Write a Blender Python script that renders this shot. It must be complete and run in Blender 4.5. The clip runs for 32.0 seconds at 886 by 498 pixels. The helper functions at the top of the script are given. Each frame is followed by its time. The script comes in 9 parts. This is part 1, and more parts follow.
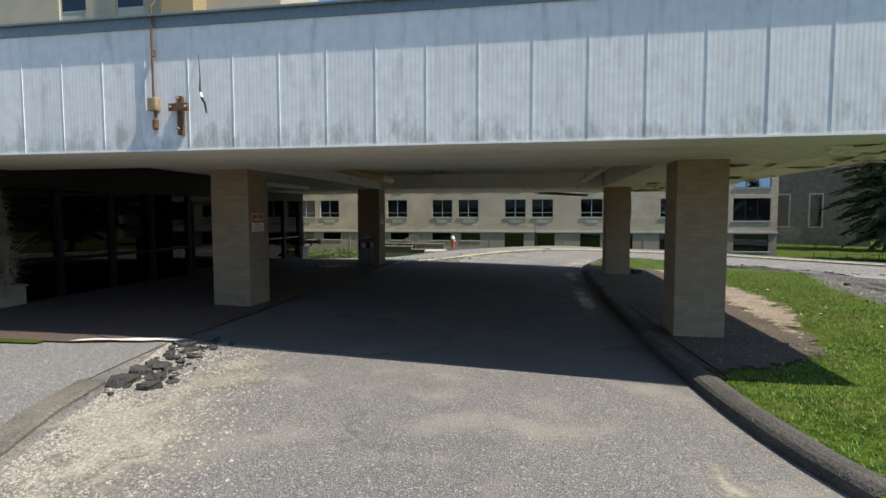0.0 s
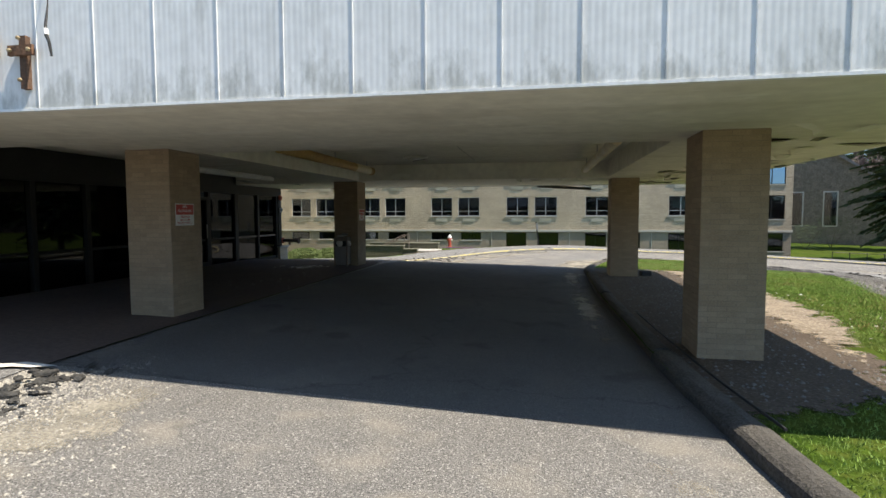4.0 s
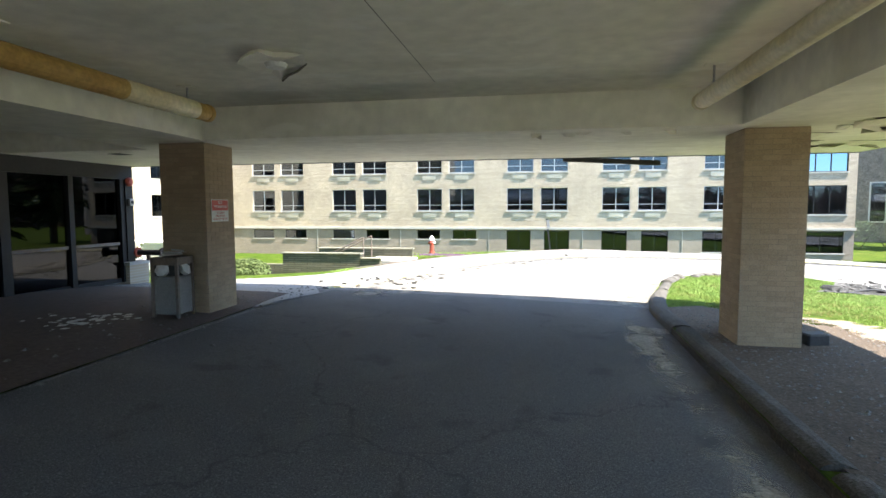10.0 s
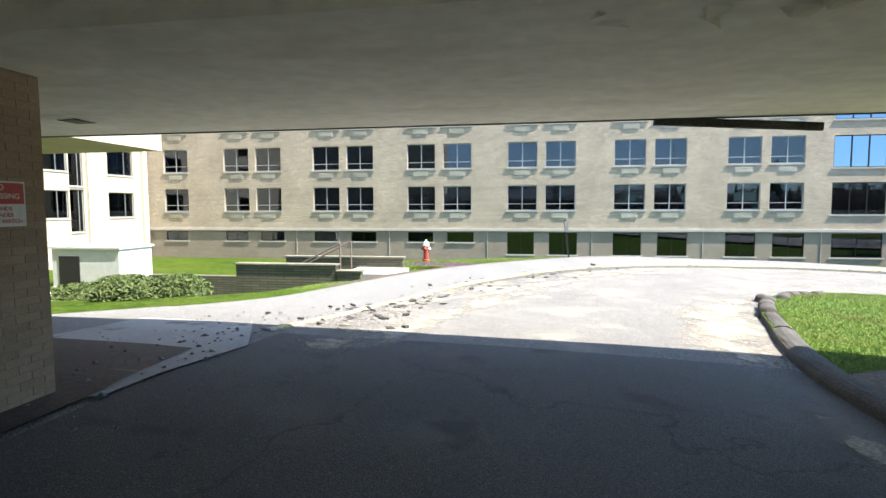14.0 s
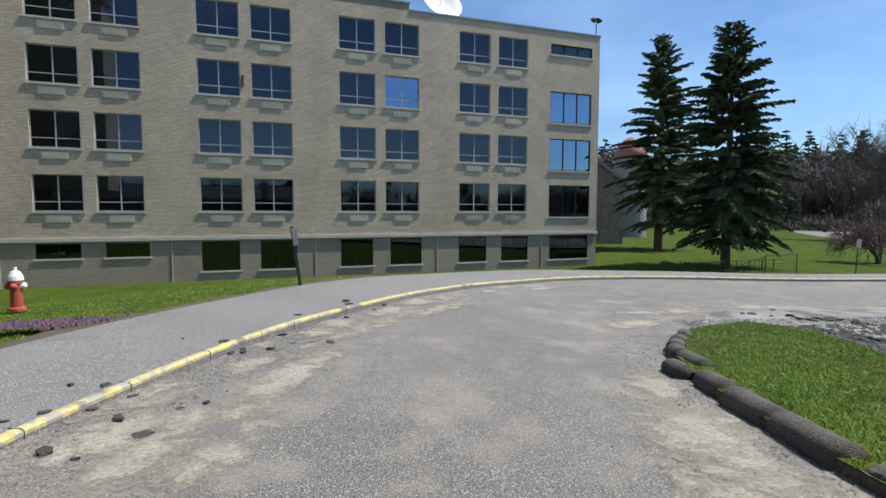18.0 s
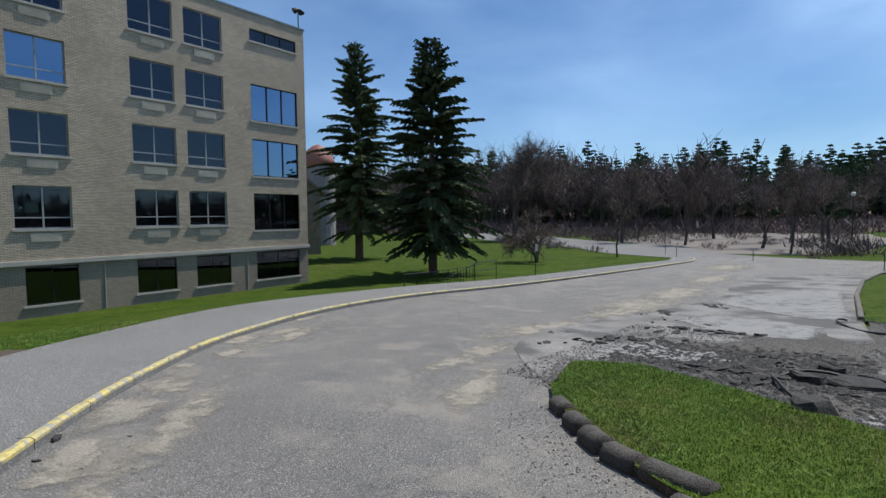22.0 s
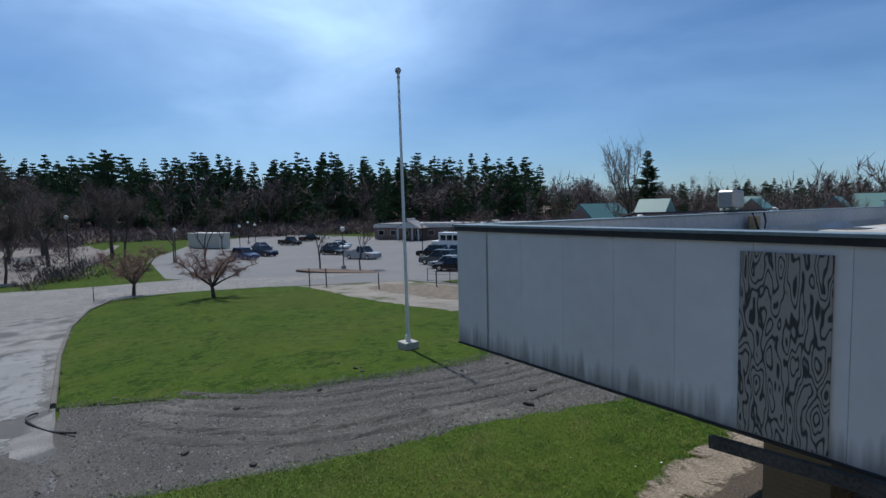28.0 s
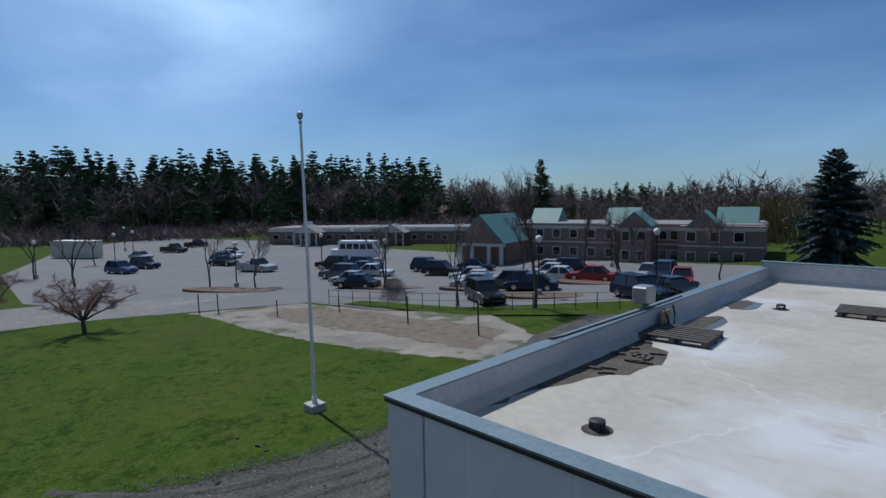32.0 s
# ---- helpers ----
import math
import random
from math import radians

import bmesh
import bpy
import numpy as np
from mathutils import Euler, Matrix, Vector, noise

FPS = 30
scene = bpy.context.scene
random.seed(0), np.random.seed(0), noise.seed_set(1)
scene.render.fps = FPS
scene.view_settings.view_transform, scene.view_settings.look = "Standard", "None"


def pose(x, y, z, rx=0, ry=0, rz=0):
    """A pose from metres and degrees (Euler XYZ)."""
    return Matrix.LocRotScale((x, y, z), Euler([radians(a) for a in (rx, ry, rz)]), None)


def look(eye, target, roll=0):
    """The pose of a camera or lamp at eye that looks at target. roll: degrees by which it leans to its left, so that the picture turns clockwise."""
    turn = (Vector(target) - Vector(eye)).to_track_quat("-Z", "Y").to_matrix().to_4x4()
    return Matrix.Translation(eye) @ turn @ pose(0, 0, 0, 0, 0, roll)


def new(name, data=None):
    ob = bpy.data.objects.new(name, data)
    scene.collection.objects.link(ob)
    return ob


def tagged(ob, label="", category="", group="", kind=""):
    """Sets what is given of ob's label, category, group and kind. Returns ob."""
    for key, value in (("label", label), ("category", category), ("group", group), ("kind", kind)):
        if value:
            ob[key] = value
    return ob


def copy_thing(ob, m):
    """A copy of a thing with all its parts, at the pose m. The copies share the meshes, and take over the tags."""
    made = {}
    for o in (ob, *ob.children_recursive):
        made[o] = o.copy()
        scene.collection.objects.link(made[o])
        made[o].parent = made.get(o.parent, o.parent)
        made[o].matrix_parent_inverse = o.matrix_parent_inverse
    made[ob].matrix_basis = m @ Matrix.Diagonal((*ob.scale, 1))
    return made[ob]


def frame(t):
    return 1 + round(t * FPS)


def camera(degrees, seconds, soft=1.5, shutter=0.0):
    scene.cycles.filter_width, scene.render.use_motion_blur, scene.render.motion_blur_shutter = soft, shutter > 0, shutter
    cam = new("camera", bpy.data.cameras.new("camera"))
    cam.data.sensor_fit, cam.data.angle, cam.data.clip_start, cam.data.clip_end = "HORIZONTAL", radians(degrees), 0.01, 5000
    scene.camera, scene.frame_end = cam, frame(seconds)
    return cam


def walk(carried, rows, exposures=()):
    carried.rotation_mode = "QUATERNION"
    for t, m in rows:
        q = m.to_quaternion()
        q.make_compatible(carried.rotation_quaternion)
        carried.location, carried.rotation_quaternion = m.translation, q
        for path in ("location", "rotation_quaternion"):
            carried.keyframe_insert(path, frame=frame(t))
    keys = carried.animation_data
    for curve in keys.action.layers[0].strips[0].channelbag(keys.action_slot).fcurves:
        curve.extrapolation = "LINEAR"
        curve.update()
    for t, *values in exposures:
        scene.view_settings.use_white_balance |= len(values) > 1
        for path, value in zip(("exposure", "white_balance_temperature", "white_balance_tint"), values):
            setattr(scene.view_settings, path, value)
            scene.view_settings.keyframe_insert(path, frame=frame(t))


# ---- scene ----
cam = camera(78.4, 32.0)
PATH = [
    (0, (0.664, 0.94, 1.8), (0.322, 2.907, 1.67), -0.1),
    (0.5, (0.729, 1.298, 1.736), (0.378, 3.263, 1.613), -0.1),
    (1, (0.739, 1.752, 1.711), (0.385, 3.716, 1.586), -0.1),
    (1.5, (0.74, 2.222, 1.681), (0.387, 4.186, 1.556), -0.1),
    (2, (0.824, 2.635, 1.717), (0.47, 4.599, 1.593), -0.1),
    (2.5, (0.875, 2.782, 1.74), (0.519, 4.746, 1.614), -0.1),
    (3, (0.905, 2.789, 1.744), (0.548, 4.753, 1.615), -0.0),
    (3.5, (0.928, 2.771, 1.669), (0.567, 4.734, 1.541), -0.1),
    (6, (0.891, 4.533, 1.608), (0.527, 6.495, 1.465), -0.3),
    (7, (0.771, 5.888, 1.609), (0.412, 7.85, 1.461), -0.4),
    (8, (0.557, 7.424, 1.594), (0.197, 9.385, 1.445), -0.3),
    (9, (0.42, 9.289, 1.596), (0.06, 11.251, 1.451), -0.2),
    (9.5, (0.371, 10.254, 1.606), (0.012, 12.217, 1.463), -0.2),
    (10, (0.338, 11.044, 1.644), (-0.024, 13.005, 1.494), -0.2),
    (10.5, (0.268, 11.299, 1.629), (-0.094, 13.26, 1.479), -0.2),
    (11, (0.156, 11.409, 1.619), (-0.212, 13.369, 1.47), -0.2),
    (11.5, (0.058, 11.525, 1.613), (-0.314, 13.484, 1.464), -0.1),
    (12, (-0.117, 11.864, 1.623), (-0.487, 13.824, 1.47), -0.1),
    (12.5, (-0.332, 12.46, 1.631), (-0.701, 14.42, 1.475), -0.2),
    (13, (-0.503, 13.338, 1.633), (-0.872, 15.298, 1.48), -0.1),
    (14, (-0.686, 15.184, 1.575), (-1.011, 17.151, 1.427), -0.2),
    (15, (-0.846, 17.134, 1.558), (-0.861, 19.129, 1.413), 0.2),
    (15.5, (-0.901, 18.071, 1.545), (-0.813, 20.064, 1.407), 0.0),
    (17.5, (-0.732, 21.903, 1.536), (-0.225, 23.832, 1.391), -0.0),
    (18, (-0.69, 22.85, 1.507), (0.015, 24.716, 1.366), 0.1),
    (18.5, (-0.677, 23.663, 1.473), (0.279, 25.415, 1.338), -0.0),
    (19, (-0.584, 24.374, 1.44), (0.409, 26.104, 1.303), 0.1),
    (19.5, (-0.447, 24.985, 1.39), (0.639, 26.66, 1.256), -0.1),
    (20, (-0.327, 25.596, 1.353), (0.784, 27.254, 1.222), -0.2),
    (20.5, (-0.219, 26.091, 1.318), (0.991, 27.679, 1.19), -0.4),
    (21, (-0.158, 26.524, 1.337), (1.271, 27.918, 1.21), -0.3),
    (21.5, (-0.069, 26.844, 1.448), (1.494, 28.085, 1.326), -0.3),
    (22, (0.036, 27.094, 1.815), (1.646, 28.275, 1.693), -0.5),
    (22.5, (0.042, 27.164, 2.238), (1.709, 28.262, 2.118), -0.6),
    (23, (0.01, 27.042, 2.477), (1.872, 27.765, 2.362), -0.4),
    (23.5, (-0.068, 26.852, 2.714), (1.892, 27.229, 2.598), -0.5),
    (24, (-0.013, 26.544, 3.094), (1.958, 26.86, 2.977), -0.7),
    (24.5, (0.014, 26.28, 3.392), (1.986, 26.591, 3.274), -0.8),
    (26.5, (0.347, 25.847, 4.331), (2.312, 25.495, 4.201), -1.8),
    (27, (0.396, 25.793, 4.334), (2.312, 25.236, 4.197), -1.5),
    (27.5, (0.354, 25.826, 4.324), (2.176, 25.015, 4.179), -1.2),
    (28, (0.328, 25.878, 4.295), (1.97, 24.747, 4.143), -1.2),
    (28.5, (0.39, 25.911, 4.281), (1.953, 24.673, 4.125), -1.1),
    (29, (0.474, 25.931, 4.304), (1.978, 24.622, 4.144), -1.1),
    (29.5, (0.55, 25.96, 4.414), (2.024, 24.619, 4.254), -0.9),
    (30, (0.641, 25.976, 4.636), (2.107, 24.626, 4.475), -1.0),
    (30.5, (0.724, 25.983, 4.704), (2.177, 24.618, 4.544), -0.9),
    (31.5, (1.032, 25.76, 5.496), (2.457, 24.366, 5.327), -1.0),
    (32, (1.172, 25.638, 6.235), (2.574, 24.223, 6.058), -1.0),
]
EXPOSURES = [(0, 0.4, 7000, 10), (2, 0.6, 7100, 10), (3.5, 0.75, 7250, 10), (6, 1.12, 7300, 10), (7, 1.55, 7000, 10), (9, 2.25, 6850, 10), (10, 2.4, 6800, 10), (13, 2.12, 6750, 10), (14.5, 1.65, 6750, 10), (15.3, 1.45, 6750, 10), (16.3, 0.95, 6650, 10), (17.5, 0.5, 6600, 10), (19, 0.28, 6600, 10), (20.5, 0.15, 6500, 10), (22, -0.05, 6450, 10), (24, -0.2, 6300, 10), (28, -0.38, 6000, 10), (31, -0.48, 5880, 10), (32, -0.62, 5850, 10)]
walk(cam, [(t, look(eye, target, roll)) for t, eye, target, roll in PATH], EXPOSURES)

# world and sun: clear spring noon, sun high over +x
SUN_AZ, SUN_EL = (0.978, -0.208), radians(58)
world = bpy.data.worlds.new("sky")
scene.world = world
world.use_nodes = True
wn, wl = world.node_tree.nodes, world.node_tree.links
sky = wn.new("ShaderNodeTexSky")
sky.sky_type, sky.sun_disc = "NISHITA", False
sky.sun_elevation, sky.sun_rotation = SUN_EL, math.atan2(SUN_AZ[0], SUN_AZ[1])
sky.air_density, sky.dust_density, sky.ozone_density = 1.0, 0.5, 3.0
wco = wn.new("ShaderNodeTexCoord")
wmap = wn.new("ShaderNodeMapping")
wmap.inputs["Scale"].default_value = (1.2, 3.0, 7.0)
wmap.inputs["Rotation"].default_value = (0.15, 0.1, 0.5)
wno = wn.new("ShaderNodeTexNoise")
wno.inputs["Scale"].default_value, wno.inputs["Detail"].default_value, wno.inputs["Distortion"].default_value = 1.0, 5, 0.3
wra = wn.new("ShaderNodeValToRGB")
wra.color_ramp.elements[0].position, wra.color_ramp.elements[1].position = 0.36, 0.95
wra.color_ramp.elements[1].color = (0.36, 0.36, 0.36, 1)
wmx = wn.new("ShaderNodeMix")
wmx.data_type = "RGBA"
wmx.inputs["B"].default_value = (12, 13, 14.5, 1)
wl.new(wco.outputs["Generated"], wmap.inputs["Vector"])
wl.new(wmap.outputs["Vector"], wno.inputs["Vector"])
wl.new(wno.outputs["Fac"], wra.inputs["Fac"])
# the thin high cloud thickens below the sun
_toward = Vector((math.cos(radians(-17)) * math.cos(radians(31)), math.sin(radians(-17)) * math.cos(radians(31)), math.sin(radians(31))))
wdo, wdr, wgl, wsu = (wn.new("ShaderNode" + k) for k in ("VectorMath", "MapRange", "Math", "Math"))
wdo.operation, wdo.inputs[1].default_value = "DOT_PRODUCT", _toward
wdr.interpolation_type = "SMOOTHSTEP"
wdr.inputs["From Min"].default_value, wdr.inputs["From Max"].default_value = 0.885, 1.0
wgl.operation = "MULTIPLY"
wds = wn.new("ShaderNodeMath")
wds.operation, wds.inputs[1].default_value = "MULTIPLY", 1.5
wsu.operation, wsu.use_clamp = "ADD", True
wl.new(wco.outputs["Generated"], wdo.inputs[0])
wl.new(wdo.outputs["Value"], wdr.inputs["Value"])
wl.new(wdr.outputs["Result"], wds.inputs[0])
wl.new(wds.outputs[0], wgl.inputs[0])
wl.new(wno.outputs["Fac"], wgl.inputs[1])
wl.new(wgl.outputs[0], wsu.inputs[0])
wl.new(wra.outputs["Color"], wsu.inputs[1])
wl.new(wsu.outputs[0], wmx.inputs["Factor"])
wl.new(sky.outputs["Color"], wmx.inputs["A"])
wti = wn.new("ShaderNodeMix")
wti.data_type, wti.blend_type = "RGBA", "MULTIPLY"
wti.inputs["Factor"].default_value, wti.inputs["B"].default_value = 1.0, (0.765, 1.0, 1.23, 1)
wl.new(wmx.outputs["Result"], wti.inputs["A"])
wl.new(wti.outputs["Result"], wn["Background"].inputs["Color"])
wn["Background"].inputs["Strength"].default_value = 0.085
sun = new("sun", bpy.data.lights.new("sun", "SUN"))
sun.data.energy, sun.data.angle, sun.data.color = 4.9, radians(0.53), (1.0, 0.955, 0.88)
_d = Vector((SUN_AZ[0] * math.cos(SUN_EL), SUN_AZ[1] * math.cos(SUN_EL), math.sin(SUN_EL)))
sun.matrix_world = look(_d * 60, (0, 0, 0))


# ---------------------------------------------------------------- materials
def mat(name, base, rough=0.8, metal=0.0, two=None, scale=1.0, amount=0.5, fine=12.0, fine_amt=0.25, bump=0.0, bump_scale=40.0,
        spec=0.4, vary=0.0, stretch=(1, 1, 1)):
    """A surface with a base colour, a second colour in patches, fine mottling, relief, and variation from object to object."""
    m = bpy.data.materials.new(name)
    m.use_nodes = True
    n, l = m.node_tree.nodes, m.node_tree.links
    b = n["Principled BSDF"]
    b.inputs["Roughness"].default_value, b.inputs["Metallic"].default_value = rough, metal
    b.inputs["Specular IOR Level"].default_value = spec
    co = n.new("ShaderNodeNewGeometry")
    mp = n.new("ShaderNodeMapping")
    mp.inputs["Scale"].default_value = stretch
    l.new(co.outputs["Position"], mp.inputs["Vector"])
    a = n.new("ShaderNodeTexNoise")
    a.inputs["Scale"].default_value, a.inputs["Detail"].default_value = scale, 6
    l.new(mp.outputs["Vector"], a.inputs["Vector"])
    f = n.new("ShaderNodeTexNoise")
    f.inputs["Scale"].default_value, f.inputs["Detail"].default_value = fine, 4
    l.new(mp.outputs["Vector"], f.inputs["Vector"])
    r = n.new("ShaderNodeValToRGB")
    r.color_ramp.elements[0].position, r.color_ramp.elements[1].position = 0.5 - 0.22, 0.5 + 0.22
    l.new(a.outputs["Fac"], r.inputs["Fac"])
    x = n.new("ShaderNodeMix")
    x.data_type = "RGBA"
    two = two or tuple(c * 0.75 for c in base)
    x.inputs["A"].default_value, x.inputs["B"].default_value = (*base, 1), (*(base[i] + (two[i] - base[i]) * amount * 2 for i in range(3)), 1)
    l.new(r.outputs["Color"], x.inputs["Factor"])
    h = n.new("ShaderNodeHueSaturation")
    mr = n.new("ShaderNodeMapRange")
    mr.inputs["From Min"].default_value, mr.inputs["From Max"].default_value = 0.3, 0.7
    mr.inputs["To Min"].default_value, mr.inputs["To Max"].default_value = 1 - fine_amt, 1 + fine_amt
    l.new(f.outputs["Fac"], mr.inputs["Value"])
    if vary:
        oi = n.new("ShaderNodeObjectInfo")
        v = n.new("ShaderNodeMapRange")
        v.inputs["To Min"].default_value, v.inputs["To Max"].default_value = 1 - vary, 1 + vary
        l.new(oi.outputs["Random"], v.inputs["Value"])
        mu = n.new("ShaderNodeMath")
        mu.operation = "MULTIPLY"
        l.new(mr.outputs["Result"], mu.inputs[0])
        l.new(v.outputs["Result"], mu.inputs[1])
        l.new(mu.outputs[0], h.inputs["Value"])
    else:
        l.new(mr.outputs["Result"], h.inputs["Value"])
    l.new(x.outputs["Result"], h.inputs["Color"])
    l.new(h.outputs["Color"], b.inputs["Base Color"])
    if bump:
        t = n.new("ShaderNodeTexNoise")
        t.inputs["Scale"].default_value, t.inputs["Detail"].default_value = bump_scale, 3
        l.new(mp.outputs["Vector"], t.inputs["Vector"])
        u = n.new("ShaderNodeBump")
        u.inputs["Strength"].default_value, u.inputs["Distance"].default_value = bump, 0.02
        l.new(t.outputs["Fac"], u.inputs["Height"])
        l.new(u.outputs["Normal"], b.inputs["Normal"])
    return m


def nodes_of(m):
    return m.node_tree.nodes, m.node_tree.links, m.node_tree.nodes["Principled BSDF"]


def add_layer(m, colour, scale, lo, hi, detail=6, stretch=(1, 1, 1), strength=1.0, offset=0.0):
    """Another patch colour over what the material has: stains, sand, worn paint."""
    n, l, b = nodes_of(m)
    link = b.inputs["Base Color"].links[0]
    src = link.from_socket
    co, mp, t, r, x = (n.new("ShaderNode" + k) for k in ("NewGeometry", "Mapping", "TexNoise", "ValToRGB", "Mix"))
    mp.inputs["Scale"].default_value, mp.inputs["Location"].default_value = stretch, (offset, offset * 1.7, 0)
    t.inputs["Scale"].default_value, t.inputs["Detail"].default_value = scale, detail
    r.color_ramp.elements[0].position, r.color_ramp.elements[1].position = lo, hi
    r.color_ramp.elements[1].color = (strength,) * 3 + (1,)
    x.data_type = "RGBA"
    x.inputs["B"].default_value = (*colour, 1)
    l.new(co.outputs["Position"], mp.inputs["Vector"])
    l.new(mp.outputs["Vector"], t.inputs["Vector"])
    l.new(t.outputs["Fac"], r.inputs["Fac"])
    l.new(r.outputs["Color"], x.inputs["Factor"])
    l.new(src, x.inputs["A"])
    l.new(x.outputs["Result"], b.inputs["Base Color"])
    return m


def add_cracks(m, colour, scale, width, strength=0.8, warp=0.3):
    """Thin wandering lines along the borders of irregular cells."""
    n, l, b = nodes_of(m)
    src = b.inputs["Base Color"].links[0].from_socket
    co, t, ad, v, r, x = (n.new("ShaderNode" + k) for k in ("NewGeometry", "TexNoise", "VectorMath", "TexVoronoi", "ValToRGB", "Mix"))
    t.inputs["Scale"].default_value, t.inputs["Detail"].default_value = 1.5, 5
    sc = n.new("ShaderNodeVectorMath")
    sc.operation, sc.inputs["Scale"].default_value = "SCALE", warp * 4
    ad.operation = "ADD"
    v.feature, v.inputs["Scale"].default_value = "DISTANCE_TO_EDGE", scale
    r.color_ramp.elements[0].color, r.color_ramp.elements[1].color = (strength,) * 3 + (1,), (0, 0, 0, 1)
    r.color_ramp.elements[1].position = width
    x.data_type = "RGBA"
    x.inputs["B"].default_value = (*colour, 1)
    l.new(co.outputs["Position"], t.inputs["Vector"])
    l.new(t.outputs["Color"], sc.inputs[0])
    l.new(co.outputs["Position"], ad.inputs[0])
    l.new(sc.outputs["Vector"], ad.inputs[1])
    l.new(ad.outputs["Vector"], v.inputs["Vector"])
    l.new(v.outputs["Distance"], r.inputs["Fac"])
    l.new(r.outputs["Color"], x.inputs["Factor"])
    l.new(src, x.inputs["A"])
    l.new(x.outputs["Result"], b.inputs["Base Color"])
    return m


def brick_mat(name, one, two, mortar, length=0.21, course=0.0625, rough=0.85, axis="XZ"):
    """Coursed brickwork for walls seen from far off."""
    m = mat(name, one, rough)
    n, l, b = nodes_of(m)
    co = n.new("ShaderNodeTexCoord")
    sp, cb, t = n.new("ShaderNodeSeparateXYZ"), n.new("ShaderNodeCombineXYZ"), n.new("ShaderNodeTexBrick")
    l.new(co.outputs["Object"], sp.inputs[0])
    l.new(sp.outputs[axis[0]], cb.inputs["X"])
    l.new(sp.outputs[axis[1]], cb.inputs["Y"])
    l.new(cb.outputs[0], t.inputs["Vector"])
    t.inputs["Color1"].default_value, t.inputs["Color2"].default_value, t.inputs["Mortar"].default_value = (*one, 1), (*two, 1), (*mortar, 1)
    t.inputs["Scale"].default_value, t.inputs["Mortar Size"].default_value = 1.0, 0.009
    t.inputs["Brick Width"].default_value, t.inputs["Row Height"].default_value = length, course
    no = n.new("ShaderNodeTexNoise")
    no.inputs["Scale"].default_value, no.inputs["Detail"].default_value = 0.5, 6
    l.new(co.outputs["Object"], no.inputs["Vector"])
    mr = n.new("ShaderNodeMapRange")
    mr.inputs["From Min"].default_value, mr.inputs["From Max"].default_value = 0.3, 0.7
    mr.inputs["To Min"].default_value, mr.inputs["To Max"].default_value = 0.86, 1.1
    h = n.new("ShaderNodeHueSaturation")
    l.new(no.outputs["Fac"], mr.inputs["Value"])
    l.new(mr.outputs["Result"], h.inputs["Value"])
    l.new(t.outputs["Color"], h.inputs["Color"])
    l.new(h.outputs["Color"], b.inputs["Base Color"])
    bu = n.new("ShaderNodeBump")
    bu.inputs["Strength"].default_value, bu.inputs["Distance"].default_value, bu.invert = 0.2, 0.006, True
    l.new(t.outputs["Fac"], bu.inputs["Height"])
    l.new(bu.outputs["Normal"], b.inputs["Normal"])
    return m


def glass_mat(name, gloss=1.0, alpha=0.25, rough=0.02, base=0.10, tint=(1, 1, 1)):
    """A pane: mostly a mirror of what stands before it, letting part of the light through."""
    m = bpy.data.materials.new(name)
    m.use_nodes = True
    n, l = m.node_tree.nodes, m.node_tree.links
    n.remove(n["Principled BSDF"])
    tr, gl, fr, mx, ml = (n.new("ShaderNode" + k) for k in ("BsdfTransparent", "BsdfGlossy", "Fresnel", "MixShader", "Math"))
    tr.inputs["Color"].default_value = (alpha, alpha, alpha * 1.03, 1)
    gl.inputs["Roughness"].default_value = rough
    gl.inputs["Color"].default_value = (gloss * tint[0], gloss * tint[1], gloss * tint[2], 1)
    fr.inputs["IOR"].default_value = 1.6
    ml.operation, ml.inputs[1].default_value = "MULTIPLY_ADD", 1.2
    ml.inputs[2].default_value = base
    ml.use_clamp = True
    l.new(fr.outputs[0], ml.inputs[0])
    l.new(ml.outputs[0], mx.inputs["Fac"])
    l.new(tr.outputs[0], mx.inputs[1])
    l.new(gl.outputs[0], mx.inputs[2])
    l.new(mx.outputs[0], n["Material Output"].inputs["Surface"])
    return m


M = {}
M["asphalt"] = mat("asphalt", (0.19, 0.182, 0.172), 0.9, two=(0.15, 0.144, 0.137), scale=0.35, amount=0.5, fine=85, fine_amt=0.5, bump=0.8, bump_scale=120)
add_layer(M["asphalt"], (0.30, 0.275, 0.235), 0.5, 0.52, 0.72, detail=10, strength=0.5)
add_layer(M["asphalt"], (0.50, 0.48, 0.45), 66, 0.585, 0.625, detail=2, strength=0.7)
add_layer(M["asphalt"], (0.05, 0.049, 0.047), 68, 0.56, 0.60, detail=2, strength=0.7, offset=13)
add_layer(M["asphalt"], (0.12, 0.118, 0.115), 0.8, 0.62, 0.72, strength=0.5, offset=7)
add_layer(M["asphalt"], (0.31, 0.28, 0.235), 1.3, 0.53, 0.68, detail=13, strength=0.5, offset=19)
add_cracks(M["asphalt"], (0.08, 0.08, 0.077), 0.16, 0.004, 0.5)
add_cracks(M["asphalt"], (0.09, 0.088, 0.085), 0.42, 0.004, 0.3, 0.5)
M["asphalt_far"] = mat("lot asphalt", (0.175, 0.171, 0.166), 0.9, two=(0.145, 0.142, 0.139), scale=0.15, fine=20, fine_amt=0.15, bump=0.2, bump_scale=60)
add_cracks(M["asphalt_far"], (0.11, 0.11, 0.11), 0.09, 0.006, 0.5)
M["broken"] = mat("broken asphalt", (0.25, 0.24, 0.225), 0.95, two=(0.13, 0.124, 0.118), scale=0.9, amount=0.5, fine=30, fine_amt=0.4, bump=0.9, bump_scale=25)
add_layer(M["broken"], (0.085, 0.082, 0.08), 0.45, 0.5, 0.58, detail=10, strength=0.85)
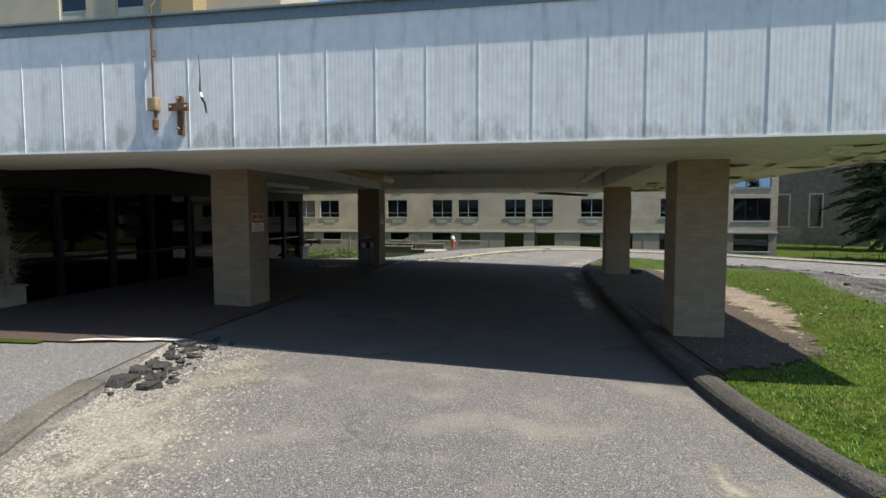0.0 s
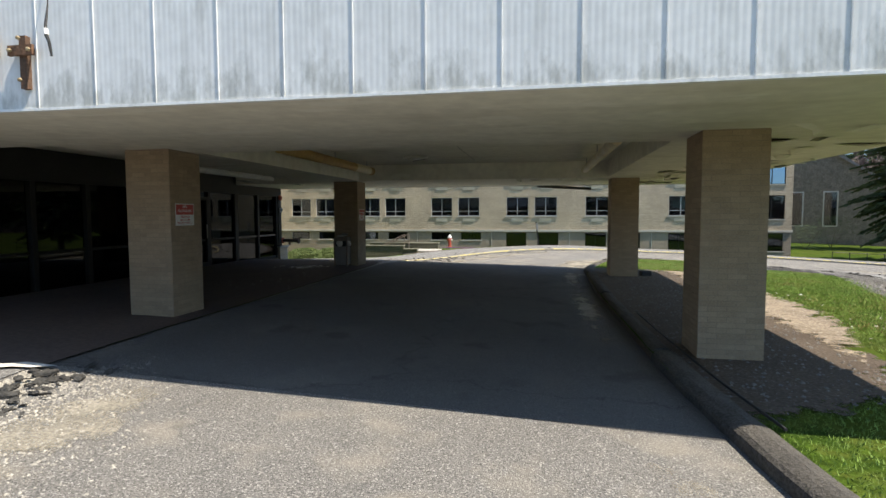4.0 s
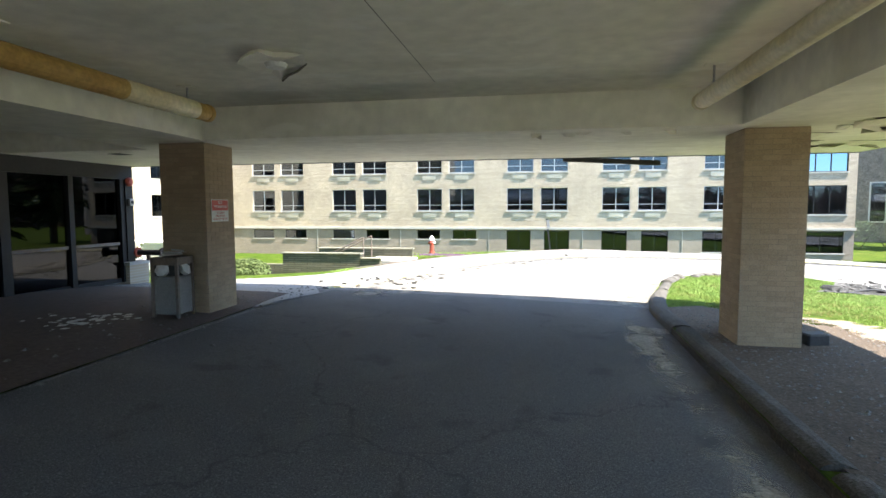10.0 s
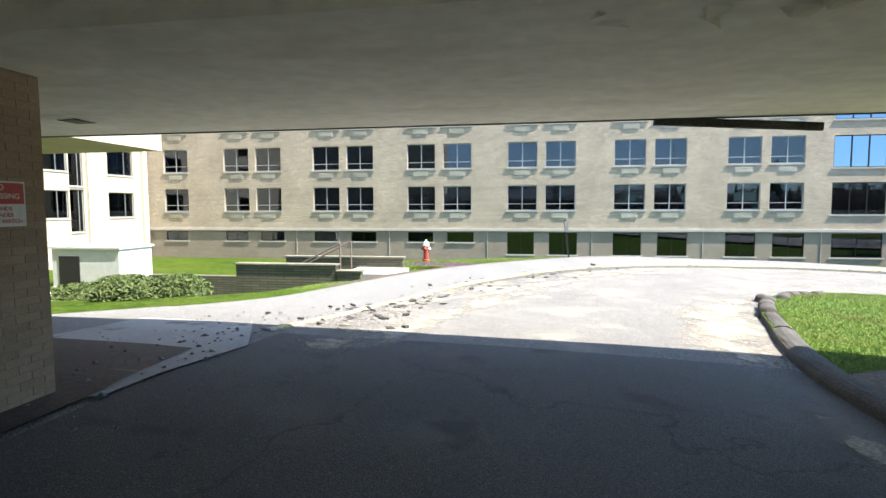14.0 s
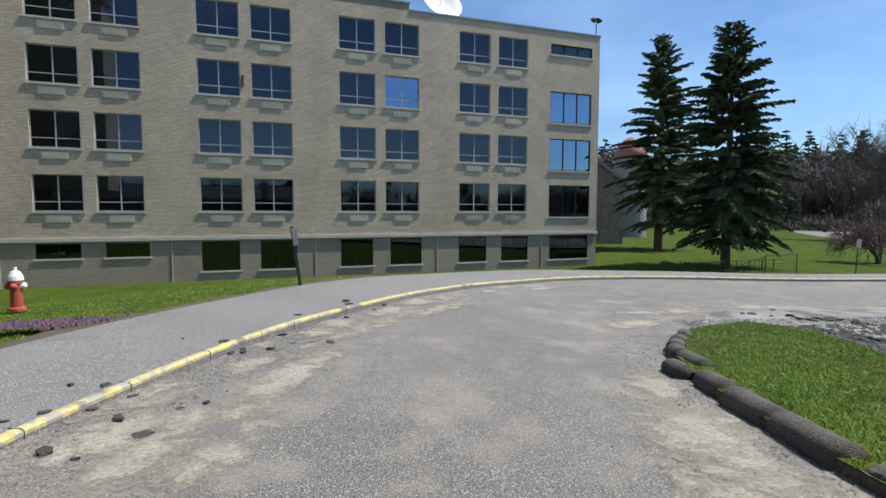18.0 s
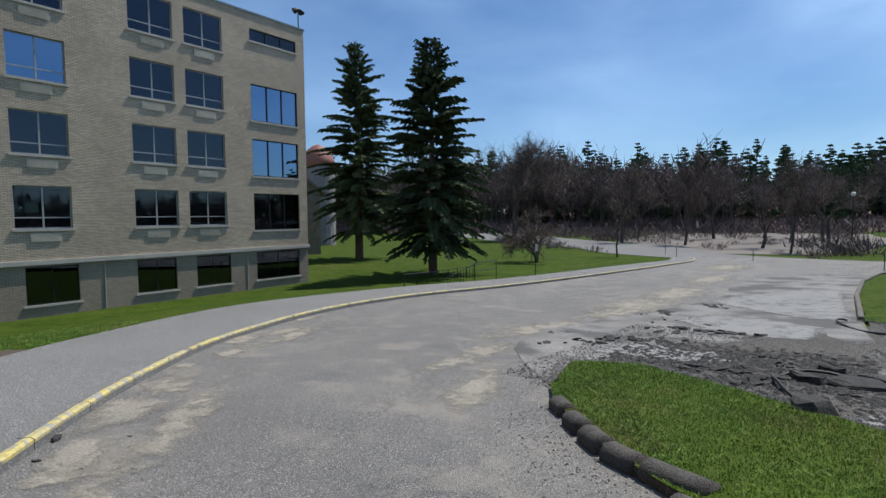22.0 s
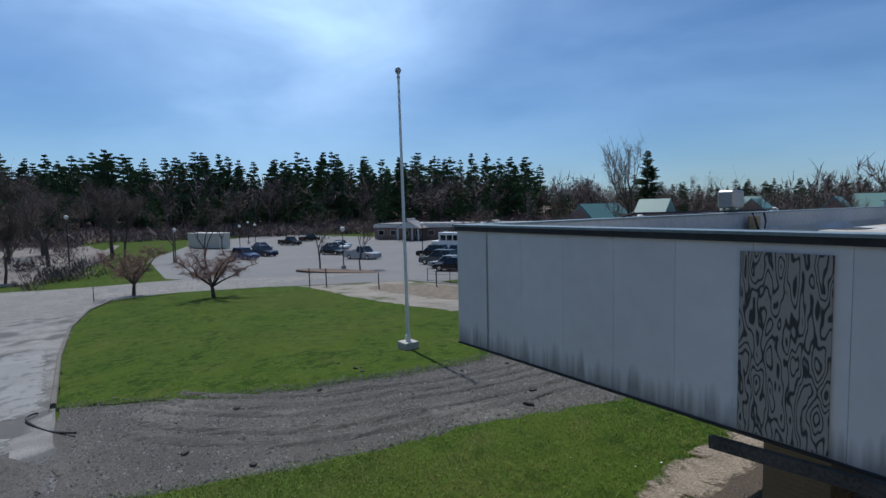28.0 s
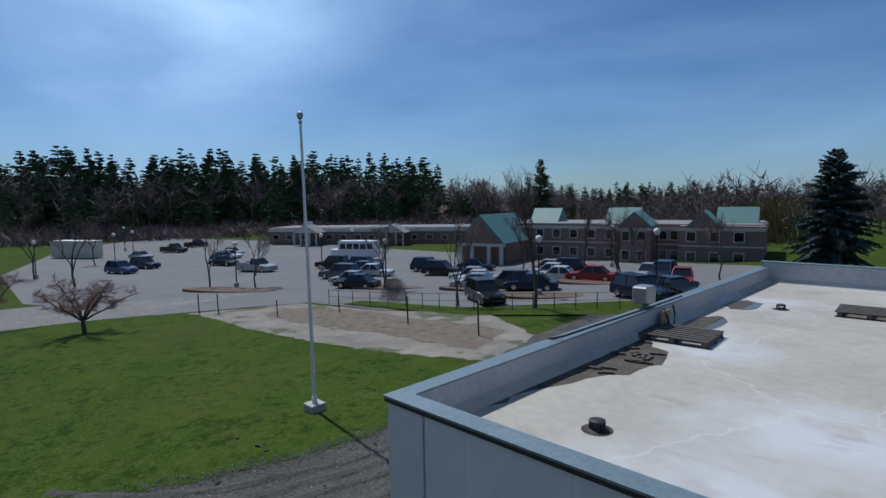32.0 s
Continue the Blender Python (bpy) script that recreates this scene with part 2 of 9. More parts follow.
M["gravel"] = mat("gravel", (0.098, 0.089, 0.077), 0.95, two=(0.056, 0.051, 0.044), scale=0.5, amount=0.5, fine=45, fine_amt=0.5, bump=1.0, bump_scale=55)
add_layer(M["gravel"], (0.21, 0.195, 0.165), 0.4, 0.55, 0.7, strength=0.5)
add_layer(M["gravel"], (0.022, 0.021, 0.02), 9, 0.54, 0.62, detail=6, strength=0.6, offset=8)
add_layer(M["gravel"], (0.30, 0.29, 0.275), 38, 0.61, 0.68, detail=2, strength=0.7)
M["sand"] = mat("sandy dirt", (0.29, 0.255, 0.21), 0.95, two=(0.16, 0.145, 0.12), scale=0.6, fine=25, fine_amt=0.3, bump=0.6, bump_scale=40)
add_layer(M["sand"], (0.06, 0.075, 0.022), 0.45, 0.56, 0.62, detail=10, strength=0.8, offset=11)
M["dirt"] = mat("dry dirt", (0.062, 0.046, 0.034), 0.95, two=(0.092, 0.07, 0.052), scale=1.2, fine=30, fine_amt=0.45, bump=0.45, bump_scale=50)
add_layer(M["dirt"], (0.2, 0.18, 0.155), 30, 0.64, 0.7, detail=4, strength=0.45)
M["grass"] = mat("grass", (0.032, 0.066, 0.007), 0.95, spec=0.05, two=(0.058, 0.088, 0.013), scale=0.35, amount=0.5, fine=13, fine_amt=0.5, bump=0.8, bump_scale=30)
add_layer(M["grass"], (0.105, 0.09, 0.036), 0.7, 0.57, 0.76, detail=10, strength=0.55)
add_layer(M["grass"], (0.014, 0.034, 0.004), 1.9, 0.49, 0.64, detail=9, strength=0.7, offset=33)
add_layer(M["grass"], (0.085, 0.105, 0.02), 4.5, 0.53, 0.64, detail=8, strength=0.6, offset=41)
add_layer(M["grass"], (0.025, 0.055, 0.007), 26, 0.5, 0.7, detail=3, strength=0.35, offset=5)
add_layer(M["grass"], (0.062, 0.092, 0.012), 0.5, 0.5, 0.62, detail=10, strength=0.55, offset=51)
add_layer(M["grass"], (0.075, 0.08, 0.02), 0.13, 0.48, 0.7, detail=8, strength=0.35, offset=21)
M["walk"] = mat("sidewalk asphalt", (0.17, 0.168, 0.164), 0.9, two=(0.138, 0.135, 0.132), scale=0.5, fine=50, fine_amt=0.22, bump=0.4, bump_scale=100)
add_layer(M["walk"], (0.44, 0.43, 0.41), 62, 0.57, 0.62, detail=3, strength=0.8)
add_layer(M["walk"], (0.07, 0.068, 0.066), 66, 0.57, 0.62, detail=3, strength=0.7, offset=3)
add_cracks(M["walk"], (0.12, 0.12, 0.115), 0.22, 0.006, 0.6)
M["paver"] = mat("paver walk", (0.098, 0.072, 0.062), 0.85, two=(0.072, 0.055, 0.05), scale=0.8, fine=18, fine_amt=0.25, bump=0.3, bump_scale=60)
M["concrete"] = mat("concrete", (0.44, 0.42, 0.385), 0.9, two=(0.33, 0.31, 0.28), scale=0.9, fine=30, fine_amt=0.18, bump=0.35, bump_scale=70)
M["kerb"] = mat("dark kerb asphalt", (0.066, 0.062, 0.057), 0.9, spec=0.2, two=(0.10, 0.092, 0.082), scale=2.5, fine=40, fine_amt=0.35, bump=0.7, bump_scale=60)
M["curb_old"] = mat("weathered edging concrete", (0.17, 0.155, 0.13), 0.95, two=(0.10, 0.092, 0.078), scale=2.5, fine=40, fine_amt=0.35, bump=0.6, bump_scale=50)
M["yellow"] = mat("worn yellow paint", (0.58, 0.46, 0.11), 0.75, two=(0.40, 0.36, 0.22), scale=3.0, fine=25, fine_amt=0.25, bump=0.3)
add_layer(M["yellow"], (0.30, 0.29, 0.265), 8.0, 0.51, 0.56, detail=9, strength=0.95)
add_layer(M["yellow"], (0.16, 0.15, 0.135), 2.2, 0.58, 0.64, detail=10, strength=0.9, offset=6)
M["petal"] = mat("purple petals", (0.10, 0.045, 0.09), 0.8, two=(0.07, 0.05, 0.06), scale=9, fine=40, fine_amt=0.4)
M["sash"] = mat("dull aluminium sash", (0.40, 0.41, 0.42), 0.5, two=(0.3, 0.31, 0.32), scale=3, fine=20, fine_amt=0.1)
M["soffit"] = mat("painted plaster soffit", (0.80, 0.775, 0.675), 0.8, two=(0.72, 0.69, 0.59), scale=0.7, fine=6, fine_amt=0.08, bump=0.15, bump_scale=20)
add_layer(M["soffit"], (0.46, 0.43, 0.35), 0.45, 0.58, 0.75, strength=0.5)
add_layer(M["soffit"], (0.50, 0.455, 0.34), 1.1, 0.54, 0.74, detail=9, stretch=(0.4, 1.8, 1), strength=0.4, offset=5)
add_layer(M["soffit"], (0.86, 0.85, 0.78), 2.4, 0.6, 0.66, detail=10, stretch=(0.6, 1.5, 1), strength=0.4, offset=12)
M["panel"] = mat("ribbed metal panel", (0.80, 0.81, 0.80), 0.55, two=(0.74, 0.755, 0.75), scale=1.2, fine=8, fine_amt=0.06, vary=0.03)
add_layer(M["panel"], (0.46, 0.47, 0.45), 1.0, 0.54, 0.74, stretch=(9, 9, 0.8), strength=0.38)
add_layer(M["panel"], (0.36, 0.365, 0.34), 1.6, 0.58, 0.74, stretch=(3.5, 3.5, 1.0), detail=9, strength=0.5, offset=4)
M["coping"] = mat("blue-grey metal coping", (0.17, 0.225, 0.235), 0.45, metal=0.3, two=(0.2, 0.25, 0.28), scale=2, fine=20, fine_amt=0.12)
M["drip"] = mat("dark roof edge", (0.03, 0.033, 0.036), 0.6, scale=2)
M["membrane"] = mat("white roof membrane", (0.48, 0.45, 0.385), 0.7, two=(0.385, 0.35, 0.285), scale=0.35, fine=6, fine_amt=0.07, bump=0.15, bump_scale=6)
add_layer(M["membrane"], (0.60, 0.62, 0.65), 0.3, 0.50, 0.64, detail=10, strength=0.6, offset=3)
add_cracks(M["membrane"], (0.60, 0.59, 0.55), 0.16, 0.004, 0.6, 0.15)
add_layer(M["membrane"], (0.27, 0.235, 0.185), 3.0, 0.6, 0.72, detail=10, strength=0.45, offset=14, stretch=(0.4, 1.4, 1))
add_layer(M["membrane"], (0.30, 0.26, 0.20), 0.9, 0.56, 0.72, detail=10, strength=0.55, offset=9)
M["parapet"] = mat("grey-blue parapet flashing", (0.46, 0.48, 0.51), 0.6, two=(0.38, 0.40, 0.43), scale=1.0, fine=10, fine_amt=0.1)
M["brick"] = mat("tan brick", (0.37, 0.275, 0.18), 0.85, two=(0.32, 0.235, 0.155), scale=5, fine=70, fine_amt=0.14, bump=0.35, bump_scale=90, vary=0.10)
M["mortar"] = mat("mortar", (0.33, 0.255, 0.18), 0.95, scale=4, fine=60, fine_amt=0.15, bump=0.3)
M["facade"] = brick_mat("facade brick", (0.61, 0.51, 0.39), (0.45, 0.375, 0.285), (0.24, 0.20, 0.15))
M["facade_side"] = brick_mat("side facade brick", (0.56, 0.475, 0.365), (0.46, 0.385, 0.295), (0.31, 0.26, 0.20), axis="YZ")
M["plaster"] = mat("cream wall", (0.66, 0.61, 0.50), 0.85, two=(0.58, 0.53, 0.43), scale=0.4, fine=8, fine_amt=0.07, bump=0.1)
M["stone"] = mat("limestone trim", (0.50, 0.47, 0.42), 0.8, two=(0.42, 0.40, 0.36), scale=1.5, fine=15, fine_amt=0.1)
M["base_wall"] = brick_mat("basement wall brick", (0.37, 0.31, 0.245), (0.30, 0.25, 0.20), (0.19, 0.16, 0.125))
M["alu"] = mat("aluminium frame", (0.55, 0.57, 0.58), 0.4, metal=0.7, two=(0.45, 0.47, 0.48), scale=3, fine=20, fine_amt=0.08)
M["dark_frame"] = mat("dark bronze frame", (0.022, 0.021, 0.02), 0.55, metal=0.2, scale=3, fine=20, fine_amt=0.15)
M["glass"] = glass_mat("window glass", gloss=0.6, alpha=0.42, base=0.05, tint=(0.75, 0.86, 1.0))
M["front_glass"] = glass_mat("storefront glass", gloss=0.33, alpha=0.07, base=0.02)
M["room"] = mat("dim room", (0.2, 0.2, 0.205), 0.9, two=(0.2, 0.19, 0.18), scale=0.5, vary=0.5)
M["blind"] = mat("grey blind", (0.34, 0.37, 0.41), 0.8, scale=2)
M["rust"] = mat("rusty iron", (0.17, 0.085, 0.045), 0.85, two=(0.09, 0.06, 0.045), scale=8, fine=50, fine_amt=0.3, bump=0.4)
M["steel"] = mat("galvanised steel", (0.42, 0.42, 0.42), 0.45, metal=0.8, two=(0.33, 0.33, 0.33), scale=5, fine=30, fine_amt=0.1)
M["black"] = mat("black metal", (0.025, 0.025, 0.026), 0.6, scale=4, fine=30, fine_amt=0.25)
M["pipe_paint"] = mat("cream pipe jacket", (0.78, 0.72, 0.54), 0.55, two=(0.6, 0.46, 0.22), scale=1.6, amount=0.45, fine=20, fine_amt=0.12)
M["pipe_old"] = mat("ochre pipe jacket", (0.50, 0.33, 0.10), 0.6, two=(0.38, 0.21, 0.055), scale=2.5, amount=0.5, fine=25, fine_amt=0.2)
M["red"] = mat("faded red paint", (0.42, 0.075, 0.045), 0.6, two=(0.30, 0.06, 0.04), scale=6, fine=30, fine_amt=0.2)
M["white"] = mat("white paint", (0.78, 0.78, 0.76), 0.55, two=(0.68, 0.68, 0.65), scale=5, fine=30, fine_amt=0.08)
M["sign_red"] = mat("sign red", (0.52, 0.06, 0.05), 0.5, two=(0.45, 0.08, 0.06), scale=4, fine=20, fine_amt=0.08)
M["bark"] = mat("bark", (0.12, 0.095, 0.075), 0.95, two=(0.07, 0.055, 0.045), scale=6, fine=30, fine_amt=0.35, bump=0.7, bump_scale=30)
M["twig"] = mat("bare twigs", (0.16, 0.115, 0.095), 0.95, two=(0.11, 0.08, 0.07), scale=1, fine=6, fine_amt=0.2, vary=0.2)
M["needle"] = mat("spruce needles", (0.06, 0.092, 0.04), 0.85, two=(0.095, 0.13, 0.055), scale=1.5, fine=5, fine_amt=0.3, vary=0.15)
M["pine"] = mat("far pine", (0.050, 0.082, 0.040), 0.95, spec=0.05, two=(0.085, 0.12, 0.055), scale=0.09, fine=1.2, fine_amt=0.35)
M["leaf"] = mat("shrub leaves", (0.06, 0.095, 0.025), 0.8, two=(0.10, 0.13, 0.04), scale=3, fine=12, fine_amt=0.3)
M["rubber"] = mat("tyre rubber", (0.02, 0.02, 0.02), 0.8, scale=5)
M["plywood"] = mat("weathered plywood", (0.30, 0.27, 0.235), 0.85)
M["grit"] = mat("sand and grit", (0.38, 0.345, 0.285), 0.95, two=(0.27, 0.25, 0.21), scale=2.0, fine=35, fine_amt=0.35, bump=0.8, bump_scale=70)
M["vent"] = mat("painted vent metal", (0.54, 0.49, 0.40), 0.6, two=(0.46, 0.42, 0.34), scale=2, fine=15, fine_amt=0.08, vary=0.15)
M["mirror_glass"] = glass_mat("blue mirror glass", gloss=0.55, alpha=0.05, base=0.7, tint=(0.5, 0.72, 1.0))
M["cream_brick"] = brick_mat("cream brick", (0.52, 0.45, 0.345), (0.47, 0.405, 0.31), (0.45, 0.40, 0.32))
M["tan_plaster"] = mat("tan rendered wall", (0.36, 0.28, 0.16), 0.85, two=(0.31, 0.24, 0.14), scale=0.5, fine=10, fine_amt=0.07)
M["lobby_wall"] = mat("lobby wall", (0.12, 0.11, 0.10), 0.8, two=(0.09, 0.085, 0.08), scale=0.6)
def thin_out(m, scale, lo, hi, most):
    """A cover that thins out towards its border, in ragged flecks that let the ground below show."""
    n, l, b = nodes_of(m)
    co, t, r = n.new("ShaderNodeTexCoord"), n.new("ShaderNodeTexNoise"), n.new("ShaderNodeValToRGB")
    t.inputs["Scale"].default_value, t.inputs["Detail"].default_value = scale, 14
    t.inputs["Roughness"].default_value, t.inputs["Distortion"].default_value = 0.74, 0.3
    r.color_ramp.elements[0].position, r.color_ramp.elements[1].position = lo, hi
    r.color_ramp.elements[1].color = (most, most, most, 1)
    at, ad, sc = n.new("ShaderNodeAttribute"), n.new("ShaderNodeMath"), n.new("ShaderNodeMath")
    at.attribute_name = "cover"
    ad.operation = "ADD"
    sc.operation, sc.inputs[1].default_value, sc.inputs[2].default_value = "MULTIPLY_ADD", 2.4, -0.95
    l.new(co.outputs["Object"], t.inputs["Vector"])
    l.new(t.outputs["Fac"], sc.inputs[0])
    l.new(sc.outputs[0], ad.inputs[0])
    l.new(at.outputs["Fac"], ad.inputs[1])
    l.new(ad.outputs[0], r.inputs["Fac"])
    l.new(r.outputs["Color"], b.inputs["Alpha"])


thin_out(M["grit"], 1.9, 0.40, 0.82, 0.86)
# plywood: dark rings of grain drawn out along the sheet
_n, _l, _b = nodes_of(M["plywood"])
_co, _mp, _t, _w, _r, _x = (_n.new("ShaderNode" + k) for k in ("TexCoord", "Mapping", "TexNoise", "Math", "ValToRGB", "Mix"))
_mp.inputs["Scale"].default_value = (8.5, 1.0, 2.3)
_t.inputs["Scale"].default_value, _t.inputs["Detail"].default_value = 1.25, 1.5
_w.operation, _w.inputs[1].default_value = "MULTIPLY", 11.0
_fr = _n.new("ShaderNodeMath")
_fr.operation = "PINGPONG"
_fr.inputs[1].default_value = 0.5
_r.color_ramp.elements[0].position, _r.color_ramp.elements[1].position = 0.10, 0.24
_r.color_ramp.elements[0].color, _r.color_ramp.elements[1].color = (0.055, 0.055, 0.055, 1), (0.33, 0.315, 0.285, 1)
_l.new(_co.outputs["Object"], _mp.inputs["Vector"])
_l.new(_mp.outputs["Vector"], _t.inputs["Vector"])
_l.new(_t.outputs["Fac"], _w.inputs[0])
_l.new(_w.outputs[0], _fr.inputs[0])
_l.new(_fr.outputs[0], _r.inputs["Fac"])
_l.new(_r.outputs["Color"], _b.inputs["Base Color"])
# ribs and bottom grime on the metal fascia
_n, _l, _b = nodes_of(M["panel"])
_co, _sp, _m1, _sn, _bu = (_n.new("ShaderNode" + k) for k in ("TexCoord", "SeparateXYZ", "Math", "Math", "Bump"))
_m1.operation, _m1.inputs[1].default_value = "MULTIPLY", 2 * math.pi / 0.052
_sn.operation = "SINE"
_bu.inputs["Strength"].default_value, _bu.inputs["Distance"].default_value = 0.12, 0.003
_l.new(_co.outputs["Object"], _sp.inputs[0])
_l.new(_sp.outputs["X"], _m1.inputs[0])
_l.new(_m1.outputs[0], _sn.inputs[0])
_l.new(_sn.outputs[0], _bu.inputs["Height"])
_l.new(_bu.outputs["Normal"], _b.inputs["Normal"])
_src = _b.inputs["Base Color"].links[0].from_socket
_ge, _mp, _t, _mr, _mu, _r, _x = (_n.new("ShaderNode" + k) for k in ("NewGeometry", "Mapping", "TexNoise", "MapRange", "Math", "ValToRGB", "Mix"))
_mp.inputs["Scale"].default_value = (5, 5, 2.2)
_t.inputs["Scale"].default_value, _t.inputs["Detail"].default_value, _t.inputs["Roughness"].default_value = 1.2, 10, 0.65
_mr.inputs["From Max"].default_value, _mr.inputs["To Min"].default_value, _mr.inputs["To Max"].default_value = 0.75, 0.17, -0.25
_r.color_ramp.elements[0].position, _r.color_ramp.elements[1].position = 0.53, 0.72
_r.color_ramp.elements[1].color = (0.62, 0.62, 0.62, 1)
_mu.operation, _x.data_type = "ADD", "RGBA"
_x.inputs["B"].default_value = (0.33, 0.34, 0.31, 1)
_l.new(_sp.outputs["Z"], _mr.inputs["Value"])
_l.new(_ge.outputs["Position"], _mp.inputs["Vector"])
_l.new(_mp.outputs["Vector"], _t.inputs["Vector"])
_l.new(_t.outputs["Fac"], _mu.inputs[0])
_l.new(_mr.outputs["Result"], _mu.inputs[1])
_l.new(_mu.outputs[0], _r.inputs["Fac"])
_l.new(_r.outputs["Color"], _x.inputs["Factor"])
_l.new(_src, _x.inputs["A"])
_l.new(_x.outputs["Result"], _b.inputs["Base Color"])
M["drop_plaster"] = mat("hanging plaster", (0.36, 0.34, 0.29), 0.85, two=(0.24, 0.22, 0.18), scale=3, fine=20, fine_amt=0.12)
M["bare_patch"] = mat("bare soffit", (0.20, 0.18, 0.14), 0.95, two=(0.12, 0.11, 0.09), scale=6, fine=30, fine_amt=0.2)
M["pebble"] = mat("pebbled aggregate", (0.27, 0.255, 0.235), 0.9, two=(0.22, 0.21, 0.2), scale=55, amount=0.5, fine=90, fine_amt=0.3, bump=1.0, bump_scale=70)
M["paper"] = mat("dirty paper", (0.66, 0.64, 0.60), 0.9, two=(0.5, 0.48, 0.44), scale=6, fine=20, fine_amt=0.1)
M["facade_small"] = brick_mat("plinth brick", (0.44, 0.36, 0.26), (0.38, 0.31, 0.225), (0.45, 0.40, 0.32))
M["mossy"] = brick_mat("mossy block", (0.15, 0.135, 0.09), (0.10, 0.10, 0.06), (0.05, 0.048, 0.035), length=0.5, course=0.075)
M["old_cap"] = mat("mossy stone cap", (0.24, 0.225, 0.17), 0.9, two=(0.15, 0.145, 0.1), scale=2.5, fine=20, fine_amt=0.25, bump=0.5)
M["iron"] = mat("painted dark iron", (0.05, 0.045, 0.045), 0.6, metal=0.4, two=(0.09, 0.06, 0.05), scale=6, fine=30, fine_amt=0.25)
M["rust_pale"] = mat("pale corroded metal", (0.36, 0.29, 0.18), 0.85, two=(0.25, 0.18, 0.1), scale=12, fine=40, fine_amt=0.25)
M["old_wood"] = mat("black weathered wood", (0.07, 0.062, 0.055), 0.9, two=(0.12, 0.105, 0.09), scale=5, fine=40, fine_amt=0.3, bump=0.4)
M["puddle"] = mat("puddle water", (0.14, 0.11, 0.06), 0.05, two=(0.10, 0.08, 0.05), scale=2, spec=0.6)
M["silt"] = mat("roof silt", (0.06, 0.055, 0.045), 0.95, two=(0.12, 0.10, 0.075), scale=2.5, amount=0.5, fine=20, fine_amt=0.3)
M["stone_bits"] = mat("grey stones", (0.36, 0.34, 0.31), 0.95, two=(0.16, 0.155, 0.15), scale=18, amount=0.5, fine=60, fine_amt=0.3)
M["track_stone"] = mat("track stones", (0.20, 0.185, 0.165), 0.95, two=(0.09, 0.085, 0.078), scale=14, amount=0.5, fine=50, fine_amt=0.35)
M["dark_bits"] = mat("asphalt crumbs", (0.10, 0.097, 0.093), 0.95, two=(0.2, 0.19, 0.18), scale=14, amount=0.5, fine=60, fine_amt=0.3)
M["blade"] = mat("grass blades", (0.20, 0.295, 0.085), 0.9, spec=0.05, two=(0.16, 0.24, 0.058), scale=0.8, fine=14, fine_amt=0.35)
add_layer(M["blade"], (0.23, 0.19, 0.085), 0.7, 0.55, 0.74, detail=9, strength=0.65)
M["bush_dry"] = mat("dry bush twigs", (0.34, 0.27, 0.19), 0.9, two=(0.25, 0.2, 0.14), scale=4, fine=20, fine_amt=0.2)
M["blossom"] = mat("reddish budding twigs", (0.29, 0.17, 0.14), 0.9, two=(0.34, 0.20, 0.165), scale=2, fine=8, fine_amt=0.25)
M["blue_needle"] = mat("blue spruce needles", (0.06, 0.088, 0.075), 0.85, two=(0.085, 0.115, 0.1), scale=1.5, fine=5, fine_amt=0.3)
M["far_twig"] = mat("far bare woods", (0.20, 0.155, 0.145), 0.95, spec=0.05, two=(0.135, 0.108, 0.10), scale=0.08, amount=0.5, fine=1.2, fine_amt=0.25)
M["willow"] = mat("yellow willow", (0.22, 0.16, 0.06), 0.9, two=(0.17, 0.125, 0.05), scale=0.3, fine=3, fine_amt=0.25)
M["green_roof"] = mat("green metal roof", (0.11, 0.22, 0.195), 0.55, two=(0.10, 0.22, 0.20), scale=0.6, fine=8, fine_amt=0.1)
M["far_brick"] = brick_mat("red-brown brick", (0.23, 0.135, 0.105), (0.19, 0.115, 0.09), (0.27, 0.2, 0.17))
M["far_white"] = mat("far white trim", (0.62, 0.60, 0.56), 0.7, two=(0.54, 0.52, 0.48), scale=1, fine=5, fine_amt=0.05)
M["shingle"] = mat("grey shingles", (0.26, 0.25, 0.245), 0.9, two=(0.21, 0.2, 0.2), scale=0.6, fine=8, fine_amt=0.15)
M["fieldstone"] = mat("fieldstone wall", (0.27, 0.23, 0.19), 0.9, two=(0.16, 0.14, 0.12), scale=2.0, amount=0.5, fine=9, fine_amt=0.3, bump=0.5, bump_scale=6)
M["copper"] = mat("red-brown dome", (0.30, 0.12, 0.085), 0.5, two=(0.24, 0.1, 0.07), scale=0.8, fine=6, fine_amt=0.1)
M["chrome"] = mat("chrome", (0.6, 0.6, 0.6), 0.15, metal=1.0, scale=3)
M["car_glass"] = mat("dark car glass", (0.012, 0.014, 0.016), 0.06, scale=3, spec=0.7)
M["lamp_red"] = mat("tail lamp", (0.4, 0.02, 0.02), 0.2, scale=3)
M["rail_paint"] = mat("grey rail paint", (0.17, 0.15, 0.135), 0.6, metal=0.3, two=(0.22, 0.16, 0.12), scale=8, fine=30, fine_amt=0.2)
M["mulch"] = mat("brown mulch", (0.17, 0.11, 0.08), 0.95, two=(0.11, 0.075, 0.055), scale=3, fine=20, fine_amt=0.35, bump=0.6)
M["old_lot"] = mat("old lot asphalt", (0.20, 0.175, 0.158), 0.95, two=(0.13, 0.115, 0.10), scale=0.12, fine=6, fine_amt=0.2)
add_cracks(M["old_lot"], (0.17, 0.155, 0.12), 0.16, 0.05, 0.8, 0.5)
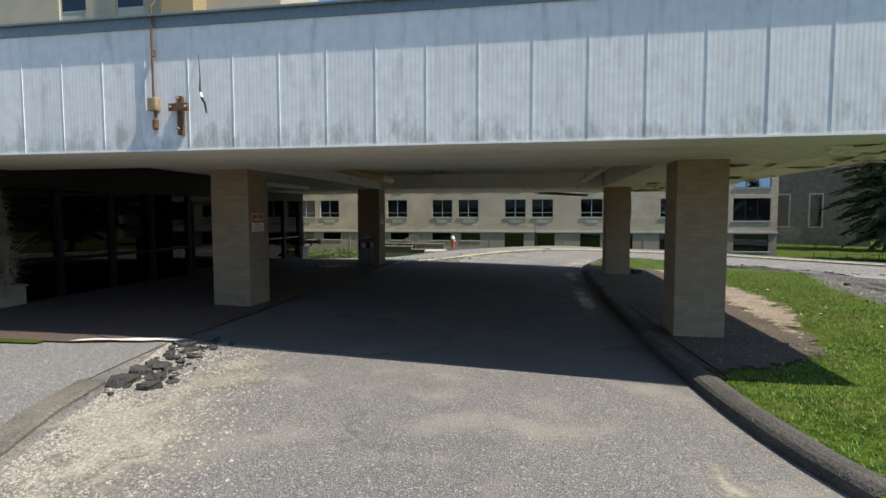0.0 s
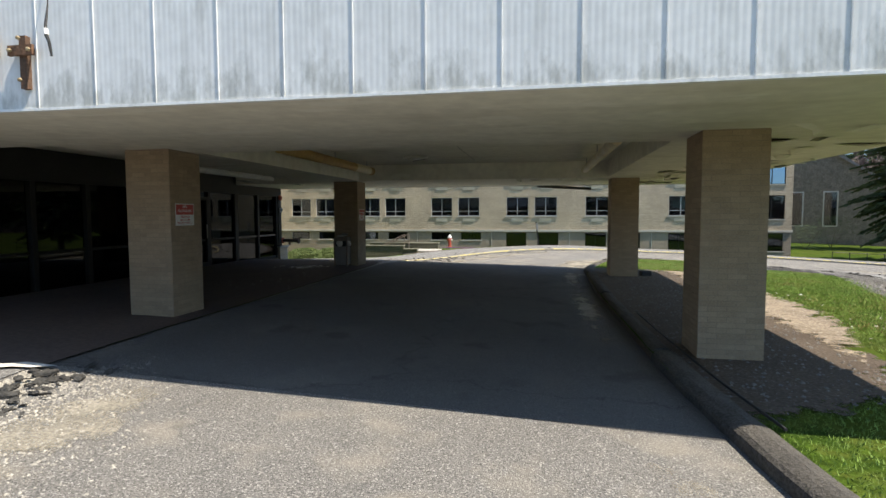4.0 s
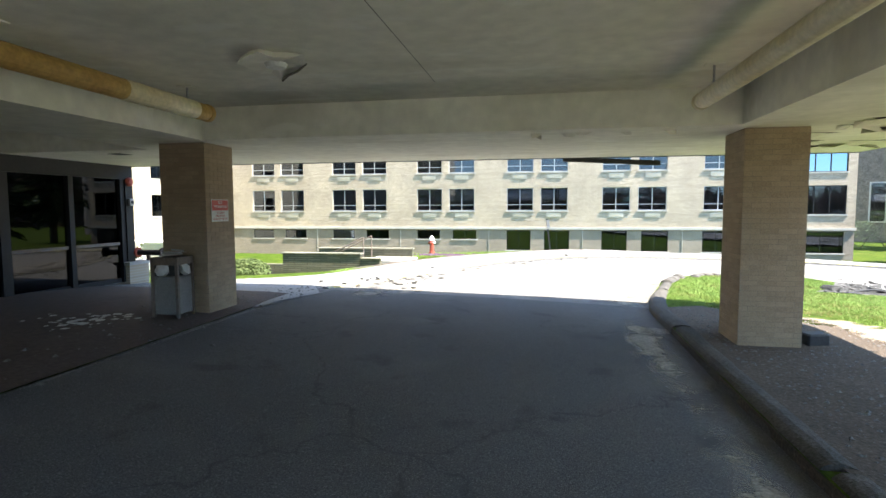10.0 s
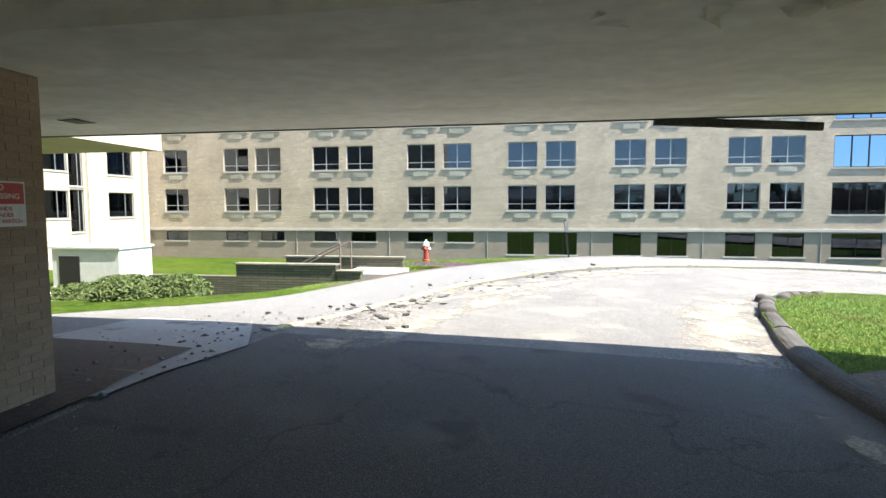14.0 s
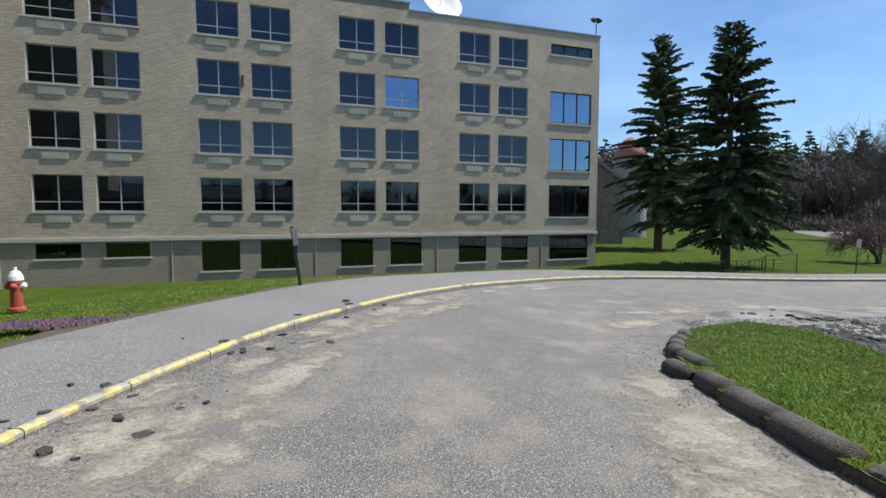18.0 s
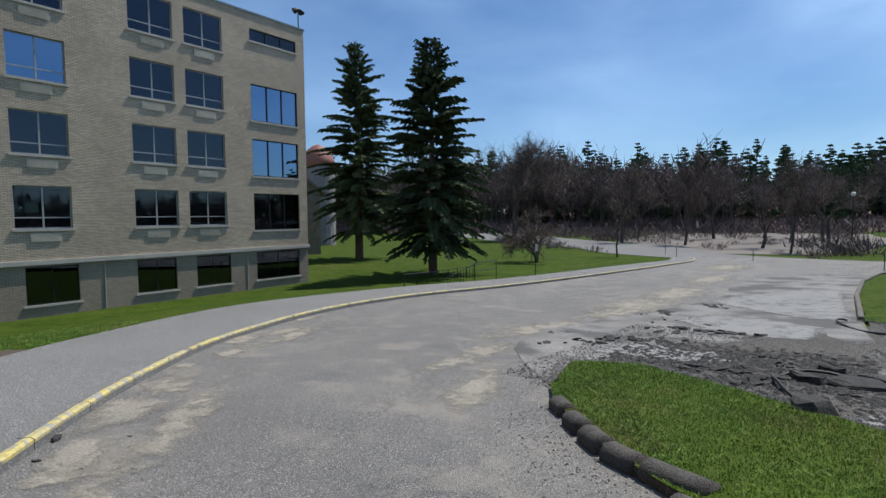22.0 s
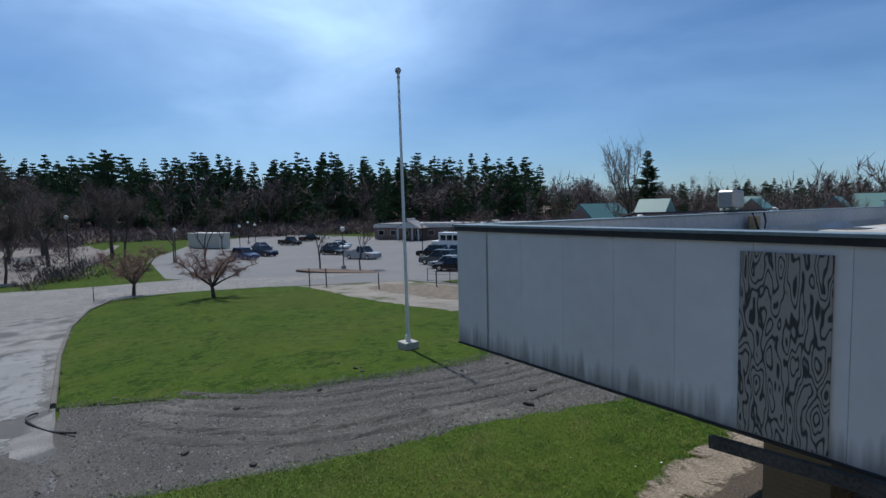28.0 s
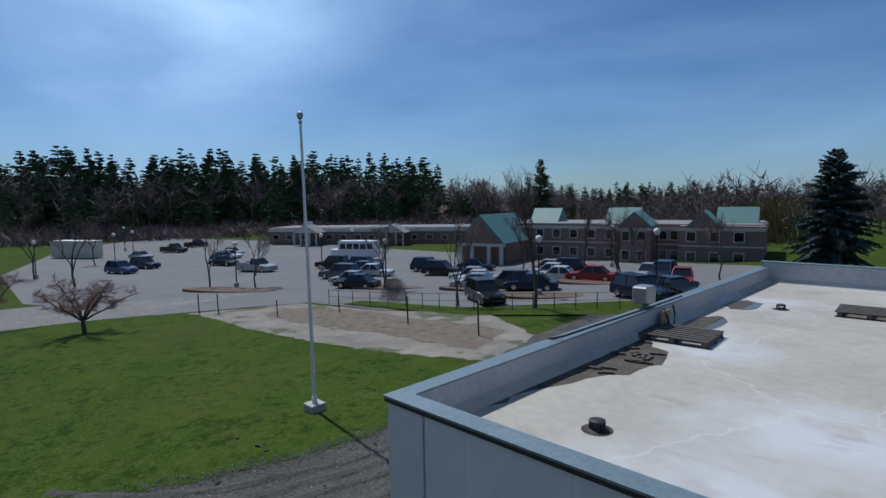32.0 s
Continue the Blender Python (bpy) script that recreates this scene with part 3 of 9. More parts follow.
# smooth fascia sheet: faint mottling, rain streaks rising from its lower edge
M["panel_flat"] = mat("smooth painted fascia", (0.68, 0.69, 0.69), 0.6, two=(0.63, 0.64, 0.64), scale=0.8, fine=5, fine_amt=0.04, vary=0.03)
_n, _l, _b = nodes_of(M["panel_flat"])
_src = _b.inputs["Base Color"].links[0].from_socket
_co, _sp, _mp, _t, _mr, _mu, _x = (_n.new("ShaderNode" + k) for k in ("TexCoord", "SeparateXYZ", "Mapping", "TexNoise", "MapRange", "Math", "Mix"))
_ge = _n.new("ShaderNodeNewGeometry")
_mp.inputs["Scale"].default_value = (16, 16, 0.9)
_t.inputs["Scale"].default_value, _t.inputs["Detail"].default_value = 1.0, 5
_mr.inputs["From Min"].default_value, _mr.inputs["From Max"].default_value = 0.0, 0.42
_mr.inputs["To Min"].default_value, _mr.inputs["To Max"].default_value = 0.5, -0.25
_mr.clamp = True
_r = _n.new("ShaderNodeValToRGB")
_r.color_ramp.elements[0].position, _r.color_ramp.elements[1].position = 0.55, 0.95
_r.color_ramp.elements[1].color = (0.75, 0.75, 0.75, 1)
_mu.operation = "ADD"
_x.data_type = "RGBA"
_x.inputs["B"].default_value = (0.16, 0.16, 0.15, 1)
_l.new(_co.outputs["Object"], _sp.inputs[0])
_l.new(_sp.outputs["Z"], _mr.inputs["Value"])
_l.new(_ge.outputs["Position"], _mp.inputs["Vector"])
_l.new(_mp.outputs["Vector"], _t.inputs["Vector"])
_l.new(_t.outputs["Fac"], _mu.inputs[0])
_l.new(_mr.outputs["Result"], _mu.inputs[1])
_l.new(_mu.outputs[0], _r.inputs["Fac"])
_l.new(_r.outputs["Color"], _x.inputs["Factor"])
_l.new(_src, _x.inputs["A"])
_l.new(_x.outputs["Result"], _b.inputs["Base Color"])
# drive asphalt with the canopy's shade painted in as a darker base colour
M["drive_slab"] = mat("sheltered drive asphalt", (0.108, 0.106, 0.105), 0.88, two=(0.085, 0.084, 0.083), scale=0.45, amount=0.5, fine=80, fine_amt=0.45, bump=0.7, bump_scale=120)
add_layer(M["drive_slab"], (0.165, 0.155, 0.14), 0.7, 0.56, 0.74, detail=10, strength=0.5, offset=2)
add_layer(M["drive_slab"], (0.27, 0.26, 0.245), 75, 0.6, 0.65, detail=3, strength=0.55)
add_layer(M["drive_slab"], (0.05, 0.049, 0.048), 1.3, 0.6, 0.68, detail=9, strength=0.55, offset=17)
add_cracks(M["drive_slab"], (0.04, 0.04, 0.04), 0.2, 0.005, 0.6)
M["pale_asphalt"] = mat("washed pale asphalt", (0.25, 0.248, 0.24), 0.9, two=(0.20, 0.197, 0.19), scale=0.7, fine=35, fine_amt=0.25, bump=0.4, bump_scale=70)
add_layer(M["pale_asphalt"], (0.10, 0.097, 0.092), 2.2, 0.56, 0.64, detail=9, strength=0.7)
add_cracks(M["pale_asphalt"], (0.07, 0.068, 0.065), 0.55, 0.01, 0.7)
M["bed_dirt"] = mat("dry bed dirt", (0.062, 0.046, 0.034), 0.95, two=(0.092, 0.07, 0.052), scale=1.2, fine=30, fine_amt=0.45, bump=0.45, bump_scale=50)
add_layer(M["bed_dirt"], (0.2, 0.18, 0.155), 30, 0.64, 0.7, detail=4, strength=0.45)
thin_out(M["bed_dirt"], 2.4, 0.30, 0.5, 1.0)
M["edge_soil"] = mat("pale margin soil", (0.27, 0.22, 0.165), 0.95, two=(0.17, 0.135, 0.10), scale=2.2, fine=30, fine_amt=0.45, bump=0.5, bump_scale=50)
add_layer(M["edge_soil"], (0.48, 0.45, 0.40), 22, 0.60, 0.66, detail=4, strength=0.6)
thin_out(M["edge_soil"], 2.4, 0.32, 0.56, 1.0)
M["cream_grit"] = mat("cream grit", (0.42, 0.395, 0.345), 0.95, two=(0.24, 0.225, 0.20), scale=18, amount=0.5, fine=60, fine_amt=0.3)
thin_out(M["pale_asphalt"], 2.6, 0.32, 0.5, 1.0)
M["dry_soil"] = mat("dry pale soil", (0.20, 0.16, 0.118), 0.95, two=(0.12, 0.095, 0.07), scale=2.2, fine=30, fine_amt=0.45, bump=0.5, bump_scale=50)
add_layer(M["dry_soil"], (0.06, 0.075, 0.02), 1.6, 0.56, 0.66, detail=10, strength=0.7, offset=6)
M["pad"] = mat("worn concrete pad", (0.36, 0.35, 0.34), 0.85, two=(0.27, 0.26, 0.25), scale=0.9, fine=30, fine_amt=0.15, bump=0.3, bump_scale=60)
add_layer(M["pad"], (0.10, 0.10, 0.10), 1.6, 0.6, 0.66, detail=9, strength=0.75)
M["slab"] = mat("fresh dark asphalt", (0.042, 0.041, 0.04), 0.9, spec=0.2, two=(0.07, 0.068, 0.064), scale=6, fine=45, fine_amt=0.4, bump=0.8, bump_scale=50)


# ---------------------------------------------------------------- mesh helpers
class Shape:
    """Collects boxes, prisms, tubes and loose faces into one mesh."""

    def __init__(self):
        self.v, self.f = [], []

    def add(self, v, f):
        k = len(self.v)
        self.v += [tuple(p) for p in v]
        self.f += [tuple(i + k for i in q) for q in f]
        return self

    def box(self, x0, y0, z0, x1, y1, z1, bev=0.0):
        if bev:
            b = min(bev, (x1 - x0) / 2.2, (y1 - y0) / 2.2)
            ring = [(x0 + b, y0), (x1 - b, y0), (x1, y0 + b), (x1, y1 - b), (x1 - b, y1), (x0 + b, y1), (x0, y1 - b), (x0, y0 + b)]
            return self.prism(ring, z0, z1, bev)
        v = [(x, y, z) for z in (z0, z1) for x, y in ((x0, y0), (x1, y0), (x1, y1), (x0, y1))]
        return self.add(v, [(3, 2, 1, 0), (4, 5, 6, 7), (0, 1, 5, 4), (1, 2, 6, 5), (2, 3, 7, 6), (3, 0, 4, 7)])

    def prism(self, ring, z0, z1, bev=0.0):
        n = len(ring)
        cx, cy = sum(p[0] for p in ring) / n, sum(p[1] for p in ring) / n
        def shrunk(d):
            out = []
            for x, y in ring:
                r = math.hypot(x - cx, y - cy) or 1
                k = max(0.0, 1 - d / r)
                out.append((cx + (x - cx) * k, cy + (y - cy) * k))
            return out
        rows = [(ring, z0), (ring, z1)] if not bev else [(shrunk(bev), z0), (ring, z0 + bev), (ring, z1 - bev), (shrunk(bev), z1)]
        v = [(x, y, z) for rr, z in rows for x, y in rr]
        f = [tuple(range(n - 1, -1, -1)), tuple(range(n * (len(rows) - 1), n * len(rows)))]
        for k in range(len(rows) - 1):
            f += [(k * n + i, k * n + (i + 1) % n, (k + 1) * n + (i + 1) % n, (k + 1) * n + i) for i in range(n)]
        return self.add(v, f)

    def tube(self, path, radii, sides=8, caps=True):
        if not isinstance(radii, (list, tuple)):
            radii = [radii] * len(path)
        path = [Vector(p) for p in path]
        v, f = [], []
        for i, p in enumerate(path):
            d = (path[min(i + 1, len(path) - 1)] - path[max(i - 1, 0)]).normalized()
            a = d.cross(Vector((0, 0, 1)) if abs(d.z) < 0.9 else Vector((1, 0, 0))).normalized()
            b = d.cross(a)
            v += [p + (a * math.cos(t) + b * math.sin(t)) * radii[i] for t in (2 * math.pi * k / sides for k in range(sides))]
            if i:
                f += [((i - 1) * sides + k, (i - 1) * sides + (k + 1) % sides, i * sides + (k + 1) % sides, i * sides + k) for k in range(sides)]
        if caps:
            f += [tuple(range(sides)), tuple(range(len(path) * sides - 1, (len(path) - 1) * sides - 1, -1))]
        return self.add(v, f)

    def lathe(self, profile, sides=16, cx=0.0, cy=0.0):
        """Turns (radius, height) pairs round an upright axis."""
        v = [(cx + r * math.cos(2 * math.pi * k / sides), cy + r * math.sin(2 * math.pi * k / sides), z) for r, z in profile for k in range(sides)]
        f = [(i * sides + k, i * sides + (k + 1) % sides, (i + 1) * sides + (k + 1) % sides, (i + 1) * sides + k) for i in range(len(profile) - 1) for k in range(sides)]
        f += [tuple(range(sides - 1, -1, -1)), tuple(range((len(profile) - 1) * sides, len(profile) * sides))]
        return self.add(v, f)

    def mesh(self, name, material=None, smooth=False):
        me = bpy.data.meshes.new(name)
        me.from_pydata(self.v, [], self.f)
        if smooth:
            me.polygons.foreach_set("use_smooth", [True] * len(me.polygons))
        if material:
            me.materials.append(material)
        me.update()
        return me


def fix(ob):
    bm = bmesh.new()
    bm.from_mesh(ob.data)
    bmesh.ops.recalc_face_normals(bm, faces=bm.faces)
    bm.to_mesh(ob.data)
    bm.free()
    return ob


def part(name, shape, material, parent=None, label="", at=None, smooth=False):
    """Links a shape, or a mesh that is there already, as one mesh object under a thing or a part."""
    me = shape if isinstance(shape, bpy.types.Mesh) else shape.mesh(name, material, smooth)
    ob = new(name, me)
    if not isinstance(shape, bpy.types.Mesh) and len(me.polygons) < 20000:
        fix(ob)
    if parent:
        ob.parent = parent
    if at is not None:
        ob.matrix_basis = at
    return tagged(ob, label)


def thing(name, label, category, at=None, group="", kind=""):
    ob = new(name)
    ob.empty_display_size = 0.1
    if at is not None:
        ob.matrix_basis = at
    return tagged(ob, label, category, group, kind)


def single(name, shape, material, label, category="", group="", kind="", at=None, smooth=False):
    return tagged(part(name, shape, material, None, "", at, smooth), label, category, group, kind)


# ---------------------------------------------------------------- lie of the land
def soft(u):
    return math.log1p(math.exp(-abs(u))) + max(u, 0)


def step(u):
    u = min(max(u, 0.0), 1.0)
    return u * u * (3 - 2 * u)


def gz(x, y):
    """Height of the ground: a cross fall under the canopy, falling towards +x and +y, and down to the brick block's foot."""
    g = 2.5 * soft((x - 7) / 2.5)
    g = 40 * (1 - math.exp(-g / 40))
    h = 1 - math.exp(-max(y - 19.5, 0) / 6)
    z = -0.078 * g + h * (-0.38 - 0.32 * step(x / 8) * (1 - step((x - 20) / 20)))
    z += (-0.077 - 0.037 * min(max(x, -5), 2.6)) * (1 - step((y - 19) / 7)) * (1 - step((x - 2.6) / 6))
    if y > 30 and x < 34:
        y0 = 36.5 + 0.5 * min(max(x, -8), 12)
        z += (-2.0 - z) * step((y - y0) / (52.0 - y0)) * (1 - step((x - 20) / 14))
    if x < -8 and y > 24:
        z += (-2.0 - z) * step((-8 - x) / 6) * step((y - 24) / 6)
    if -16 < x < -5.2 and 25.5 < y < 36:
        z -= 0.45 * step((-5.2 - x) / 3.8) * step((y - 25.5) / 3.2) * (1 - step((y - 33) / 3)) * (1 - step((-9.5 - x) / 5))
    return z


def sheet(name, ring, dz, material, label, category, cell=1.5, kind="structure", parent=None):
    """A paved or planted area that follows the ground, with a given outline."""
    bm = bmesh.new()
    f = bm.faces.new([bm.verts.new((x, y, 0)) for x, y in ring])
    xs, ys = [p[0] for p in ring], [p[1] for p in ring]
    for lo, hi, axis in ((min(xs), max(xs), 0), (min(ys), max(ys), 1)):
        n = max(1, int((hi - lo) / cell))
        for i in range(1, n):
            co, no = [0, 0, 0], [0, 0, 0]
            co[axis], no[axis] = lo + (hi - lo) * i / n, 1
            bmesh.ops.bisect_plane(bm, geom=bm.verts[:] + bm.edges[:] + bm.faces[:], plane_co=co, plane_no=no)
    bmesh.ops.triangulate(bm, faces=bm.faces[:])
    for v in bm.verts:
        v.co.z = gz(v.co.x, v.co.y) + (dz(v.co.x, v.co.y) if callable(dz) else dz)
    bmesh.ops.recalc_face_normals(bm, faces=bm.faces[:])
    if sum(f.normal.z for f in bm.faces) < 0:
        bmesh.ops.reverse_faces(bm, faces=bm.faces[:])
    me = bpy.data.meshes.new(name)
    bm.to_mesh(me)
    bm.free()
    me.materials.append(material)
    ob = new(name, me)
    ob.parent = parent
    return tagged(ob, label, category, "", kind)


def curve(points, per=6):
    """A smooth line through a few points."""
    out = []
    p = [Vector((*q, 0)) for q in points]
    for i in range(len(p) - 1):
        a, b, c, d = p[max(i - 1, 0)], p[i], p[i + 1], p[min(i + 2, len(p) - 1)]
        for k in range(per):
            t = k / per
            q = 0.5 * ((2 * b) + (c - a) * t + (2 * a - 5 * b + 4 * c - d) * t * t + (3 * b - a - 3 * c + d) * t ** 3)
            out.append((q.x, q.y))
    return out + [tuple(points[-1])]


def rail_along(line, profile, z_of):
    """Sweeps a cross-section (across, up) along a line on the ground."""
    s = Shape()
    n = len(profile)
    for i, (x, y) in enumerate(line):
        a, b = line[max(i - 1, 0)], line[min(i + 1, len(line) - 1)]
        dx, dy = b[0] - a[0], b[1] - a[1]
        r = math.hypot(dx, dy) or 1
        z = z_of(x, y)
        s.v += [(x - dy / r * u, y + dx / r * u, z + w) for u, w in profile]
        if i:
            s.f += [((i - 1) * n + k, (i - 1) * n + (k + 1) % n, i * n + (k + 1) % n, i * n + k) for k in range(n)]
    s.f += [tuple(range(n)), tuple(range(len(line) * n - 1, (len(line) - 1) * n - 1, -1))]
    return s


# ---------------------------------------------------------------- ground, roads, lawns
KERB_L = curve([(-4.55, 19.5), (-4.2, 22.0), (-3.8, 23.4), (-3.3, 25.3), (-2.3, 27.9), (-0.4, 30.8), (1.1, 32.5), (3.5, 35.0), (6.5, 37.4), (10.6, 39.2), (15.0, 40.2), (19.5, 40.4), (25.7, 39.9), (36.7, 38.5), (46, 38.0), (52.5, 37.7), (58, 38.8)])
WALK_L = curve([(-8.4, 22.4), (-7.2, 23.8), (-5.9, 25.6), (-4.8, 28.3), (-3.0, 31.8), (-0.7, 34.6), (2.0, 37.2), (4.6, 39.2), (8.2, 41.4), (14.0, 42.6), (20, 43.1), (25, 42.4), (35, 41.0), (46, 40.2), (51, 39.6), (57, 40.6)])
KERB_R = curve([(4.9, -6), (4.0, 1.5), (3.3, 4.0), (2.86, 5.15), (2.6, 6.25), (2.46, 7.4), (2.3, 9.2), (2.2, 12), (2.13, 15), (2.18, 19.0), (2.28, 21.2), (2.52, 22.6), (2.92, 24.1), (3.42, 25.8), (4.12, 27.4), (5.15, 28.9), (6.55, 30.1)])
TIP = [(7.2, 30.4), (8.8, 30.8), (9.3, 29.8), (8.7, 28.6), (7.7, 27.1), (7.1, 26.1)]
LAWN_A = KERB_R + TIP + [(10.3, 26.2), (11.6, 26.1), (10.7, 24.6), (10.1, 23.0), (9.5, 21.6), (8.8, 19.2), (7.9, 16.0), (7.5, 12), (7.4, 8), (8.2, 3), (9.0, -6)]
LAWN_F = curve([(19.6, 26.5), (16.9, 23.2), (14.6, 20.4), (13.7, 18.3), (13.4, 16.0), (14.0, 13.0), (14.3, 10.5), (15.5, 8.4), (22.3, 9.9), (31.5, 10.6), (38, 10.5), (43.2, 11.0), (46.0, 15.5), (47.6, 20.5), (47.5, 23.4), (43, 25.0), (36, 26.0), (28, 26.4), (19.6, 26.5)])[:-1]
CROSS_NEAR = curve([(33, -8), (39.8, 3.2), (44.0, 10.9), (48.2, 20), (52, 30), (57.6, 39.6), (64, 50), (76, 60), (95, 86), (130, 122)])
CROSS_FAR = curve([(146, 112), (108, 72), (86, 47), (74, 41), (66.5, 34), (61.5, 24), (57, 12), (51, 0), (45, -10)])


def ragged(ring, amp, seed=1, gap=0.6, loose=False):
    """An outline broken into short uneven steps."""
    rng = random.Random(seed)
    out = []
    for (x0, y0), (x1, y1) in zip(ring, ring[1:] + ([] if loose else ring[:1])):
        n = max(1, int(math.hypot(x1 - x0, y1 - y0) / gap))
        out += [(x0 + (x1 - x0) * k / n + rng.uniform(-amp, amp), y0 + (y1 - y0) * k / n + rng.uniform(-amp, amp)) for k in range(n)]
    return out


def off_line(x, y, a, b):
    """How far a place lies from the line between two corners."""
    dx, dy = b[0] - a[0], b[1] - a[1]
    u = max(0.0, min(1.0, ((x - a[0]) * dx + (y - a[1]) * dy) / (dx * dx + dy * dy)))
    return math.hypot(x - a[0] - u * dx, y - a[1] - u * dy)


def set_cover(ob, lines, base, top):
    """How thick a thin cover lies: full inside, thinning out towards the given border lines."""
    cover = ob.data.attributes.new("cover", "FLOAT", "POINT")
    for i, p in enumerate(ob.data.vertices):
        cover.data[i].value = min(top, 1.3 * min(off_line(p.co.x, p.co.y, a, b) for a, b in lines) + base)


def kerb_rise(x, y):
    """The kerb is almost sunk where the walk begins and stands full height further round the bend."""
    return 0.02 + 0.10 * step((y - 25.0) / 6.0)


def ground():
    xs = sorted({-900, -500, -300, -180, *range(-110, -30, 10), *range(-30, 64, 2), *range(64, 130, 8), 140, 160, 190, 240, 320, 450, 700, 1100})
    ys = sorted({-900, -500, -300, -180, *range(-110, -30, 10), *range(-30, 66, 2), *range(66, 130, 8), 140, 160, 190, 240, 320, 450, 700, 1100})
    s = Shape()
    s.v = [(x, y, gz(x, y) - (0.25 if 2 < x < 7 and 14 < y < 32 else 0.06)) for y in ys for x in xs]
    n = len(xs)
    s.f = [(j * n + i, j * n + i + 1, (j + 1) * n + i + 1, (j + 1) * n + i) for j in range(len(ys) - 1) for i in range(n - 1)]
    single("ground", s, M["grass"], "grassy ground sheet reaching the horizon", "ground", kind="structure", smooth=True)


ground()
road = [(-4.8, -12), (-4.8, 4.5), (-4.8, 6.9), (-4.2, 7.6), (-4.2, 18.9), (-6.6, 20.0), (-6.6, 23.4)] + KERB_L[10:] + [(62, 41), (64, 30), (60, 22), (55, 12), (49, 2)] + [(45.6, 12.5), (47.6, 20.0), (47.5, 23.4), (43, 25.0), (36, 26.0), (28, 26.4), (19.6, 26.5), (14.5, 26.4), (11.6, 26.1), (10.3, 26.2)] + TIP[::-1] + KERB_R[::-1] + [(5.2, -12)]
sheet("road", road, 0.0, M["asphalt"], "worn grey asphalt drive with sandy stains and cracks", "road", 1.0)
sheet("cross_road", CROSS_NEAR + CROSS_FAR, -0.02, M["asphalt_far"], "pale grey asphalt cross road", "road", 5)
sheet("parking_lot", [(22, -6), (31, 1.5), (39.5, 2.5), (52, 14), (62, 18), (95, 16), (150, -2), (170, -30), (120, -42), (80, -40), (45, -40), (16, -34), (12, -14)], -0.035, M["asphalt_far"], "wide grey asphalt parking lot", "parking lot", 6)
sheet("broken_pavement", ragged([(7.3, 30.5), (8.9, 30.95), (9.4, 29.8), (8.8, 28.5), (7.8, 27.0), (7.15, 26.15), (10.3, 26.25), (14.4, 26.5), (19.4, 26.6), (30, 26.5), (43, 25.2), (43, 29), (33, 31.5), (24, 31.0), (17.5, 32.2), (12.5, 33.0), (9.5, 32.4)], 0.14, 7, 0.8), 0.012, M["broken"], "broken pale asphalt with dark crumbled patches", "road", 1.5)
sheet("gravel_track", ragged([(19.4, 26.5), (14.5, 26.5), (11.5, 26.2), (10.6, 24.6), (10.0, 23.0), (9.3, 21.5), (8.6, 19.2), (7.7, 16.0), (7.3, 12), (7.2, 8), (8.0, 3), (8.8, -6), (18, -6), (17.0, 3), (15.8, 8.2), (14.5, 10.5), (14.2, 13), (13.6, 16), (13.9, 18.3), (14.8, 20.4), (17.0, 23.2)], 0.14, 7, 0.8), 0.02, M["gravel"], "grey gravel track with wheel ruts", "track", 1.0)
sheet("torn_bed", ragged([(7.4, 26.3), (8.2, 27.4), (9.2, 28.9), (9.7, 30.3), (11.4, 30.4), (13.2, 29.2), (15.0, 28.6), (16.0, 27.2), (14, 26.6), (12, 26.5), (10.3, 26.4)], 0.25, 6, 0.5), 0.02, M["gravel"], "dark crumbled asphalt and gravel in the torn-up corner", "rubble", 1.0)
sheet("sandy_verge", ragged([(15.3, 8.6), (22.3, 10.0), (31.5, 10.7), (38, 10.6), (43.2, 11.1), (39.5, 3.2), (31, 2.0), (24, -1), (17, 3)], 0.14, 7, 0.8), 0.012, M["sand"], "pale sandy verge with tyre ruts", "verge", 3)
sheet("verge_track", ragged([(38.6, 5.3), (33.4, 2.8), (25.3, 2.6), (19.0, 2.7), (17.3, 7.1), (23.4, 7.0), (30.2, 7.6), (36.5, 7.8)], 0.25, 3, 0.8), 0.022, M["dry_soil"], "brown rutted dirt track across the sandy verge", "track", 2)
sheet("grass_strip", [(16, -4), (24, 0.2), (36, 1.6), (36, -0.2), (24, -2.2), (15, -8)], 0.03, M["grass"], "narrow grass strip before the parking lot", "lawn", 3)
sheet("lawn_a", KERB_R + ragged(TIP, 0.07, 2, 0.25, True) + ragged([(7.1, 26.1), (10.3, 26.15), (11.4, 26.1), (10.7, 24.6), (10.1, 23.0), (9.5, 21.6), (8.8, 19.2), (7.9, 16.0), (7.5, 12), (7.4, 8), (8.2, 3)], 0.11, 3, 0.22, True) + [(8.2, 3), (9.0, -6)], 0.10, M["grass"], "green lawn with bare patches beside the drive", "lawn", 1.2)
sheet("lawn_b", ragged(LAWN_F, 0.13, 9, 0.3), 0.035, M["grass"], "mown green lawn round the flagpole", "lawn", 2)
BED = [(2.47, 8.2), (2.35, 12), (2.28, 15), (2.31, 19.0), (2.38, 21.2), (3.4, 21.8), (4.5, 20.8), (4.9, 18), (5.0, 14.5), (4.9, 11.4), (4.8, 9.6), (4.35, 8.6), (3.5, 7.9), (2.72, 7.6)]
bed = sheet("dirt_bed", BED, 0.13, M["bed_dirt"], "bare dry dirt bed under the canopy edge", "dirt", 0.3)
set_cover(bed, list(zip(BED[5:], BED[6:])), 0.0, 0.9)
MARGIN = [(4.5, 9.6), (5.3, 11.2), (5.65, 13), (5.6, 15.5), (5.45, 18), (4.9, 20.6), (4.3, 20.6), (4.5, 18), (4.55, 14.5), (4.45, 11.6)]
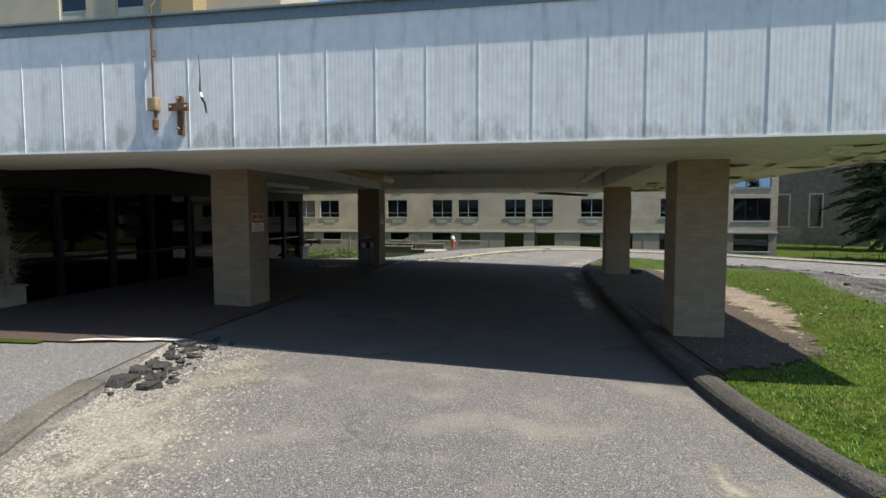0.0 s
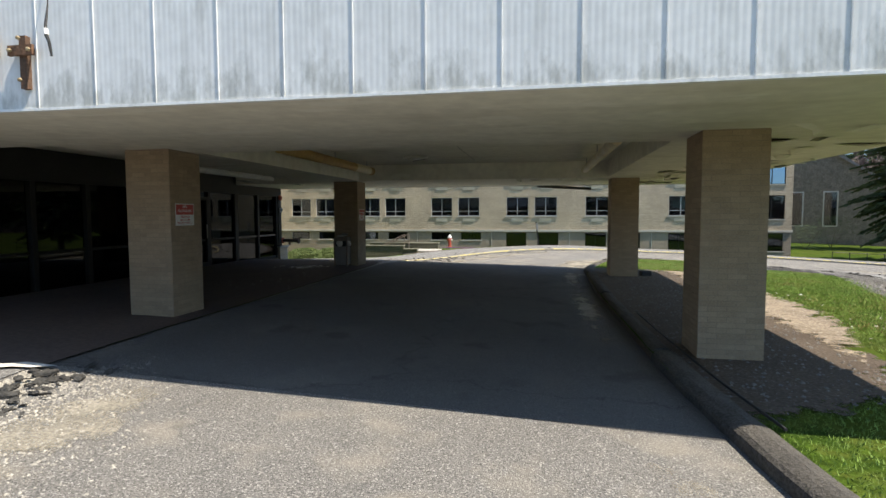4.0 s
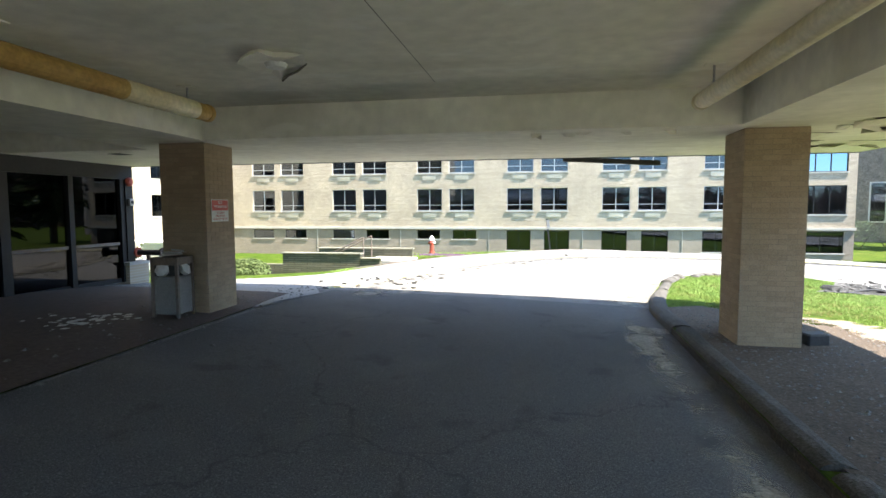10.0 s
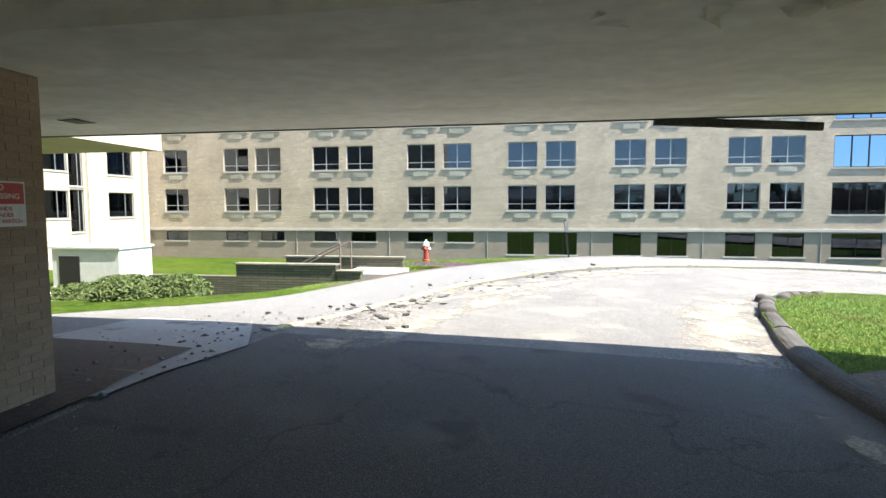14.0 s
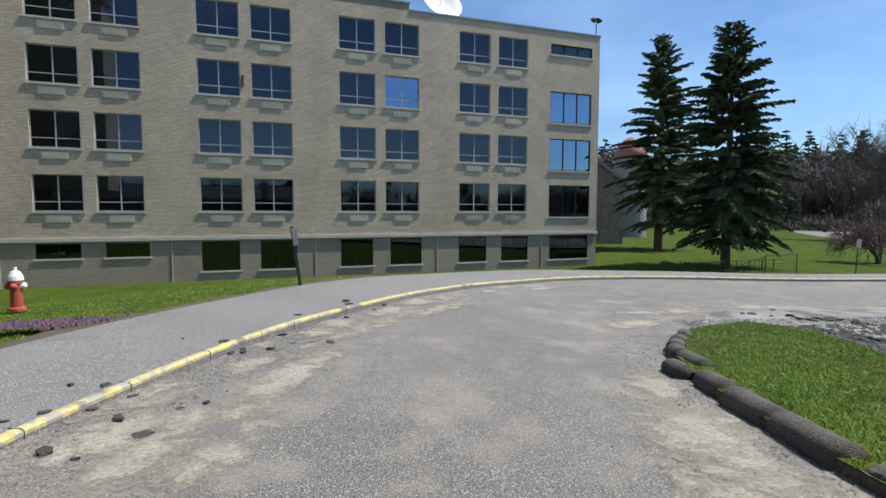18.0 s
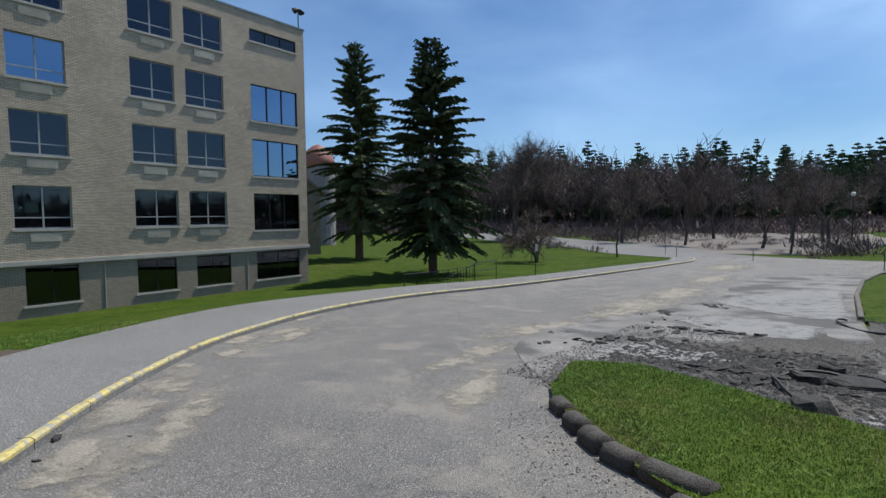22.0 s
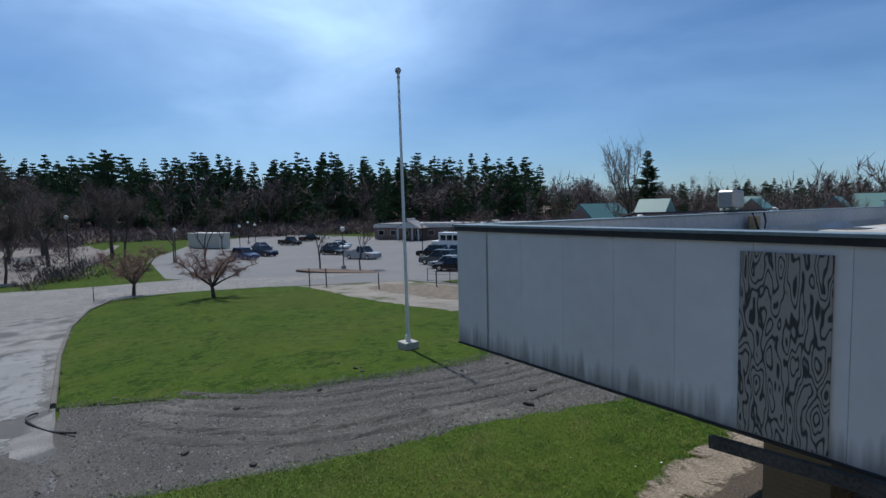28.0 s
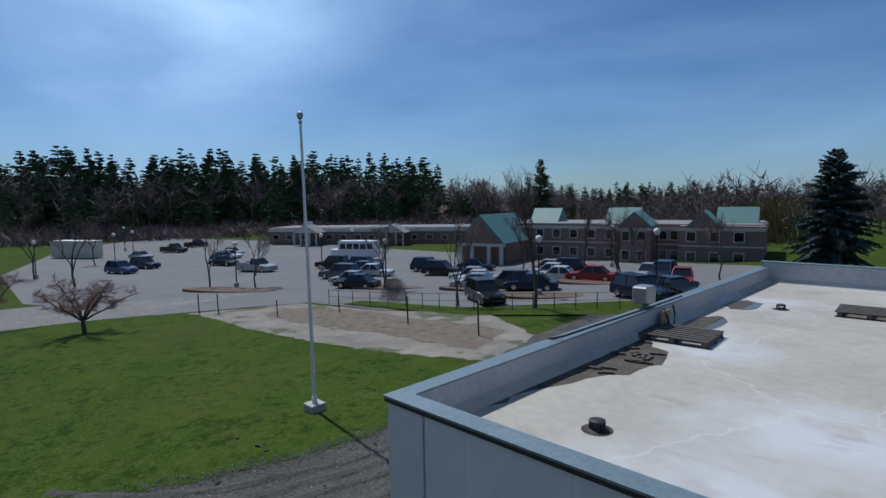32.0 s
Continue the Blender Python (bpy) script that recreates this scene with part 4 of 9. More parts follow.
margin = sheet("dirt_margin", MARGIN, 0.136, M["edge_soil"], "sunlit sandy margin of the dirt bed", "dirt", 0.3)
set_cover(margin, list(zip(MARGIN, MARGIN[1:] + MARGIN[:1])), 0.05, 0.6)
sheet("sidewalk", KERB_L[9:] + WALK_L[::-1], lambda x, y: kerb_rise(x, y) - 0.008, M["walk"], "cracked grey asphalt sidewalk along the curved drive", "sidewalk", 1.5)
sheet("entrance_walk", [(-4.12, 7.45), (-4.15, 9), (-4.15, 14), (-4.15, 18.9), (-4.4, 20.6), (-9.5, 21.0), (-14, 7.4), (-14, 6.72), (-5.3, 7.02)], 0.03, M["paver"], "dull red-brown paved walk along the entrance", "walk", 0.8)
sheet("landing_walk", [(-4.6, 20.6), (-4.3, 22.0), (-3.9, 23.4), (-7.2, 24.0), (-8.4, 22.6), (-9.3, 21.1)], 0.010, M["walk"], "grey asphalt where the entrance walk meets the sidewalk", "sidewalk", 1)
sheet("concrete_landing", [(-6.55, 18.8), (-6.6, 22.6), (-5.4, 22.5), (-4.68, 22.4), (-4.22, 21.5), (-3.97, 21.0), (-4.08, 18.9)], 0.022, M["pad"], "pale worn concrete pad beside the far column", "landing", 0.7)
sheet("apron", [(-2.0, -12), (-2.1, 0), (-2.8, 2.4), (-3.35, 4.1), (-3.7, 4.95), (-3.95, 5.75), (-4.2, 7.44), (-5.3, 7.0), (-14, 6.7), (-14, -12)], 0.014, M["walk"], "light grey asphalt apron before the entrance", "apron", 2)
sheet("moss_strip", [(-5.7, 6.86), (-5.7, 7.02), (-9.0, 6.98), (-9.0, 6.7)], 0.036, M["grass"], "narrow mossy joint along the entrance walk", "moss", 1)


# dark colour stands in for shade, past the far seam to the canopy edge
sheet("drive_slab", ragged([(-4.14, 7.6), (2.42, 7.45), (2.2, 12), (2.13, 15), (2.18, 19), (2.3, 21.8), (-1.2, 21.95), (-4.0, 21.9), (-4.14, 14)], 0.012, 8, 0.7), 0.005, M["drive_slab"], "asphalt section under the canopy, coloured darker to deepen its shade", "road", 1.0)
for ring, seed in (([(9.9, 31.1), (11.27, 31.0), (12.0, 30.2), (11.6, 29.0), (10.6, 27.95), (10.35, 28.9), (10.1, 29.9)], 1), ([(16.4, 30.9), (18.9, 30.4), (18.4, 28.7), (17.5, 27.2), (14.4, 27.4), (14.3, 28.8), (14.8, 29.9)], 2), ([(23.0, 31.4), (26.5, 30.5), (31, 28.4), (30.5, 26.8), (25.6, 26.7), (19.6, 26.65), (19.0, 27.9), (21.4, 30.1)], 3), ([(13.4, 29.6), (14.2, 28.6), (13.3, 28.4), (13.0, 29.2)], 4), ([(8.3, 27.0), (8.75, 26.5), (8.2, 26.22), (7.5, 26.2), (7.5, 26.7), (7.9, 27.05)], 5)):
    patch = sheet("pale_patch", ragged(ring, 0.13, seed, 0.3), 0.026, M["pale_asphalt"], "pale washed patch of old asphalt in the torn-up corner", "road", 0.25)
    set_cover(patch, list(zip(ring, ring[1:] + ring[:1])), -0.1, 0.7)


sheet("mortar_strip", ragged([(-5.35, 7.04), (-4.75, 7.2), (-4.15, 7.36), (-3.95, 7.52), (-4.35, 7.5), (-4.8, 7.3), (-5.3, 7.14)], 0.035, 4, 0.14), 0.042, M["paper"], "broken pale mortar strip at the front of the entrance walk", "mortar", 0.4)


def sand_patch(x, y, rx, ry, turn, seed, material=None, dz=0.008, label="pale drift of sand and grit on the asphalt"):
    rng = random.Random(seed)
    ring = []
    for k in range(22):
        a = 2 * math.pi * k / 22
        r = 0.75 + 0.45 * rng.random()
        u, v = rx * r * math.cos(a), ry * r * math.sin(a)
        ring.append((x + u * math.cos(turn) - v * math.sin(turn), y + u * math.sin(turn) + v * math.cos(turn)))
    ob = sheet("sand_patch", ring, dz, material or M["grit"], label, "sand", 0.3)
    cover = ob.data.attributes.new("cover", "FLOAT", "POINT")
    for i, p in enumerate(ob.data.vertices):
        u, v = p.co.x - x, p.co.y - y
        u, v = u * math.cos(turn) + v * math.sin(turn), v * math.cos(turn) - u * math.sin(turn)
        cover.data[i].value = 0.82 - 0.8 * math.hypot(u / rx, v / ry)


# a ragged-edged grit: the border dissolves into the asphalt below
for p in ((-2.5, 22.8, 0.5, 2.0, -0.25, 21), (-1.6, 25.6, 0.45, 2.4, -0.35, 22), (-0.3, 28.8, 0.4, 2.0, -0.55, 23), (1.9, 22.9, 0.55, 1.9, 0.1, 24), (2.6, 25.3, 0.7, 1.7, -0.2, 25), (2.1, 23.9, 0.6, 1.8, -0.1, 38), (1.5, 31.6, 0.3, 2.0, -0.75, 26), (3.6, 27.5, 0.5, 1.3, -0.5, 28), (6.6, 31.3, 1.5, 0.5, 0.3, 29),
          (25.5, 32.9, 5.0, 1.5, 0.0, 31), (20, 33.0, 4.0, 1.6, 0.05, 32), (46, 34.0, 7.0, 2.0, 0.0, 33), (34, 33.0, 6.0, 1.3, 0.0, 34), (38, 28.5, 6.0, 1.2, -0.1, 35),
          (-2.6, 4.6, 0.9, 2.2, 0.3, 1), (-2.1, 3.4, 0.9, 1.2, 0.5, 2), (-2.7, 6.3, 0.5, 1.2, -0.2, 37), (1.9, 6.3, 0.22, 0.7, 0.2, 3), (2.05, 5.2, 0.26, 0.8, 0.25, 39), (1.75, 13.5, 0.3, 3.2, 0.02, 40), (1.72, 18.5, 0.35, 2.8, 0.0, 41), (-3.2, 21.8, 0.5, 1.0, 0.2, 4), (-1.3, 27.3, 0.4, 2.0, -0.5, 5), (0.7, 30.8, 0.3, 1.9, -0.7, 9), (3.3, 33.2, 0.35, 2.6, -0.8, 10), (8.5, 32.6, 2.4, 0.5, 0.1, 12), (8, 37.0, 0.4, 2.4, -1.2, 14),
          (2.45, 24.4, 0.9, 2.2, -0.1, 44), (2.9, 26.2, 0.8, 1.3, -0.3, 45), (-2.1, 24.2, 0.4, 1.8, -0.3, 46), (-0.9, 27.0, 0.35, 1.8, -0.5, 47), (12.5, 33.2, 3.2, 0.7, -0.1, 42), (17.5, 32.8, 3.2, 0.9, 0.0, 43)):
    sand_patch(*p)

for i in range(13, 52, 2):
    (ax, ay), (bx, by) = KERB_L[i], KERB_L[i + 2]
    ln = math.hypot(bx - ax, by - ay)
    off = 0.38 + 0.2 * math.sin(i * 1.7)
    sand_patch((ax + bx) / 2 + (by - ay) / ln * off, (ay + by) / 2 - (bx - ax) / ln * off, 0.42 + 0.16 * math.sin(i * 2.3), ln * 0.75, math.atan2(by - ay, bx - ax) - math.pi / 2, 60 + i, dz=0.009)

# bare earth where the lawn meets the sidewalk
edge = WALK_L[15:40]
rng = random.Random(5)
sheet("bare_edge", edge + [(x - 0.1 - 0.2 * rng.random(), y + 0.12 + 0.25 * rng.random()) for x, y in edge[::-1]], lambda x, y: 0.05 + kerb_rise(x, y) * 0.4, M["dirt"], "ragged strip of bare earth between lawn and sidewalk", "dirt", 1.5)

# wheel ridges of the gravel track
for off, wd in ((-1.25, 0.16), (-0.55, 0.13), (0.5, 0.14), (1.2, 0.17), (1.9, 0.12)):
    line = [(x + off * 0.85, y - off * 0.5 * step((y - 16) / 6)) for x, y in curve([(16.2, 24.3), (14.6, 23.4), (12.2, 21.4), (10.9, 18.6), (10.5, 15), (10.6, 12), (11.2, 7), (12, 2)], 8)]
    rng = random.Random(int(off * 100))
    ridge = rail_along(line, [(-wd * 1.6, 0.0), (-wd * 0.7, 0.045), (0, 0.06), (wd * 0.6, 0.04), (wd * 1.5, 0.0)], gz)
    ridge.v = [(x + rng.uniform(-0.04, 0.04), y + rng.uniform(-0.04, 0.04), z + 0.015 + rng.uniform(-0.012, 0.015)) for x, y, z in ridge.v]
    single("wheel_ridge", ridge, M["gravel"], "low gravel ridge pushed up between wheel ruts", "ridge", kind="structure")

part_kerb = [(-2.6, 2.4), (-3.15, 4.1), (-3.5, 4.95), (-3.72, 5.75)]
# kerb on the far side of the drive: concrete lengths with worn yellow tops
kerb = thing("kerb", "concrete kerb with flaking yellow paint along the sidewalk", "kerb", kind="structure")
for i in range(6, len(KERB_L) - 2, 2):
    line = KERB_L[i:i + 3]
    (ax, ay), (bx, by) = line[0], line[-1]
    k = 0.007 / max(0.1, math.hypot(bx - ax, by - ay))
    line = [(ax + (bx - ax) * k, ay + (by - ay) * k), line[1], (bx - (bx - ax) * k, by - (by - ay) * k)]
    block = part("kerb_length", rail_along(line, [(0.0, -0.2), (0.0, -0.02), (0.03, 0.0), (0.15, 0.0), (0.15, -0.2)], lambda x, y: gz(x, y) + kerb_rise(x, y) + 0.012), M["walk"], kerb)
    part("painted_top", rail_along(line, [(-0.004, -0.05), (-0.004, -0.018), (0.028, 0.004), (0.085, 0.004), (0.085, -0.01), (0.02, -0.03)], lambda x, y: gz(x, y) + kerb_rise(x, y) + 0.012), M["yellow"], block, "flaking yellow paint")


block = part("kerb_length", rail_along(part_kerb, [(-0.02, -0.1), (-0.02, 0.03), (0.01, 0.05), (0.24, 0.05), (0.26, -0.1)], gz), M["curb_old"], kerb, "worn grey kerb before the entrance")


def log_profile(w=0.15, h=0.17):
    return [(-w, -0.12)] + [(-w * math.cos(a), h * (0.45 + 0.55 * math.sin(a))) for a in (math.pi * k / 8 for k in range(9))] + [(w, -0.12)]


# (start, end, half width) of each short length at the bend; the last two lie loose
KERB_BITS = ((3.5, 26.06, 3.24, 25.36, 0.145), (3.77, 26.78, 3.53, 26.16, 0.145), (4.07, 27.42, 3.89, 26.98, 0.14), (4.76, 28.42, 4.53, 27.86, 0.135), (5.0, 28.84, 4.8, 28.5, 0.13), (5.36, 29.2, 5.08, 28.92, 0.13), (5.78, 29.56, 5.5, 29.3, 0.125), (6.3, 29.97, 6.0, 29.7, 0.12), (4.2, 28.06, 4.04, 27.68, 0.125))


def kerb_logs():
    """Rounded dark asphalt kerb in lengths beside the lawn, some knocked out of line."""
    pts = [Vector((*p, 0)) for p in KERB_R]
    run, out, last = 0.0, [KERB_R[0]], 0
    lengths = [2.4, 2.2, 2.6, 1.5, 1.6, 3.8, 4.2, 4.0, 4.1, 1.2, 1.1, 1.0, 0.95, 0.95, 0.9]
    dense = []
    for a, b in zip(pts, pts[1:]):
        n = max(1, int((b - a).length / 0.1))
        dense += [a + (b - a) * k / n for k in range(n)]
    i, k = 0, 0
    while i < len(dense) - 6 and k < len(lengths) and dense[i].y < 24.4:
        n = int(lengths[k] / 0.1)
        seg = dense[i:i + n][::3] + [dense[min(i + n - 1, len(dense) - 1)]]
        if len(seg) > 2:
            rng = random.Random(k)
            line = [(p.x + 0.14 + (rng.uniform(-0.03, 0.03) if k > 10 else 0), p.y) for p in seg]
            s = rail_along(line, log_profile(0.135 + 0.012 * (k % 3), 0.155), gz)
            s.v = [(x + rng.uniform(-0.006, 0.006), y + rng.uniform(-0.006, 0.006), z + rng.uniform(-0.006, 0.006)) for x, y, z in s.v]
            single("kerb_log", s, M["kerb"], "rounded dark asphalt kerb length beside the lawn", "kerb", "kerb lengths", smooth=False)
        i += n + (3 if k > 11 else 0)
        k += 1
    for x0, y0, x1, y1, w in KERB_BITS:
        rng = random.Random(int(x0 * 100))
        line = [(x0 + (x1 - x0) * k / 3 + w, y0 + (y1 - y0) * k / 3) for k in range(4)]
        s = rail_along(line, log_profile(w, w * 1.35), gz)
        s.v = [(x + rng.uniform(-0.004, 0.004), y + rng.uniform(-0.004, 0.004), z + rng.uniform(-0.004, 0.004)) for x, y, z in s.v]
        single("kerb_log", s, M["kerb"], "short dark asphalt kerb length knocked loose at the bend", "kerb", "kerb lengths", smooth=True)


kerb_logs()
single("kerb_bed", rail_along(KERB_R, [(-0.005, -0.1), (-0.005, 0.09), (0.005, 0.09), (0.005, -0.1)], gz), M["dirt"], "brown earth that the loose kerb lengths lie on", "dirt", kind="structure")
lawn_kerb = thing("lawn_kerb", "low worn concrete edging of the lawns", "edging", kind="structure")
part("edging_length", rail_along([(7.0, 25.9), (8.3, 25.95), (9.4, 26.0), (11.1, 26.03)], [(-0.05, -0.1), (-0.05, 0.08), (-0.03, 0.105), (0.03, 0.105), (0.055, 0.08), (0.055, -0.1)], gz), M["curb_old"], lawn_kerb)
for line in ([(19.7, 26.55), (28, 26.5), (36, 26.1), (43, 25.1), (47.6, 23.5)],):
    part("edging_length", rail_along(line, [(-0.08, -0.1), (-0.08, 0.11), (-0.05, 0.14), (0.05, 0.14), (0.08, 0.11), (0.08, -0.1)], gz), M["curb_old"], lawn_kerb)

# ---------------------------------------------------------------- canopy over the drive
CX0, CX1, CY0, CY1, CZ0, CZ1, CZN = -14.0, 5.8, 7.13, 21.89, 2.6, 4.07, 4.24
ROOF_Z = 3.64
BX0, BX1, BY0, BY1, BZ = -4.33, 2.6, 10.6, 17.95, 3.04
EX0, EX1, EY0, EY1, EZ = -9.0, -5.9, 9.4, 18.85, 2.93
s = Shape().box(CX0, CY0 + 0.04, CZ0, CX1 - 0.04, EY0, 2.72).box(CX0, EY1, CZ0, CX1 - 0.04, CY1 - 0.04, 2.72)
s.box(EX1, EY0, CZ0, CX1 - 0.04, BY0, 2.72).box(BX1, BY0, CZ0, CX1 - 0.04, BY1, 2.72).box(EX1, BY0, CZ0, BX0, BY1, 2.72).box(EX1, BY1, CZ0, CX1 - 0.04, EY1, 2.72).box(CX0, EY0, CZ0, EX0, EY1, 2.72)
for x0, x1, y0, y1, z in ((BX0, BX1, BY0, BY1, BZ), (EX0, EX1, EY0, EY1, EZ)):
    s.box(x0, y0, z, x1, y1, z + 0.08)
    s.box(x0 - 0.08, y0 - 0.08, 2.72, x0, y1 + 0.08, z).box(x1, y0 - 0.08, 2.72, x1 + 0.08, y1 + 0.08, z)
    s.box(x0, y0 - 0.08, 2.72, x1, y0, z).box(x0, y1, 2.72, x1, y1 + 0.08, z)
single("ceiling", s, M["soffit"], "stained cream plaster soffit with a raised middle bay and a recess along the entrance", "ceiling", kind="structure")
roof = thing("canopy_roof", "flat canopy roof with white membrane and pale blue-grey metal fascia", "canopy", kind="structure")
part("membrane", Shape().box(CX0, CY0 + 0.2, 3.4, CX1 - 0.2, CY1 - 0.2, ROOF_Z), M["membrane"], roof, "dirty white roof membrane")
core = Shape().box(CX0, CY0 + 0.04, 2.72, CX1 - 0.04, CY0 + 0.2, CZN - 0.015).box(CX0, CY1 - 0.2, 2.72, CX1 - 0.04, CY1 - 0.04, CZ1 - 0.015).box(CX1 - 0.2, CY0 + 0.2, 2.72, CX1 - 0.04, CY1 - 0.2, CZ1 - 0.015)
part("parapet", core, M["parapet"], roof, "grey-blue parapet upstand")
cant = Shape()
for a, b in (((CX0, CY1 - 0.2), (CX1 - 0.2, CY1 - 0.2)), ((CX1 - 0.2, CY0 + 0.2), (CX1 - 0.2, CY1 - 0.2)), ((CX0, CY0 + 0.2), (CX1 - 0.2, CY0 + 0.2))):
    horizontal = a[1] == b[1]
    sg = -1 if (a[1] > 15 and horizontal) or not horizontal else 1
    ends = [(a[0], a[1]), (b[0], b[1])]
    v = [(x, y, ROOF_Z + 0.12) for x, y in ends] + [((x, y + sg * 0.12, ROOF_Z) if horizontal else (x + sg * 0.12, y, ROOF_Z)) for x, y in ends]
    cant.add(v, [(0, 1, 3, 2)])
part("cant_strip", cant, M["membrane"], roof)
for x0, y0, x1, y1, zt in ((CX0, CY0 - 0.07, CX1 + 0.04, CY0 + 0.22, CZN), (CX0, CY1 - 0.215, CX1 + 0.04, CY1 + 0.04, CZ1), (CX1 - 0.215, CY0 + 0.22, CX1 + 0.04, CY1 - 0.215, CZ1)):
    part("coping", Shape().box(x0, y0, zt - 0.012, x1, y1, zt + 0.012), M["coping"], roof, "blue-grey metal coping")
pw = 0.6
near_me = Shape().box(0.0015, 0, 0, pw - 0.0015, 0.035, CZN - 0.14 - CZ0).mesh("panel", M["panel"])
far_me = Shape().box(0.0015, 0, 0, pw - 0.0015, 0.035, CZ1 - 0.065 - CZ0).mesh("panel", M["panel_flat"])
lip_me = Shape().box(-0.005, -0.007, 0, 0.005, 0.01, CZN - 0.16 - CZ0).mesh("seam", M["panel"])
for k in range(-23, 10):
    x = pw * k
    wd = min(pw, CX1 - x)
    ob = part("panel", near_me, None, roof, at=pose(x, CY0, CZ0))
    ob.scale = (wd / pw, 1, 1)
    part("seam", lip_me, None, ob)
    x = 2.84 + 0.6 * k
    if CX0 < x < CX1 - 0.1:
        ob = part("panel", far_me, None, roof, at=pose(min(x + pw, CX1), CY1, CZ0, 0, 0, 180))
y = CY0 + 0.045
while y < CY1 - 0.05:
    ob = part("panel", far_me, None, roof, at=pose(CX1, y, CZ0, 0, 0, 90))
    ob.scale = (min(pw, CY1 - 0.04 - y) / pw, 1, 1)
    y += pw
part("drip_edge", Shape().box(CX0, CY0 - 0.02, CZN - 0.14, CX1 + 0.02, CY0 + 0.03, CZN - 0.014), M["coping"], roof, "metal edge under the coping")
part("drip_edge", Shape().box(CX0, CY1 - 0.03, CZ1 - 0.065, CX1 + 0.03, CY1 + 0.025, CZ1 - 0.012), M["drip"], roof, "dark metal drip edge")
part("drip_edge", Shape().box(CX1 - 0.03, CY0 + 0.04, CZ1 - 0.065, CX1 + 0.02, CY1 - 0.04, CZ1 - 0.012), M["drip"], roof, "dark metal drip edge")
for y0, y1 in ((CY0 - 0.012, CY0 + 0.04), (CY1 - 0.04, CY1 + 0.012)):
    part("bottom_trim", Shape().box(CX0, y0, CZ0 - 0.012, CX1, y1, CZ0 + 0.012), M["drip"] if y0 > 10 else M["panel"], roof)
ply = single("plywood_sheet", Shape().box(1.74, CY1 + 0.002, 2.63, 2.32, CY1 + 0.022, 3.94), M["plywood"], "weathered grey plywood sheet with dark wavy grain patching the fascia", "plywood")
strip = single("loose_trim", Shape().box(-0.03, -0.9, -0.045, 0.03, 0.9, 0.045), M["kerb"], "grey loose trim board hanging under the fascia", "trim board", at=pose(1.6, CY1 + 0.05, 2.53, 3.5, 0, 90))
part("bent_end", Shape().box(-0.02, 0.62, 0.03, 0.02, 0.95, 0.12), M["kerb"], strip)

# brick columns: real courses on the faces that the drive looks at
COL = 0.72
BRICK_ME = Shape().box(0, -0.004, 0, 1, 0.0, 1).mesh("brick", M["brick"])


def brick_face(length, height, course, seed):
    """Rows of (start, width, height above the base) in running bond."""
    rng = random.Random(seed)
    out = []
    n = int(height / course)
    for r in range(n):
        x = 0.0
        first = 0.105 if r % 2 else 0.21
        while x < length - 0.02:
            w = min(first, length - x)
            out.append((x, w - 0.008, r * course))
            x, first = x + w, 0.21
    return out


def column(cx, cy, zb, faces, seed):
    c = thing("brick_column", "square tan brick column holding up the canopy", "column", pose(cx, cy, zb), "canopy columns")
    h = CZ0 - zb
    part("mortar_core", Shape().box(0, 0, 0, COL, COL, h), M["mortar"], c)
    frames = {"-y": pose(0, 0, 0), "+x": pose(COL, 0, 0, 0, 0, 90), "+y": pose(COL, COL, 0, 0, 0, 180), "-x": pose(0, COL, 0, 0, 0, -90)}
    rest = Shape()
    for key, m in frames.items():
        for x, w, z in brick_face(COL, h, 0.0638, seed):
            hh = min(0.0565, h - z - 0.002)
            if hh < 0.01:
                continue
            if key in faces:
                ob = part("brick", BRICK_ME, None, c, at=m @ pose(x, 0, z + 0.004))
                ob.scale = (w, 1, hh)
            else:
                v = [m @ Vector(p) for p in ((x, -0.004, z + 0.004), (x + w, -0.004, z + 0.004), (x + w, -0.004, z + 0.004 + hh), (x, -0.004, z + 0.004 + hh), (x, 0, z + 0.004), (x + w, 0, z + 0.004), (x + w, 0, z + 0.004 + hh), (x, 0, z + 0.004 + hh))]
                rest.add(v, [(0, 1, 2, 3), (4, 0, 3, 7), (1, 5, 6, 2), (3, 2, 6, 7), (4, 5, 1, 0)])
    tagged(part("brickwork", rest, M["brick"], c), kind="stuff")
    return c


COLUMNS = ((2.735, 9.65, -0.09, ("-y", "-x"), 1), (2.735, 18.27, -0.09, ("-y", "-x"), 2), (-5.19, 10.0, 0.09, ("-y", "+x"), 3), (-5.19, 18.18, 0.09, ("-y", "+x"), 4))

# ---------------------------------------------------------------- brick block behind
FY, FX0, FX1, FTOP, FBASE = 52.53, -31.0, 21.22, 12.55, -2.6
blk = thing("hospital_block", "four-storey tan brick hospital block with paired windows", "building", pose(0, FY, 0))
BAYS = [11.53 - 6.965 * i for i in range(6)]
plain, triple, cellar = [], [], []
for r in range(4):
    zt = 3.14 + 2.9 * r
    for b in BAYS:
        plain += [(b + o, zt - 1.7, b + o + 1.98, zt) for o in (0.0, 2.52)]
    plain.append((-28.2, zt - 1.7, -26.22, zt))
triple += [(17.62, 1.13, 20.65, 3.11), (17.62, 4.03, 20.65, 6.0), (17.62, 6.97, 20.65, 8.9), (17.62, 11.14, 20.65, 11.78)]
for b in BAYS:
    for o, wd in ((0.0, 1.8), (2.8, 1.85)):
        cellar.append((b + o, -1.56 if b > -3 else -0.75, b + o + wd, -0.06))
cellar += [(17.72, -1.56, 20.6, -0.06), (-28.2, -0.75, -26.4, -0.06)]
openings = plain + triple + cellar


